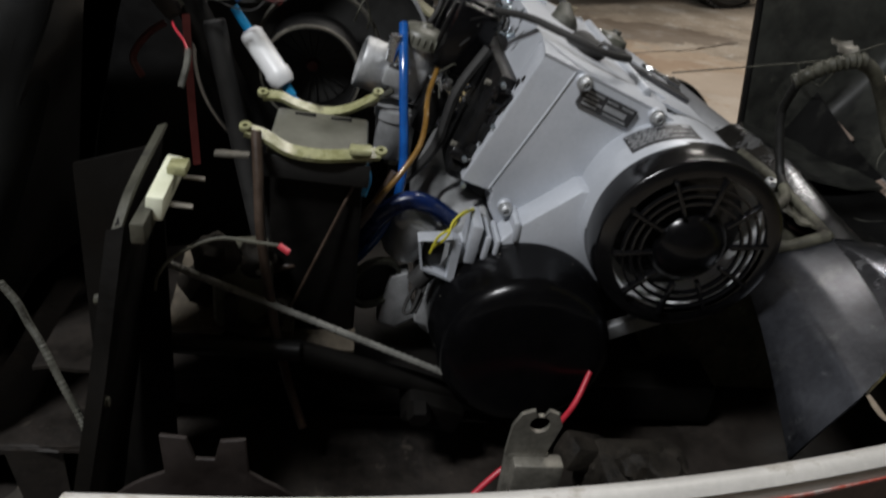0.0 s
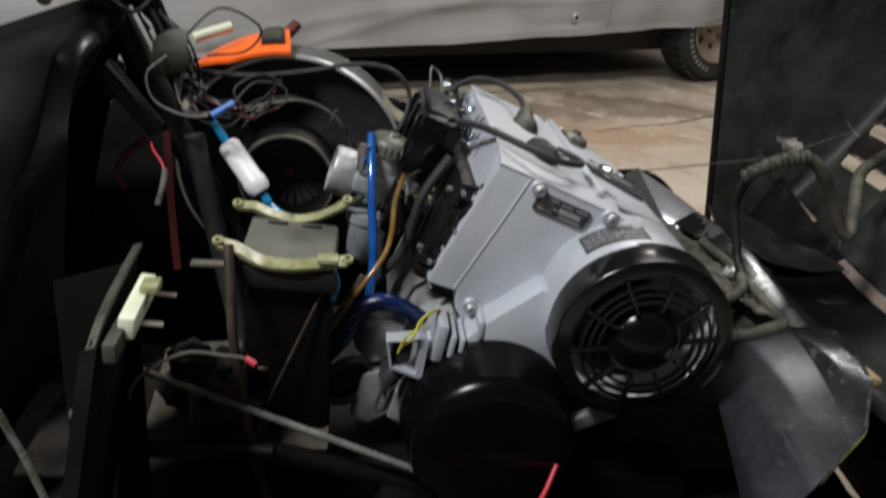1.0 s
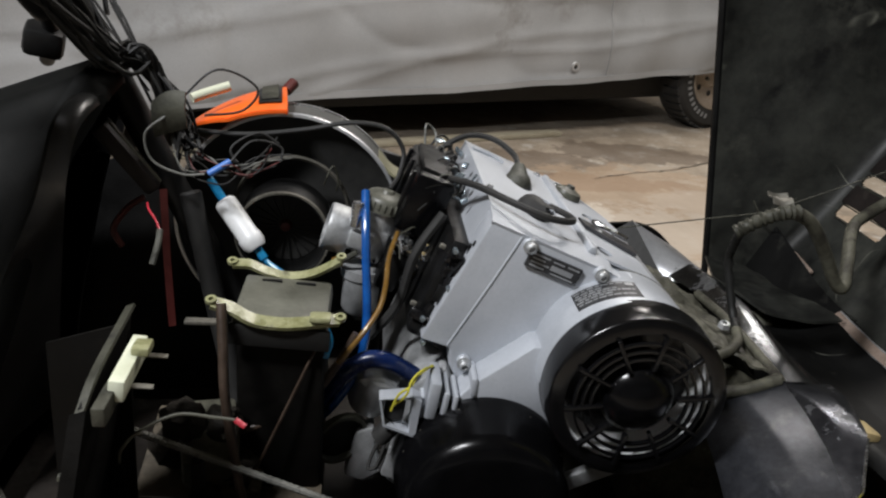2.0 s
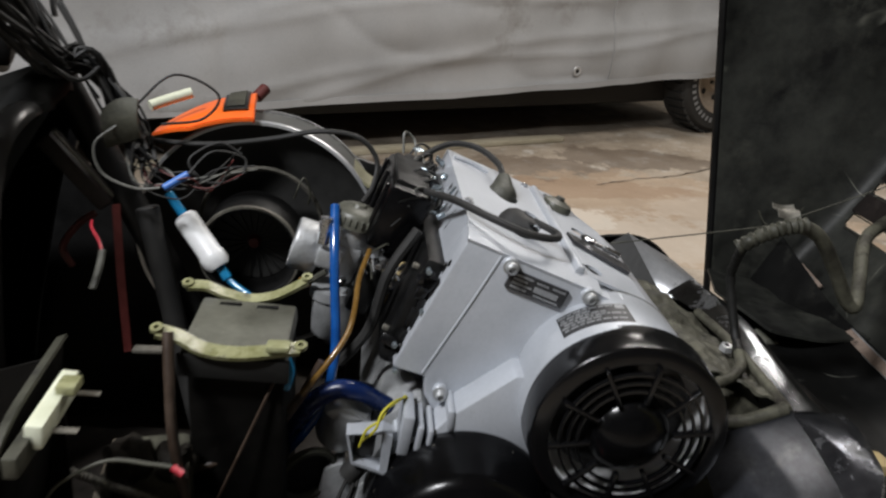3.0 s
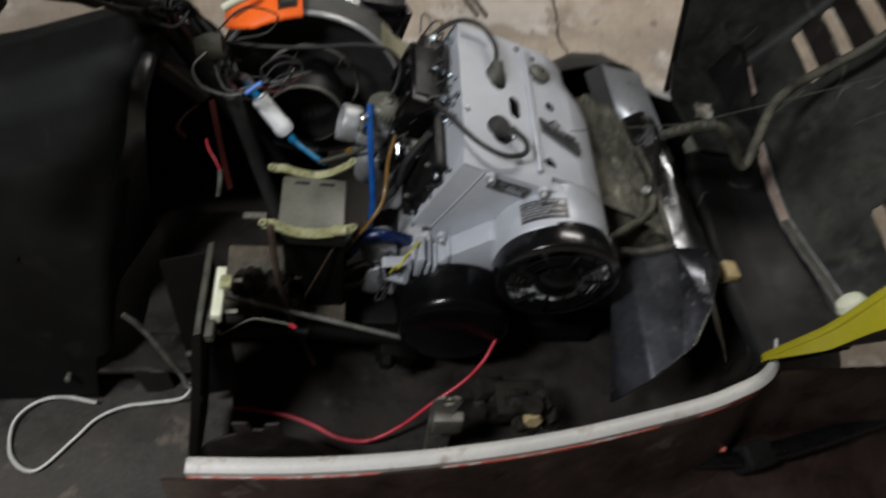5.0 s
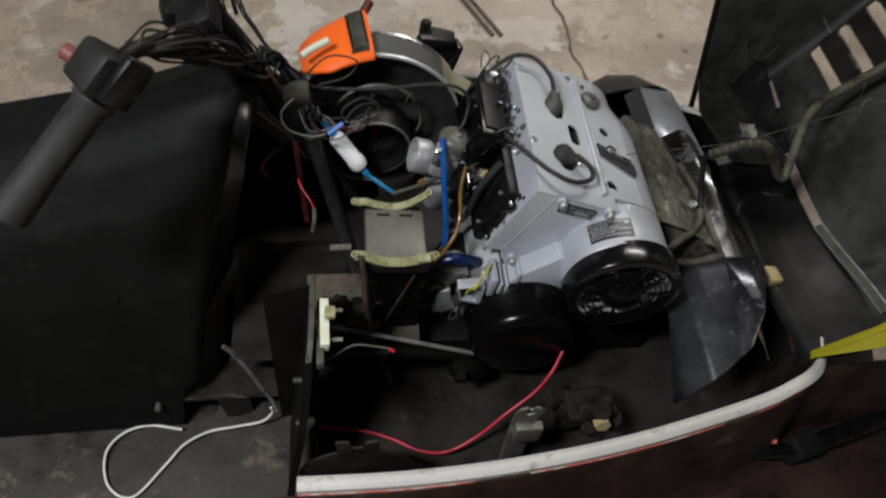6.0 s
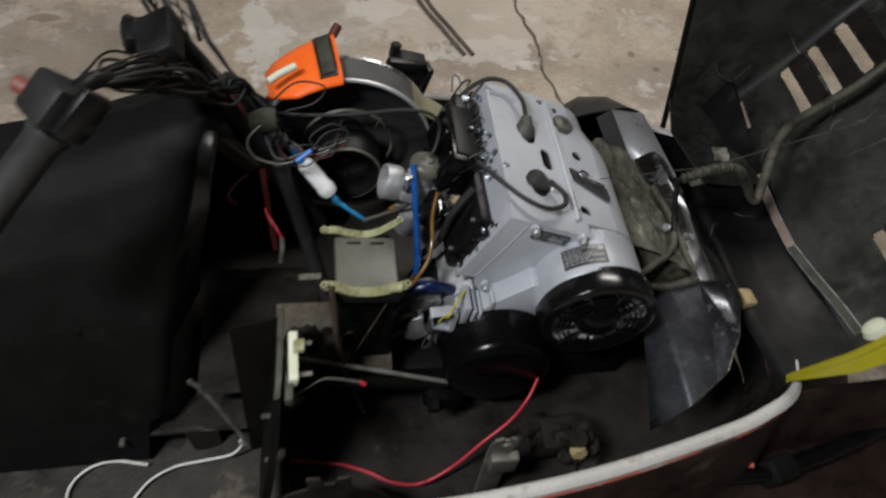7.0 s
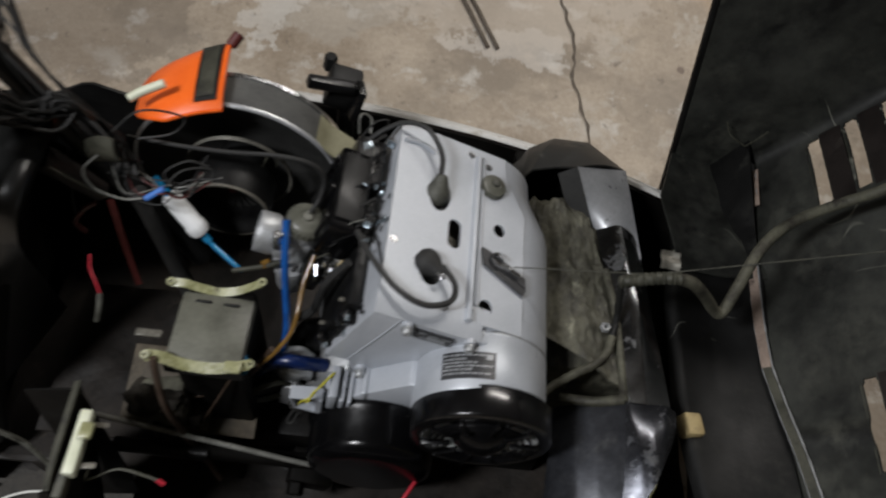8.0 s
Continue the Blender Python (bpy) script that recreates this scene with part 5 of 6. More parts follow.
part("disc", lathe([(0.0, 0.985), (0.05, 0.985), (0.10, 0.975), (0.128, 0.962), (0.1385, 0.953), (0.1400, 0.956), (0.1395, 0.995), (0, 0.995)], PC, EY, 72), M_PULLEY, guard, "black dished pulley face")
part("disc_lip", lathe([(0.1392, 0.9480), (0.1425, 0.9480), (0.1436, 0.9495), (0.1436, 0.9525), (0.1395, 0.9535)], PC, EY, 72), M_ZINC, guard, "worn bright pulley edge")
part("cover_hub", lathe([(0.0, 0.955), (0.030, 0.957), (0.036, 0.968), (0.036, 0.985)], PC, EY, 30), M_BLACK, guard)


def ringband(r, y0, y1, a0, a1, thick, n=40):
    return sheet(lambda u, v: PC + Vector((r * math.cos(radians(a0 + (a1 - a0) * u)), y0 + (y1 - y0) * v, r * math.sin(radians(a0 + (a1 - a0) * u)))), n, 3, thick)


part("edge_band", ringband(0.1425, 0.952, 1.000, 112, 40, 0.003), M_FELT, guard, "grey fibrous band")
part("far_rim", ringband(0.1445, 0.998, 1.004, 120, 10, 0.003), M_CHROME, guard)
end = [PC + Vector((0.1425 * math.cos(radians(40)), 0.976, 0.1425 * math.sin(radians(40)))), Vector((0.152, 0.972, 0.606)), Vector((0.176, 0.966, 0.594)), Vector((0.200, 0.958, 0.580))]
part("band_end", band(end, (0, 0.046, 0), 0.003), M_BELT, guard, "dusty olive band end")

og = thing("orange_belt_guard", (-0.05, 0.98, 0.66), "bright orange plastic guard over the pulley edge", "guard")


def orange_at(u, v):
    """u: from the low end to the slotted end; v: from the near edge to the far one."""
    a = Vector((-0.082, 0.905, 0.655)).lerp(Vector((0.022, 0.935, 0.684)), u)
    b = Vector((-0.098, 1.013, 0.641)).lerp(Vector((0.009, 1.051, 0.683)), u)
    v = 0.5 + (v - 0.5) * min(1.0, 0.45 + 0.9 * u ** 0.5)
    q = a.lerp(b, v)
    edge = 0.010 * abs(2 * v - 1) ** 5
    return q + Vector((0, 0, 0.016 * math.sin(math.pi * (0.15 + 0.7 * u)) - edge))


part("shield", sheet(orange_at, 24, 16, 0.003), M_ORANGE, og)
part("front_flange", sheet(lambda u, v: orange_at(u, 0.0) + Vector((0, 0.001, -0.003 * v - 0.001)), 20, 2, 0.003), M_ORANGE, og)
part("end_flange", sheet(lambda u, v: orange_at(1.0, u) + Vector((0.001 + 0.001 * v, 0, -0.006 * v)), 10, 3, 0.003), M_ORANGE, og)
part("slot_rim", sheet(lambda u, v: orange_at(0.70 + 0.25 * v, 0.08 + 0.86 * u) + Vector((0.0, 0, 0.0025)), 14, 3, 0.002), M_SATIN, og, "dark frame of the insert")
part("end_slot", sheet(lambda u, v: orange_at(0.735 + 0.18 * v, 0.12 + 0.78 * u) + Vector((0.0, 0, 0.0042)), 14, 3, 0.003), M_BRK, og, "grey-green worn insert in the guard")
part("guard_pin", rod(orange_at(1.0, 0.95) + Vector((0.0, 0.0, -0.004)), orange_at(1.0, 0.95) + Vector((0.010, 0.014, 0.006)), 0.0075), M_MAROONWIRE, og)

brake = thing("brake_caliper", (0.14, 1.14, 0.24), "black brake caliper with a lever beside the pulley", "caliper")
part("body", box((0.145, 1.12, 0.552), (0.05, 0.05, 0.05), Euler((0.2, 0.3, 0.1)).to_matrix(), 0.006), M_BLACK, brake)
part("arm", box((0.135, 1.085, 0.592), (0.075, 0.016, 0.018), Euler((0.0, 0.35, 0.3)).to_matrix(), 0.004), M_BLACKGLOSS, brake)
part("fork", box((0.168, 1.10, 0.548), (0.012, 0.03, 0.06), Euler((0.0, 0.3, 0.3)).to_matrix(), 0.003), M_BLACKGLOSS, brake)
part("hanger", rod((0.15, 1.13, 0.555), (0.14, 1.12, 0.225), 0.014, 14), M_BLACK, brake)
part("bolt", rod((0.120, 1.148, 0.560), (0.124, 1.150, 0.586), 0.010, 6), M_BLACK, brake)

air = thing("air_drum", (0.02, 0.90, 0.47), "dark round air intake drum with a bare metal lip", "air intake")
DC = Vector((0.024, 0, 0.540))
part("gauze", lathe([(0, 0.9235), (0.047, 0.9235)], DC, EY, 40), M_PULLEY, air, "dusty grey gauze")
part("drum", lathe([(0.0, 0.925), (0.048, 0.925), (0.050, 0.884), (0.0545, 0.882), (0.0565, 0.886), (0.0565, 0.935)], DC, EY, 48), M_BLACK, air)
part("lip", lathe([(0.0535, 0.8805), (0.0560, 0.8805), (0.0568, 0.884), (0.0535, 0.884)], DC, EY, 48), M_TIN, air, "bare metal lip")
for k in range(22):
    a = 2 * math.pi * k / 22
    p = DC + Vector((0.034 * math.cos(a), 0.922, 0.034 * math.sin(a)))
    part("gauze_rib", rod(DC + Vector((0.010 * math.cos(a), 0.921, 0.010 * math.sin(a))), DC + Vector((0.046 * math.cos(a), 0.921, 0.046 * math.sin(a))), 0.0009, 5), M_PULLEY, air)
part("knob", lathe([(0, 0.914), (0.006, 0.915), (0.008, 0.922)], DC, EY, 14), M_MAROONWIRE, air)
part("outer_ring", lathe([(0.068, 0.938), (0.071, 0.936), (0.073, 0.940), (0.070, 0.944)], DC + Vector((0.006, 0, 0.012)), EY, 56), M_TIN, air)
part("spring_clip", tube([DC + Vector((0.045, 0.92, 0.055)), DC + Vector((0.055, 0.925, 0.078)), DC + Vector((0.062, 0.93, 0.060)), DC + Vector((0.060, 0.93, 0.045))], 0.0012, 6, 5), M_BRK, air)

# ---- strapped box ----
tray = thing("strapped_box", (0.045, 0.705, 0.24), "dark box with a dusty cover held by two olive straps", "box")
part("cover", prism([(0.001, 0.534), (0.003, 0.552), (0.090, 0.546), (0.091, 0.530)], 0.655, 0.748, 0.003), M_TRAY, tray, "dusty grey-green cover")
part("body", box((0.046, 0.715, 0.41), (0.084, 0.105, 0.245), None, 0.006), M_GRIMESHADE, tray)
part("front_lip", box((0.046, 0.652, 0.532), (0.094, 0.004, 0.022), Euler((0, 0.06, 0)).to_matrix(), 0.0015), M_BLACKDUST, tray)
for x in (0.030, 0.064):
    part("slot", box((x, 0.736, 0.5505 - 0.06 * (x - 0.03)), (0.020, 0.0035, 0.003), None, 0.0008), M_BLACK, tray)
for pts, w in (([(-0.014, 0.650, 0.568), (0.004, 0.652, 0.562), (0.022, 0.651, 0.552), (0.046, 0.650, 0.549), (0.068, 0.651, 0.550), (0.088, 0.655, 0.551), (0.102, 0.660, 0.550)], 0.013),
               ([(-0.012, 0.752, 0.562), (0.006, 0.752, 0.562), (0.020, 0.752, 0.556), (0.045, 0.752, 0.550), (0.068, 0.755, 0.553), (0.088, 0.760, 0.562), (0.098, 0.762, 0.568)], 0.010)):
    st = part("strap", band(pts, (0, w, 0.004), 0.004), M_STRAP, tray, "glossy olive-yellow plastic strap")
    for q in (pts[0], pts[-1]):
        part("strap_eye", lathe([(0.0025, 0.002), (0.0052, 0.002), (0.0055, 0.0), (0.0052, -0.002), (0.0025, -0.002), (0.0025, 0.002)], Vector(q) + Vector((0, 0, 0.001)), (0, -0.3, 1), 14), M_STRAP, st)
part("strap_buckle", box((0.084, 0.652, 0.5545), (0.020, 0.015, 0.006), None, 0.002), M_STRAP, tray, "pale olive buckle")
part("bracket_strip", box((-0.034, 0.70, 0.520), (0.032, 0.010, 0.004), None, 0.001), M_TIN, tray)

# ---- side plate with the cream terminal strip ----
pl = thing("side_plate", (-0.09, 0.50, 0.30), "upright black plate with a folded edge carrying a cream terminal strip", "bracket")


def plate_x(z):
    return lerp([(0.20, -0.125), (0.33, -0.108), (0.45, -0.088), (0.556, -0.076), (0.60, -0.068)], z)


prof = [(0.425, 0.21), (0.432, 0.34), (0.452, 0.45), (0.492, 0.558), (0.520, 0.572), (0.605, 0.584), (0.600, 0.50), (0.590, 0.40), (0.575, 0.30), (0.56, 0.21)]
bm = bmesh.new()
va = [bm.verts.new((plate_x(z) - 0.0015, y, z)) for y, z in prof]
vb = [bm.verts.new((plate_x(z) + 0.0015, y, z)) for y, z in prof]
bm.faces.new(va)
bm.faces.new(vb[::-1])
for k in range(len(prof)):
    bm.faces.new((va[k], vb[k], vb[(k + 1) % len(prof)], va[(k + 1) % len(prof)]))
part("sheet", bm, M_GRIMESHADE, pl, "black sheet plate")
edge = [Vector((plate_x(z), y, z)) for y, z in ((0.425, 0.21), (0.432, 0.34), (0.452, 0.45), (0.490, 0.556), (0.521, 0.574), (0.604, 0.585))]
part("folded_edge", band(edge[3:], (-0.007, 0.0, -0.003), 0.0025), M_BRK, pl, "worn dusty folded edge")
part("lower_edge", band(edge[:4], (-0.012, 0.0, -0.004), 0.0025), M_GRIMESHADE, pl)
part("rear_panel", sheet(lambda u, v: Vector((-0.072 - 0.068 * u, 0.602 - 0.02 * v, 0.570 - 0.022 * u - 0.34 * v)), 8, 6, 0.003), M_GRIMESHADE, pl, "black side panel")
for y, z in ((0.50, 0.49), (0.47, 0.42)):
    part("panel_screw", rod((-0.088, y, z), (-0.100, y, z), 0.004, 8), M_BRK, pl)
ts = part("terminal_strip", box((-0.056, 0.542, 0.563), (0.012, 0.071, 0.018), Euler((0.0, 0.1, 0.02)).to_matrix(), 0.0015), M_CREAM, pl, "cream plastic terminal strip")
for y in (0.520, 0.565):
    part("tab", box((-0.040, y, 0.560), (0.016, 0.006, 0.0015), Euler((0, 0.1, 0.1)).to_matrix(), 0.0005), M_TIN, ts, "bare spade terminal")
part("strip_block", box((-0.048, 0.553, 0.574), (0.014, 0.018, 0.008), None, 0.002), M_STRAP, ts)
part("strip_base", box((-0.061, 0.532, 0.556), (0.010, 0.098, 0.016), None, 0.002), M_BRK, pl)

# ---- lower machinery in the bay ----
sub = thing("subframe", (0.05, 0.62, 0.23), "dirty black steel subframe members in the bottom of the hull", "subframe")
part("cross_tube", rod((-0.085, 0.605, 0.372), (0.04, 0.605, 0.368), 0.010, 20), M_JACKET, sub, "black painted tube")
part("diagonal", rod((0.03, 0.61, 0.366), (0.21, 0.63, 0.300), 0.011, 20), M_GRIMESHADE, sub)
part("engine_mount", box((0.17, 0.62, 0.30), (0.06, 0.05, 0.03), Euler((0, 0.3, 0)).to_matrix(), 0.005), M_GRIMESHADE, sub)
part("mount_bolt", rod((0.155, 0.595, 0.315), (0.155, 0.578, 0.312), 0.012, 6), M_GRIMESHADE, sub)
part("long_member", box((0.20, 0.70, 0.262), (0.60, 0.06, 0.05), None, 0.006), M_GRIMESHADE, sub)
part("bay_block", box((-0.02, 0.655, 0.41), (0.055, 0.05, 0.075), Euler((0.1, 0, 0.2)).to_matrix(), 0.008), M_RUSTDUST, sub, "muddy steel block")
part("bay_plate", box((-0.03, 0.69, 0.375), (0.12, 0.11, 0.012), Euler((0.25, 0, 0)).to_matrix(), 0.003), M_BROWNMUD, sub)
bm = None
for k, (c, r) in enumerate((((-0.04, 0.64, 0.445), 0.020), ((-0.005, 0.645, 0.44), 0.018), ((-0.055, 0.665, 0.40), 0.022), ((0.01, 0.65, 0.385), 0.018), ((-0.02, 0.63, 0.365), 0.016))):
    bm = clod(c, r, 7 + k * 2.3, bm)
part("caked_mud", bm, M_CLOD, sub, "caked dirt")
part("bay_strip", box((0.02, 0.655, 0.345), (0.14, 0.03, 0.008), Euler((0.3, 0, 0)).to_matrix(), 0.002), M_BROWNMUD, sub)
part("small_post", box((-0.025, 0.62, 0.40), (0.012, 0.012, 0.032), None, 0.002), M_BLACKDUST, sub)
# half-round plate with two ears by the near rim
disc_ = arc(-0.015, 0.30, 0.088, 175, 5, 24)
ears = [(0.016, 0.386), (0.014, 0.418), (-0.004, 0.416), (-0.008, 0.398), (-0.022, 0.398), (-0.027, 0.418), (-0.046, 0.420), (-0.044, 0.384)]
shape = [p for p in disc_ if p[0] < -0.047] + ears[::-1] + [p for p in disc_ if p[0] > 0.02]
part("half_round_plate", prism(shape, 0.437, 0.441, 0.001), M_REDDARK, sub, "dark reddish half-round plate with two ears")

br = thing("hood_latch_bracket", (0.237, 0.475, 0.22), "worn zinc bracket with a keyhole slot", "bracket")
key = ring_pts(0.2375, 0.4085, 0.0085, 14)
outline = [(0.214, 0.375), (0.216, 0.405), (0.222, 0.418), (0.232, 0.4225), (0.2345, 0.416), (0.2410, 0.416), (0.2435, 0.4225), (0.252, 0.419), (0.256, 0.408), (0.247, 0.375)]
part("tongue", pierced(outline, [key], 0.474, 0.478), M_TIN, br, "tongue with a keyhole", 30)
part("post", box((0.233, 0.478, 0.30), (0.036, 0.010, 0.155), None, 0.003), M_TIN, br)
part("step", box((0.241, 0.470, 0.352), (0.042, 0.016, 0.045), Euler((0.0, 0.0, 0.0)).to_matrix(), 0.003), M_TIN, br)

sm = thing("steering_joint", (0.36, 0.52, 0.23), "dirty steel steering joint with a large bolt", "steering joint")
part("bracket", box((0.355, 0.535, 0.285), (0.085, 0.055, 0.07), Euler((0.2, 0.1, 0.1)).to_matrix(), 0.010), M_CLOD, sm)
part("boss", rod((0.372, 0.512, 0.28), (0.372, 0.508, 0.335), 0.016, 20), M_CLOD, sm)
bm = None
for k, (c, r) in enumerate((((0.352, 0.520, 0.318), 0.018), ((0.385, 0.525, 0.305), 0.022), ((0.330, 0.535, 0.300), 0.020), ((0.362, 0.500, 0.290), 0.016), ((0.405, 0.510, 0.285), 0.018))):
    bm = clod(c, r, k * 3.1, bm)
part("caked_mud", bm, M_CLOD, sm, "caked dirt")
part("bolt", rod((0.372, 0.500, 0.315), (0.372, 0.486, 0.318), 0.014, 6), M_PAD, sm, "tan corroded bolt head")
part("cup", lathe([(0.0, 0.0), (0.022, 0.0), (0.026, 0.012), (0.024, 0.022), (0.012, 0.030), (0, 0.030)], (0.395, 0.472, 0.262), (0.1, -0.3, 1), 24), M_BLACKDUST, sm)
part("arm", box((0.31, 0.545, 0.31), (0.05, 0.03, 0.03), Euler((0, 0.4, 0.3)).to_matrix(), 0.006), M_CLOD, sm)
part("tab", box((0.545, 0.475, 0.335), (0.022, 0.006, 0.04), Euler((0.1, 0, 0.3)).to_matrix(), 0.002), M_ZINC, hull, "small zinc tab")

# ---- exhaust box and its shield ----
ex = thing("exhaust_muffler", (0.51, 0.91, 0.30), "muddy steel exhaust box beside the engine", "muffler")


def muff(y, k):
    """Cross sections of the box, from engine side over the top to the front side."""
    pts = [(0.455, 0.30), (0.447, 0.44), (0.452, 0.485), (0.470, 0.502), (0.520, 0.512), (0.553, 0.512), (0.588, 0.488), (0.612, 0.455), (0.622, 0.40), (0.615, 0.30)]
    x, z = pts[k]
    return Vector((x + 0.02 * (0.90 - y), y, z - 0.050 - 0.10 * max(0, 0.80 - y)))


bm = bmesh.new()
ys = [0.745, 0.75, 0.78, 0.81, 0.84, 0.87, 0.90, 0.94, 0.98, 0.985]
rings = [[bm.verts.new(muff(y, k) + Vector((0.0, 0.0, -0.012 if j in (0, 9) else 0)) + 0.004 * noise.noise_vector(Vector((k * 1.7, y * 20, 1)))) for k in range(10)] for j, y in enumerate(ys)]
for a, b in zip(rings, rings[1:]):
    for k in range(9):
        bm.faces.new((a[k], a[k + 1], b[k + 1], b[k]))
bm.faces.new(rings[0])
bm.faces.new(rings[-1][::-1])
bmesh.ops.bevel(bm, geom=[e for e in bm.edges if e.calc_face_angle(0) > 0.5], offset=0.006, segments=2, affect="EDGES")
part("shell", bm, M_MUFF, ex, "muddy olive-brown steel shell")


def mud_edge(y):
    return lerp([(0.70, 0.581), (0.718, 0.579), (0.818, 0.571), (0.975, 0.541), (1.07, 0.522)], y)


def mud_top(u, v):
    """The caked top of the box, running under the cowl's mouth; its near edge is cut on the slant."""
    x0 = 0.437
    near = 0.80 - 0.085 * u
    y = near + (1.012 + 0.010 * noise.noise(Vector((u * 9, 3, 3))) - near) * v
    x = x0 + (mud_edge(y) - x0) * u
    lump = 0.008 * noise.noise(Vector((x * 26, y * 17, 2))) + 0.005 * noise.noise(Vector((x * 60, y * 44, 5))) + 0.002 * noise.noise(Vector((x * 160, y * 120, 7)))
    return Vector((x, y, 0.474 + 0.012 * math.sin(math.pi * u) - 0.018 * max(0.0, 0.30 - u) - 0.10 * max(0.0, y - 1.0) + lump))


part("mud_crust", sheet(mud_top, 70, 110, 0.003), M_MUFF, ex, "dried olive-brown mud caked on the box")
ROOF_NEAR = [(0.415, 1.005, 0.480), (0.424, 1.022, 0.505), (0.440, 1.036, 0.518), (0.475, 1.042, 0.524), (0.507, 1.045, 0.526)]
ROOF_FAR = [(0.420, 1.092, 0.452), (0.446, 1.130, 0.458), (0.488, 1.158, 0.458), (0.545, 1.158, 0.458), (0.601, 1.100, 0.466)]


def along_row(row, u):
    k = u * (len(row) - 1)
    i = min(int(k), len(row) - 2)
    return Vector(row[i]).lerp(Vector(row[i + 1]), k - i)


def roof_at(u, v):
    return along_row(ROOF_NEAR, u).lerp(along_row(ROOF_FAR, u), v) + Vector((0, 0, 0.010 * math.sin(math.pi * v)))


part("cowl", sheet(roof_at, 40, 24, 0.003), M_COWL, ex, "dusty black sheet cowl with an open mouth")
part("cowl_end", sheet(lambda u, v: along_row(ROOF_FAR, u) + Vector((0, 0.004 * v, -0.10 * v)), 24, 4, 0.003), M_COWL, ex)
part("cowl_side", sheet(lambda u, v: Vector(ROOF_NEAR[0]).lerp(Vector(ROOF_FAR[0]), u) + Vector((0, 0, -0.09 * v)), 8, 4, 0.003), M_COWL, ex)
P1, P2, P3, P4 = Vector((0.508, 1.045, 0.527)), Vector((0.602, 1.099, 0.468)), Vector((0.616, 0.930, 0.470)), Vector((0.546, 0.985, 0.462))
part("bright_flank", sheet(lambda u, v: P1.lerp(P2, u).lerp(P4.lerp(P3, u), v) + Vector((0, 0, 0.004 * math.sin(3 * u) * math.sin(3 * v))), 14, 14, 0.002), M_FLANK, ex, "scuffed bluish sheet flank, paled for its sheen")
part("mouth_wall", sheet(lambda u, v: P1.lerp(P4, u) + Vector((-0.026 * v, -0.004 * v, -0.016 * v)), 10, 4, 0.003), M_COWL, ex)
# Black sheet and block added so the open mouth reads as shaded inside.
part("mouth_dark", sheet(lambda u, v: Vector((0.425 + 0.10 * u, 0.985 + 0.13 * v, 0.425 - 0.02 * v)), 6, 6, 0.003), M_GRIMESHADE, ex)
part("cowl_dark_back", box((0.48, 1.115, 0.41), (0.11, 0.02, 0.09), None, 0.004), M_GRIMESHADE, ex)
part("nut", lathe([(0.003, 0.006), (0.006, 0.006), (0.008, 0.0), (0.003, 0.0)], (0.552, 0.800, 0.486), (0, -0.2, 1), 6), M_CAST, ex)

sh = thing("heat_shield", (0.60, 0.80, 0.26), "bent shield sheet round the exhaust, its lit and shaded parts coloured apart", "shield")
RAIL = [(0.70, 0.577, 0.474), (0.76, 0.574, 0.478), (0.818, 0.570, 0.482), (0.90, 0.556, 0.484), (0.98, 0.545, 0.474)]
RIGHT = [(0.70, 0.648, 0.452), (0.76, 0.640, 0.456), (0.84, 0.628, 0.462), (0.90, 0.620, 0.466), (0.98, 0.612, 0.466)]


def along(table, y):
    return Vector((lerp([(q[0], q[1]) for q in table], y), y, lerp([(q[0], q[2]) for q in table], y)))


def flank_at(u, v):
    y = 0.70 + 0.27 * u
    q = along(RAIL, y).lerp(along(RIGHT, y), v)
    lift = 0.026 * (v / 0.45 if v < 0.45 else (1 - v) / 0.55) * (0.35 + 0.65 * min(1.0, (y - 0.70) / 0.14) ** 1.2)
    return q + Vector((0, 0, lift))


part("bright_flank", sheet(flank_at, 30, 8, 0.003), M_RAILMETAL, sh, "galvanised flank, paled and ridged to hold its sheen")
part("muddy_rail", tube([along(RAIL, 0.70 + 0.065 * k) for k in range(4)], 0.0055, 10, 4), M_RUSTDUST, sh, "muddy rolled rail")
part("cross_rail", tube([along(RAIL, 0.703), Vector((0.54, 0.700, 0.462)), Vector((0.495, 0.705, 0.452))], 0.007, 10, 4), M_RUSTDUST, sh, "muddy cross rail")


IN_EDGE = [(0.0, 0.650, 0.702, 0.452), (0.3, 0.577, 0.700, 0.472), (0.6, 0.530, 0.700, 0.458), (0.85, 0.482, 0.700, 0.425), (1.0, 0.462, 0.690, 0.33)]
OUT_EDGE = [(0.0, 0.640, 0.655, 0.458), (0.2, 0.608, 0.596, 0.476), (0.45, 0.580, 0.547, 0.452), (0.72, 0.520, 0.507, 0.422), (0.85, 0.485, 0.500, 0.375), (1.0, 0.47, 0.52, 0.29)]


def apron(u, v):
    a, b = (Vector([lerp([(q[0], q[k]) for q in table], u) for k in (1, 2, 3)]) for table in (IN_EDGE, OUT_EDGE))
    return a.lerp(b, v) + Vector((0.004, 0, 0.007 * math.sin(math.pi * v)))


def crease(v):
    return 0.30 + 0.22 * v


def facet(s, v):
    lift = 0.018 * (1 - 0.7 * v)
    return apron(crease(v) * (1 - s), v) + Vector((0, 0, lift * s if s < 0.75 else lift * 0.75 * (1 - s) / 0.25))


# Darker apron and paler facet paint shade and sheen on one sheet.
part("apron", sheet(lambda u, v: apron(crease(v) + (0.82 + 0.08 * v - crease(v)) * u, v), 28, 18, 0.003), M_SHIELD, sh, "bluish sheet apron with a dull sheen, darkened as the shaded part")
part("facet", sheet(facet, 16, 18, 0.003), M_FACET, sh, "paler facet beside the crease, coloured as the lit part")
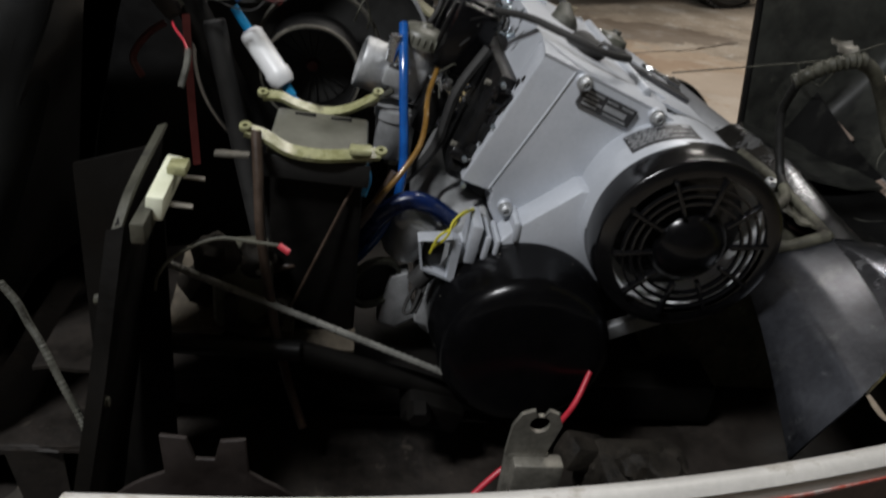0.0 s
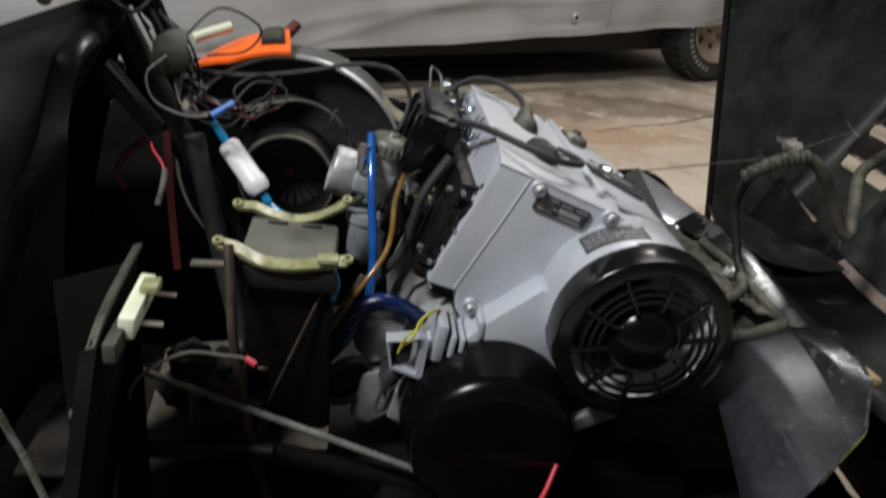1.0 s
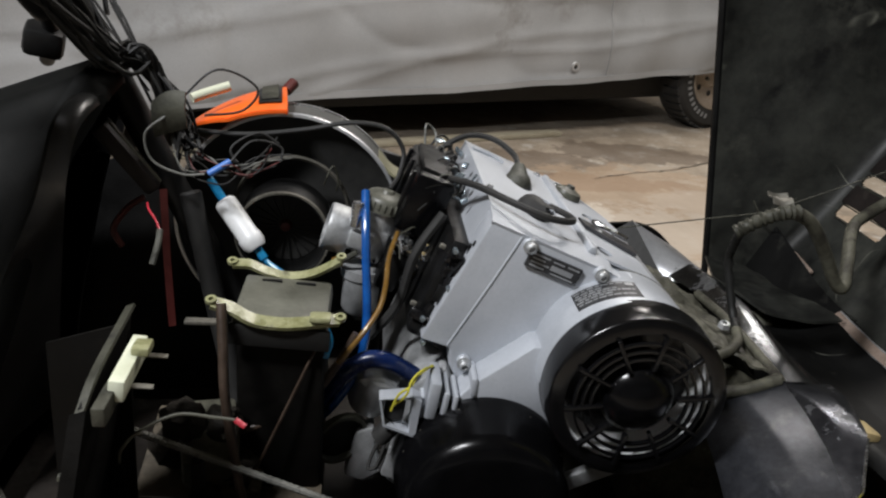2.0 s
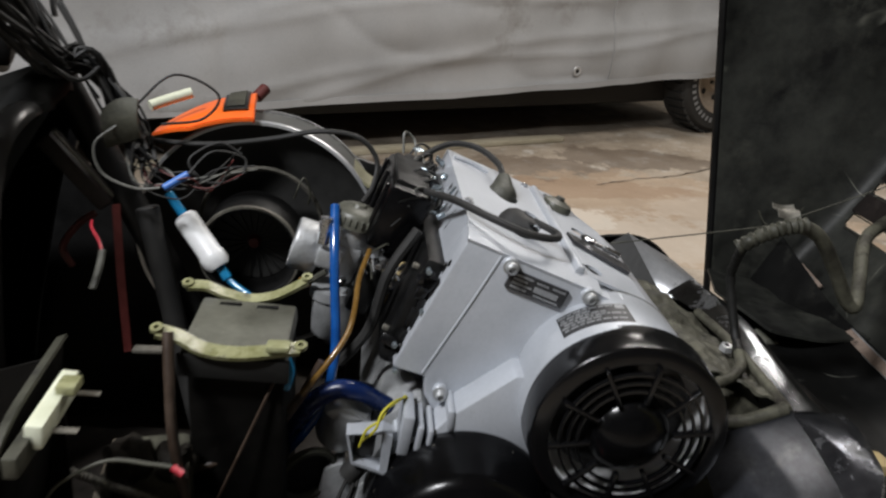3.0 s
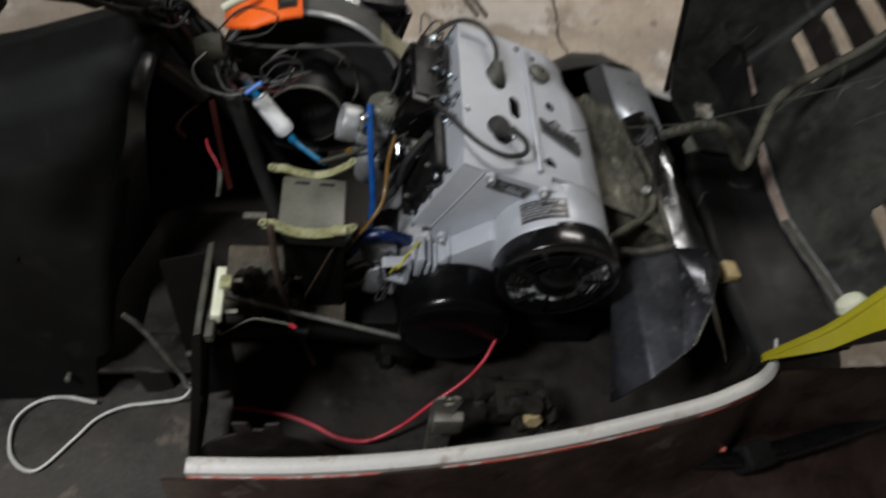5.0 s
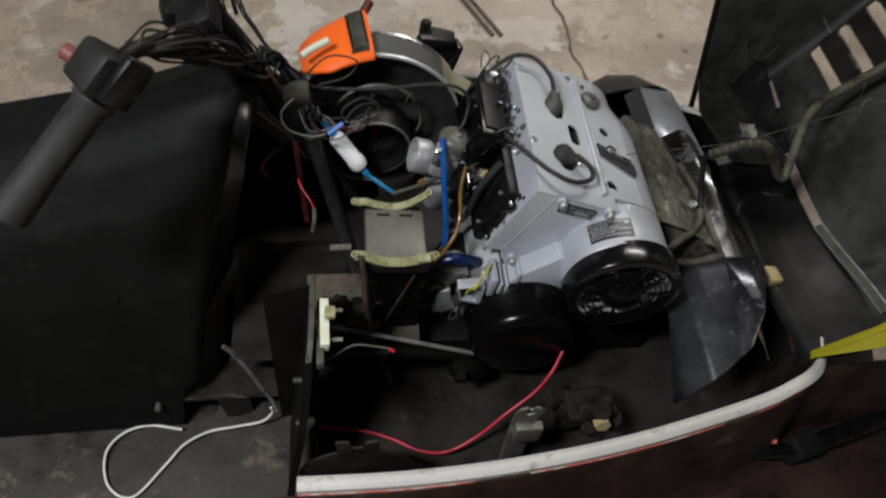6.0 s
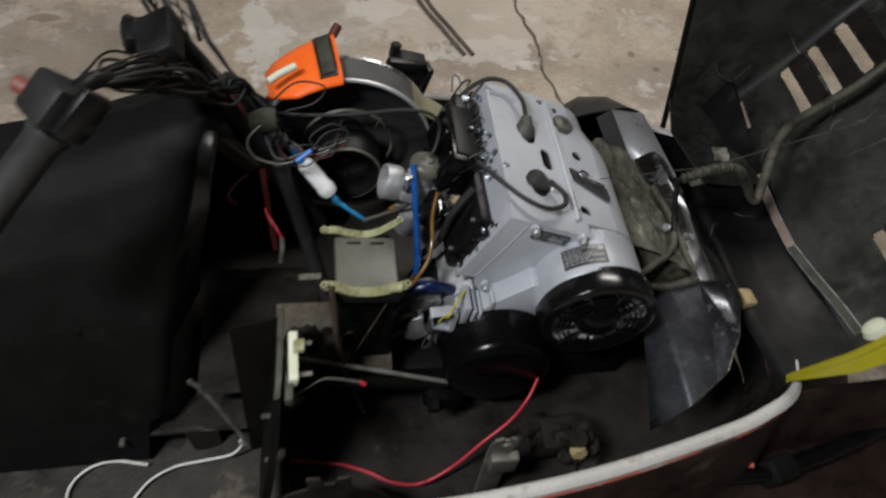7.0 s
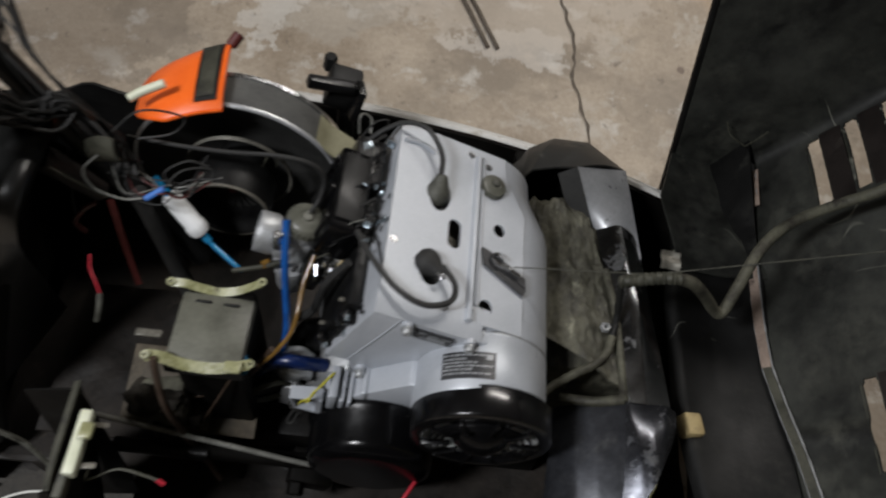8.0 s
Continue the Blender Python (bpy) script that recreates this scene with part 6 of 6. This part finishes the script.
part("bright_edge", tube([apron(0.2 + 0.05 * k, 1.0) + Vector((0, -0.002, 0.001)) for k in range(11)], 0.0016, 6, 2), M_CHROME, sh, "bare bright sheet edge")

# ---- console with the tank ----
con = thing("console", (-0.55, MID, 0.2), "smooth black fuel tank console in front of the seat", "console")


def con_top(x):
    return lerp([(-1.25, 0.60), (-0.62, 0.60), (-0.36, 0.665), (-0.15, 0.748)], x)


def con_at(u, v):
    """u: from the front edge to the rear; v: from the near foot over the top to the far foot."""
    near = [(0.598, 0.158), (0.628, 0.34), (0.665, 0.50), (0.716, 0.625), (0.768, 0.705), (0.806, 0.741), (0.850, 0.752), (0.90, 0.735), (0.945, 0.66), (0.97, 0.45), (0.98, 0.22)]
    k = v * (len(near) - 1)
    i = min(int(k), len(near) - 2)
    y = near[i][0] + (near[i + 1][0] - near[i][0]) * (k - i)
    z = near[i][1] + (near[i + 1][1] - near[i][1]) * (k - i)
    front = lerp([(0.158, -0.310), (0.20, -0.305), (0.45, -0.262), (0.62, -0.222), (0.70, -0.196), (0.76, -0.160)], z)
    x = front - 1.0 * u
    z = 0.2 + (z - 0.2) * (con_top(x) - 0.2) / 0.552 if z > 0.2 else z
    y = y - 0.03 * u * (1 if v < 0.5 else -1)
    return Vector((x, y, z))


part("shell", sheet(con_at, 30, 60, 0.004), M_CONSOLE, con, "smooth black plastic shell")
def roll_at(u, v, r=0.030):
    """The rolled front edge of the shell, from the near foot over the top to the far foot."""
    q = con_at(0.0, 0.06 + 0.88 * u)
    inward = Vector((0, 0.80 - q.y, 0.42 - q.z)).normalized()
    a = 0.5 * math.pi * v
    return q + Vector((1, 0, 0.25)).normalized() * r * math.sin(a) + inward * r * (1 - math.cos(a))


part("rolled_edge", sheet(roll_at, 60, 8, 0.003), M_CONSOLE, con, "rounded black front edge")
# satin flange round the opening: inner and outer points from the foot to the crown
FLANGE = [((-0.215, 0.800, 0.36), (-0.285, 0.640, 0.34)), ((-0.203, 0.782, 0.45), (-0.252, 0.668, 0.45)), ((-0.180, 0.753, 0.558), (-0.212, 0.703, 0.565)), ((-0.167, 0.737, 0.615), (-0.191, 0.725, 0.622)),
          ((-0.160, 0.731, 0.650), (-0.181, 0.731, 0.655)), ((-0.152, 0.746, 0.690), (-0.170, 0.745, 0.700)), ((-0.146, 0.785, 0.706), (-0.162, 0.785, 0.718)), ((-0.150, 0.84, 0.700), (-0.166, 0.85, 0.712))]
flange_in, flange_out = (smooth_path([q[k] for q in FLANGE], 4) for k in (0, 1))


def flange_at(u, v):
    k = u * (len(flange_in) - 1)
    i = min(int(k), len(flange_in) - 2)
    a, b = (Vector(row[i]).lerp(Vector(row[i + 1]), k - i) for row in (flange_out, flange_in))
    return a.lerp(b, v) + Vector((0.004, 0, 0.002)) * math.sin(math.pi * v)


part("inner_flange", sheet(flange_at, 60, 8, 0.003), M_SATIN, con, "satin inner flange round the opening")
part("recess", sheet(lambda u, v: flange_at(u, 0.0).lerp(roll_at(0.055 + 0.555 * u, 0.8), v) + Vector((-0.006 * math.sin(math.pi * v), 0, 0)), 60, 6, 0.003), M_CONSOLE, con)
# Black sheet added across the opening to stand for its dark inside.
part("opening_dark", sheet(lambda u, v: con_at(0.015, 0.03 + 0.47 * v).lerp(con_at(0.015, 0.97 - 0.47 * v), u), 20, 30, 0.003), M_GRIMESHADE, con)
part("corner_flap", sheet(lambda u, v: Vector((-0.205 + 0.045 * u, 0.90 + 0.03 * v - 0.01 * u, 0.62 + 0.035 * v + 0.008 * math.sin(3 * u))), 6, 6, 0.003), M_SHIELD, con, "dull grey folded flap")
part("foot_pin", rod((-0.34, 0.605, 0.225), (-0.34, 0.592, 0.228), 0.005, 8), M_TIN, con)


# ---- steering column, handlebar and wiring ----
st = thing("steering_column", (-0.05, 0.86, 0.42), "dirty grey-green steering column bracket behind the pulley", "steering column")
part("bracket", box((-0.135, 0.838, 0.642), (0.018, 0.030, 0.088), Euler((0.1, -0.62, 0.1)).to_matrix(), 0.004), M_REDDARK, st, "dark worn bracket")
part("bracket_lip", box((-0.121, 0.820, 0.652), (0.003, 0.003, 0.080), Euler((0.1, -0.62, 0.1)).to_matrix(), 0.001), M_BRK, st)
part("column_tube", rod((-0.20, 0.875, 0.82), (-0.02, 0.865, 0.44), 0.016, 20), M_BLACK, st)
part("column_tube_side", rod((-0.075, 0.855, 0.60), (-0.005, 0.80, 0.30), 0.012, 16), M_RUBBER, st)
part("loom_plate", sheet(lambda u, v: Vector((-0.108 + 0.036 * u, 0.848 - 0.007 * math.sin(3.1 * v) - 0.006 * u, 0.664 + 0.036 * v + 0.014 * u + 0.006 * math.sin(3.1 * u) * v)), 12, 8, 0.003), M_BRK, st, "grey-green plastic loom plate")

hb = thing("handlebar", (-0.25, MID, 0.76), "black handlebar with a rubber grip and a throttle block", "handlebar")
bar = smooth_path([(-0.379, 0.556, 0.778), (-0.273, 0.631, 0.881), (-0.240, 0.67, 0.905), (-0.213, 0.735, 0.854), (-0.194, 0.800, 0.791), (-0.235, 0.90, 0.80), (-0.25, 0.97, 0.745), (-0.29, 1.05, 0.70)], 4)
part("bar", tube(bar, 0.0095, 14, 1), M_BLACK, hb)
ga, gb = Vector((-0.379, 0.556, 0.778)), Vector((-0.276, 0.629, 0.878))
grip = part("grip", lathe([(0, 0), (0.020, 0.0), (0.0225, 0.003), (0.0215, 0.02), (0.0195, 0.07), (0.0195, 0.150), (0.023, 0.156), (0.023, 0.162), (0, 0.162)], ga, gb - ga, 24), M_RUBBER, hb, "black rubber grip")
gd = (gb - ga).normalized()
turn = gd.to_track_quat("X", "Z").to_matrix()
part("throttle_block", box(gb + gd * 0.024 + Vector((-0.006, 0.004, 0.006)), (0.050, 0.050, 0.050), turn, 0.008), M_BLACKDUST, hb, "black throttle housing")
part("throttle_lever", box(gb + gd * 0.022 + Vector((0.022, -0.016, 0.010)), (0.056, 0.014, 0.036), turn, 0.005), M_BLACKGLOSS, hb, "black thumb lever")
part("stop_button", rod(gb + gd * 0.024 + Vector((-0.030, 0.012, 0.018)), gb + gd * 0.024 + Vector((-0.042, 0.018, 0.023)), 0.009, 16), M_BUTTON, hb, "red-brown stop button")
part("far_block", box((-0.258, 0.965, 0.738), (0.044, 0.044, 0.034), Euler((0.2, 0.2, 0.3)).to_matrix(), 0.008), M_BLACK, hb, "black switch block")
part("clamp", box((-0.205, 0.855, 0.815), (0.05, 0.07, 0.035), Euler((0.2, -0.5, 0)).to_matrix(), 0.006), M_BLACK, hb)

# thick bundle of wires from the handlebar to the loom plate
loom = thing("wiring_loom", (-0.16, 0.85, 0.70), "tangled bundle of dusty black wires along the steering column", "wires")
rnd = random.Random(5)
for k in range(24):
    j = lambda s: Vector((rnd.uniform(-s, s), rnd.uniform(-s, s), rnd.uniform(-s, s)))  # noqa: E731
    pts = [Vector((-0.238, 0.675, 0.905)) + j(0.008), Vector((-0.211, 0.735, 0.866)) + j(0.021), Vector((-0.179, 0.795, 0.808)) + j(0.020), Vector((-0.144, 0.835, 0.747)) + j(0.014),
           Vector((-0.118, 0.855, 0.745)) + j(0.013), Vector((-0.088, 0.858, 0.690)) + j(0.012), Vector((-0.070, 0.848, 0.650)) + j(0.016)]
    part("wire", tube(pts, rnd.uniform(0.0013, 0.0026), 6, 6), (M_RUBBER, M_BLACK, M_BLACK, M_RUBBER)[k % 4], loom)
for k in range(9):
    j = lambda s: Vector((rnd.uniform(-s, s), rnd.uniform(-s, s), rnd.uniform(-s, s)))  # noqa: E731
    pts = [Vector((-0.262, 0.99, 0.80)) + j(0.02), Vector((-0.235, 0.95, 0.85)) + j(0.022), Vector((-0.190, 0.905, 0.835)) + j(0.022), Vector((-0.150, 0.87, 0.775)) + j(0.018), Vector((-0.105, 0.865, 0.705)) + j(0.015)]
    part("wire", tube(pts, rnd.uniform(0.0012, 0.0022), 6, 6), (M_RUBBER, M_BLACK, M_RUBBER)[k % 3], loom)
for a, b in (((-0.30, 0.93, 0.95), (-0.20, 0.90, 0.80)), ((-0.275, 0.945, 0.97), (-0.19, 0.905, 0.80)), ((-0.225, 0.96, 0.96), (-0.165, 0.90, 0.78)), ((-0.285, 0.90, 0.97), (-0.21, 0.885, 0.81))):
    m = (Vector(a) + Vector(b)) / 2 + Vector((0.012, 0.0, -0.012))
    part("cable", tube([a, m, b], 0.0030, 8, 6), M_RUBBER, loom, "black control cable")
for k in range(8):
    j = lambda s: Vector((rnd.uniform(-s, s), rnd.uniform(-s, s), rnd.uniform(-s, s)))  # noqa: E731
    pts = [Vector((-0.085, 0.85, 0.655)) + j(0.012), Vector((-0.065, 0.838, 0.632)) + j(0.014), Vector((-0.035, 0.832, 0.630)) + j(0.014), Vector((-0.008, 0.84, 0.640)) + j(0.014), Vector((0.010 + 0.004 * k, 0.862, 0.652)) + j(0.014)]
    part("thin_wire", tube(pts, 0.0009, 6, 6), (M_WIREGREY, M_RUBBER, M_MAROONWIRE, M_RUBBER)[k % 4], loom)
part("blue_connector", rod((-0.048, 0.822, 0.632), (-0.026, 0.831, 0.645), 0.0040, 10), M_BLUECON, loom, "blue crimp connector")
part("loop_wire", tube([(-0.092, 0.838, 0.690), (-0.112, 0.825, 0.672), (-0.105, 0.820, 0.645), (-0.075, 0.818, 0.632), (-0.052, 0.822, 0.632)], 0.0014, 6, 7), M_WIREGREY, loom)
part("loop_wire", tube([(-0.085, 0.86, 0.70), (-0.045, 0.87, 0.735), (-0.005, 0.885, 0.715), (-0.02, 0.88, 0.690), (-0.06, 0.87, 0.684)], 0.0014, 6, 7), M_RUBBER, loom)
part("cream_plug", tube([(-0.085, 0.925, 0.690), (-0.07, 0.935, 0.695), (-0.045, 0.945, 0.703)], 0.0058, 10, 3), M_CREAM, loom, "cream wire connector sleeve")
part("wound_loop", tube([(-0.03, 0.83, 0.640), (-0.005, 0.845, 0.665), (0.025, 0.86, 0.655), (0.018, 0.85, 0.637), (-0.01, 0.84, 0.635), (-0.028, 0.845, 0.655), (0.0, 0.855, 0.672), (0.022, 0.86, 0.660)], 0.0015, 6, 7), M_RUBBER, loom)

rr = thing("red_lead", (-0.08, 0.80, 0.50), "thin red wire ending in a grey sleeve, hanging free", "wire")
part("wire", tube([(-0.090, 0.740, 0.626), (-0.084, 0.722, 0.626), (-0.074, 0.707, 0.621), (-0.068, 0.697, 0.614)], 0.0010, 6, 5), M_RED, rr)
part("sleeve", tube([(-0.068, 0.697, 0.616), (-0.068, 0.686, 0.605), (-0.071, 0.675, 0.590)], 0.0030, 8, 4), M_TAPE, rr, "grey sleeve")
mb = thing("hanging_strap", (-0.09, 0.82, 0.45), "dark red cloth strap and leads hanging in the bay", "strap")
part("strap", band([(-0.098, 0.83, 0.61), (-0.094, 0.815, 0.54), (-0.088, 0.80, 0.46)], (0.007, 0.003, 0), 0.003), M_MAROONWIRE, mb)
part("looped_lead", tube([(-0.118, 0.83, 0.600), (-0.135, 0.825, 0.588), (-0.150, 0.82, 0.565), (-0.142, 0.82, 0.545)], 0.0035, 8, 5), M_MAROONWIRE, mb)

# ---- fuel filter and hoses ----
ff = thing("fuel_filter", (-0.02, 0.85, 0.52), "white plastic inline fuel filter on light blue hoses", "filter")
fa, fb = Vector((-0.040, 0.862, 0.590)), Vector((0.000, 0.841, 0.541))
fd = fb - fa
part("body", lathe([(0, 0.0), (0.009, 0.0), (0.0122, 0.003), (0.0127, 0.006), (0.0127, fd.length - 0.018), (0.0140, fd.length - 0.016), (0.0140, fd.length - 0.006), (0.011, fd.length), (0, fd.length)], fa, fd, 28), M_FILTER, ff)
part("hose", tube([fa - fd * 0.42, fa - fd * 0.2, fa], 0.0052, 10, 3), M_CYAN, ff, "light blue hose")
part("hose", tube([fb, fb + fd * 0.25, fb + fd * 0.6 + Vector((0.012, -0.008, 0.006)), Vector((0.058, 0.808, 0.510))], 0.0034, 10, 5), M_CYAN, ff, "light blue hose")
part("hose_collar", tube([fb, fb + fd * 0.22], 0.0054, 10, 3), M_CYAN, ff)

h1 = thing("blue_fuel_hose", (0.12, 0.76, 0.45), "glossy blue fuel hose running down past the carburettor", "hose")
part("hose", tube([(0.120, 0.822, 0.623), (0.122, 0.790, 0.590), (0.124, 0.770, 0.559), (0.127, 0.750, 0.522), (0.127, 0.735, 0.492), (0.119, 0.720, 0.456), (0.100, 0.710, 0.426), (0.080, 0.710, 0.400)], 0.0048, 12, 6), M_BLUE, h1)
h2 = thing("thick_blue_hose", (0.13, 0.70, 0.45), "thick dark blue hose arched over the crankcase", "hose")
part("hose", tube([(0.055, 0.720, 0.384), (0.080, 0.710, 0.420), (0.103, 0.700, 0.460), (0.127, 0.700, 0.482), (0.151, 0.700, 0.482), (0.180, 0.710, 0.460)], 0.0095, 12, 6), M_NAVY, h2)
h3 = thing("amber_hose", (0.14, 0.76, 0.45), "amber translucent fuel hose", "hose")
part("hose", tube([(0.157, 0.800, 0.585), (0.148, 0.770, 0.567), (0.145, 0.735, 0.550), (0.139, 0.715, 0.533), (0.123, 0.698, 0.513), (0.101, 0.688, 0.485), (0.080, 0.684, 0.453)], 0.0030, 10, 6), M_AMBER, h3)
part("sleeve", tube([(0.101, 0.688, 0.485), (0.075, 0.680, 0.452), (0.042, 0.670, 0.430), (-0.001, 0.660, 0.419), (-0.048, 0.650, 0.418)], 0.0042, 10, 6), M_BROWNHOSE, h3, "brown rubber hose")
h4 = thing("brown_hose", (0.0, 0.645, 0.30), "brown rubber hose hanging from the strap end into the bay", "hose")
part("hose", tube([(-0.005, 0.648, 0.567), (-0.001, 0.630, 0.530), (0.002, 0.620, 0.483), (0.011, 0.615, 0.417), (0.017, 0.615, 0.373), (0.029, 0.610, 0.323), (0.044, 0.600, 0.278)], 0.0046, 10, 6), M_BROWNHOSE, h4)
h5 = thing("brown_hose", (0.0, 0.68, 0.42), "dull brown hose leading to the muddy block", "hose")
part("hose", tube([(-0.056, 0.660, 0.421), (-0.020, 0.660, 0.427), (0.027, 0.670, 0.421), (0.069, 0.680, 0.443), (0.094, 0.690, 0.471), (0.118, 0.700, 0.513)], 0.0045, 10, 6), M_BROWNHOSE, h5)
h6 = thing("thin_lead", (-0.02, 0.62, 0.44), "thin grey lead with a red crimp end", "wire")
part("wire", tube([(-0.070, 0.545, 0.470), (-0.060, 0.522, 0.500), (-0.045, 0.518, 0.520), (-0.018, 0.528, 0.530), (0.012, 0.524, 0.531), (0.028, 0.520, 0.532)], 0.0014, 6, 6), M_BRK, h6)
part("crimp", rod((0.028, 0.520, 0.532), (0.036, 0.517, 0.528), 0.0024, 8), M_RED, h6, "red crimp terminal")
h7 = thing("fuel_pipe_stub", (0.07, 0.79, 0.52), "short dusty pipe to the carburettor bowl", "pipe")
part("pipe", tube([(0.048, 0.800, 0.524), (0.071, 0.800, 0.534), (0.094, 0.800, 0.546), (0.114, 0.800, 0.559)], 0.0036, 8, 5), M_BRK, h7)
h8 = thing("black_hose", (0.18, 0.95, 0.55), "black hose curving over the pulley to the carburettor cap", "hose")
part("hose", tube([(-0.083, 0.890, 0.662), (-0.018, 0.885, 0.662), (0.048, 0.875, 0.674), (0.100, 0.868, 0.687), (0.140, 0.867, 0.683), (0.160, 0.867, 0.660), (0.157, 0.852, 0.636), (0.147, 0.838, 0.622)], 0.0027, 8, 6), M_RUBBER, h8)
h10 = thing("blue_wire_stub", (0.09, 0.68, 0.50), "short bright blue hose end below the strap", "hose")
part("hose", tube([(0.085, 0.680, 0.532), (0.091, 0.675, 0.517), (0.087, 0.670, 0.502)], 0.0048, 8, 5), M_CYAN, h10)
tie = thing("thin_link", (0.06, 0.66, 0.42), "thin dark link rod crossing the bay", "rod")
part("rod", rod((0.079, 0.660, 0.515), (0.025, 0.640, 0.388), 0.0015, 8), M_BROWNHOSE, tie)
sl = thing("stator_leads", (0.15, 0.67, 0.37), "looped black leads under the connector frame", "wire")
for k in range(3):
    part("lead", tube([(0.148, 0.665, 0.416), (0.139, 0.660, 0.395), (0.136, 0.655, 0.383), (0.144, 0.655, 0.386), (0.151, 0.660, 0.406)], 0.0018, 6, 6) if k == 0 else tube([Vector((0.151, 0.668, 0.417)) + Vector((0.003 * k, 0, 0)), Vector((0.144, 0.660, 0.395)) + Vector((0.004 * k, 0, 0)), Vector((0.139, 0.655, 0.381)) + Vector((0.004 * k, 0, 0.001))], 0.0018, 6, 5), M_RUBBER, sl)
part("boot", tube([(0.146, 0.672, 0.408), (0.153, 0.672, 0.418), (0.161, 0.674, 0.427)], 0.0105, 10, 4), M_RUBBER, sl)
ck = thing("pulse_cover", (0.12, 0.68, 0.37), "round greenish cover behind the connector frame", "cover")
part("ring", lathe([(0.026, 0.0), (0.030, 0.0), (0.032, 0.006), (0.028, 0.010), (0.024, 0.006), (0.026, 0.0)], (0.108, 0.690, 0.390), (-0.5, 1, 0.1), 28), M_BRK, ck)
part("face", lathe([(0, 0.006), (0.026, 0.008)], (0.108, 0.690, 0.390), (-0.5, 1, 0.1), 28), M_BLACKDUST, ck)

# braided cable rods and loose wires
rod_ = thing("shift_cable", (0.08, 0.615, 0.33), "grey braided control cable running to the starter", "cable")
part("sheath", tube([(-0.098, 0.612, 0.462), (-0.041, 0.612, 0.437), (0.074, 0.612, 0.388), (0.194, 0.612, 0.336)], 0.0035, 8, 50, None, 0.13), M_WIREGREY, rod_)
lc = thing("braided_cable", (-0.17, 0.55, 0.25), "grey braided cable hanging beside the console", "cable")
part("sheath", tube([(-0.205, 0.584, 0.442), (-0.195, 0.585, 0.422), (-0.190, 0.587, 0.400), (-0.180, 0.583, 0.379), (-0.165, 0.574, 0.344), (-0.150, 0.566, 0.308), (-0.140, 0.551, 0.292)], 0.0033, 8, 22, None, 0.13), M_TAPE, lc)
rw = thing("red_power_lead", (0.2, 0.52, 0.24), "bright red battery lead lying in the hull", "wire")
part("wire", tube([(0.318, 0.60, 0.362), (0.300, 0.575, 0.340), (0.270, 0.548, 0.325), (0.225, 0.525, 0.300), (0.180, 0.505, 0.262), (0.130, 0.490, 0.240), (0.085, 0.495, 0.238), (0.045, 0.515, 0.240), (0.0, 0.530, 0.243), (-0.075, 0.540, 0.247)], 0.0029, 10, 7), M_RED, rw)
ww = thing("white_wire", (-0.25, 0.55, 0.2), "loose white wire lying in loops on the footboard", "wire")
part("wire", tube([(-0.312, 0.587, 0.160), (-0.369, 0.597, 0.160), (-0.411, 0.583, 0.160), (-0.432, 0.548, 0.160), (-0.419, 0.494, 0.160), (-0.378, 0.473, 0.160), (-0.333, 0.524, 0.160), (-0.306, 0.559, 0.160), (-0.268, 0.580, 0.160), (-0.223, 0.586, 0.163), (-0.177, 0.588, 0.175), (-0.157, 0.592, 0.200), (-0.158, 0.593, 0.217)], 0.0022, 10, 7), M_WIREWHITE, ww)

# taped harness from the bay up to the hood, with its wire to the far side
hn = thing("hood_harness", (0.60, 0.88, 0.45), "wiring harness wrapped in dusty tape between engine bay and hood", "harness")
part("down_run", tube([(0.544, 0.800, 0.606), (0.550, 0.818, 0.585), (0.556, 0.832, 0.555), (0.565, 0.812, 0.500), (0.560, 0.785, 0.490)], 0.0050, 10, 7, None, 0.14), M_BLACKDUST, hn, "blackened tape-wrapped run")
part("muddy_run", tube([(0.560, 0.785, 0.490), (0.553, 0.763, 0.487), (0.535, 0.742, 0.486), (0.511, 0.728, 0.484), (0.480, 0.708, 0.478), (0.462, 0.690, 0.470)], 0.0060, 10, 7, None, 0.10), M_RUSTDUST, hn, "muddy olive hose end")
part("knot", tube([(0.538, 0.800, 0.606), (0.560, 0.797, 0.622), (0.582, 0.796, 0.632), (0.604, 0.796, 0.636)], 0.0078, 12, 9, None, 0.16), M_BRK, hn, "taped joint")
part("clip", sheet(lambda u, v: Vector((0.578 + 0.024 * u, 0.806 + 0.020 * v + 0.002 * math.sin(4 * u), 0.640 + 0.010 * v - 0.003 * math.sin(3 * u) + 0.003 * math.sin(6 * v))), 8, 8, 0.0014), M_TIN, hn, "bent tin clip")
part("hood_run", tube([(0.598, 0.796, 0.636), (0.625, 0.800, 0.622), (0.655, 0.806, 0.585), (0.682, 0.812, 0.546), (0.697, 0.815, 0.538), (0.712, 0.842, 0.560), (0.741, 0.893, 0.586), (0.785, 0.935, 0.592), (0.835, 0.955, 0.615), (0.885, 0.955, 0.668), (0.94, 0.965, 0.745), (0.99, 0.975, 0.83)], 0.0078, 10, 6), M_RUSTDUST, hn, "dusty olive hose along the hood")
part("thin_cord", rod((0.405, 0.806, 0.602), (0.570, 0.800, 0.632), 0.0008, 6), M_BRK, hn, "thin taut cord")
part("thin_cord_end", rod((0.570, 0.800, 0.632), (1.02, 0.80, 0.83), 0.0008, 6), M_BRK, hn)
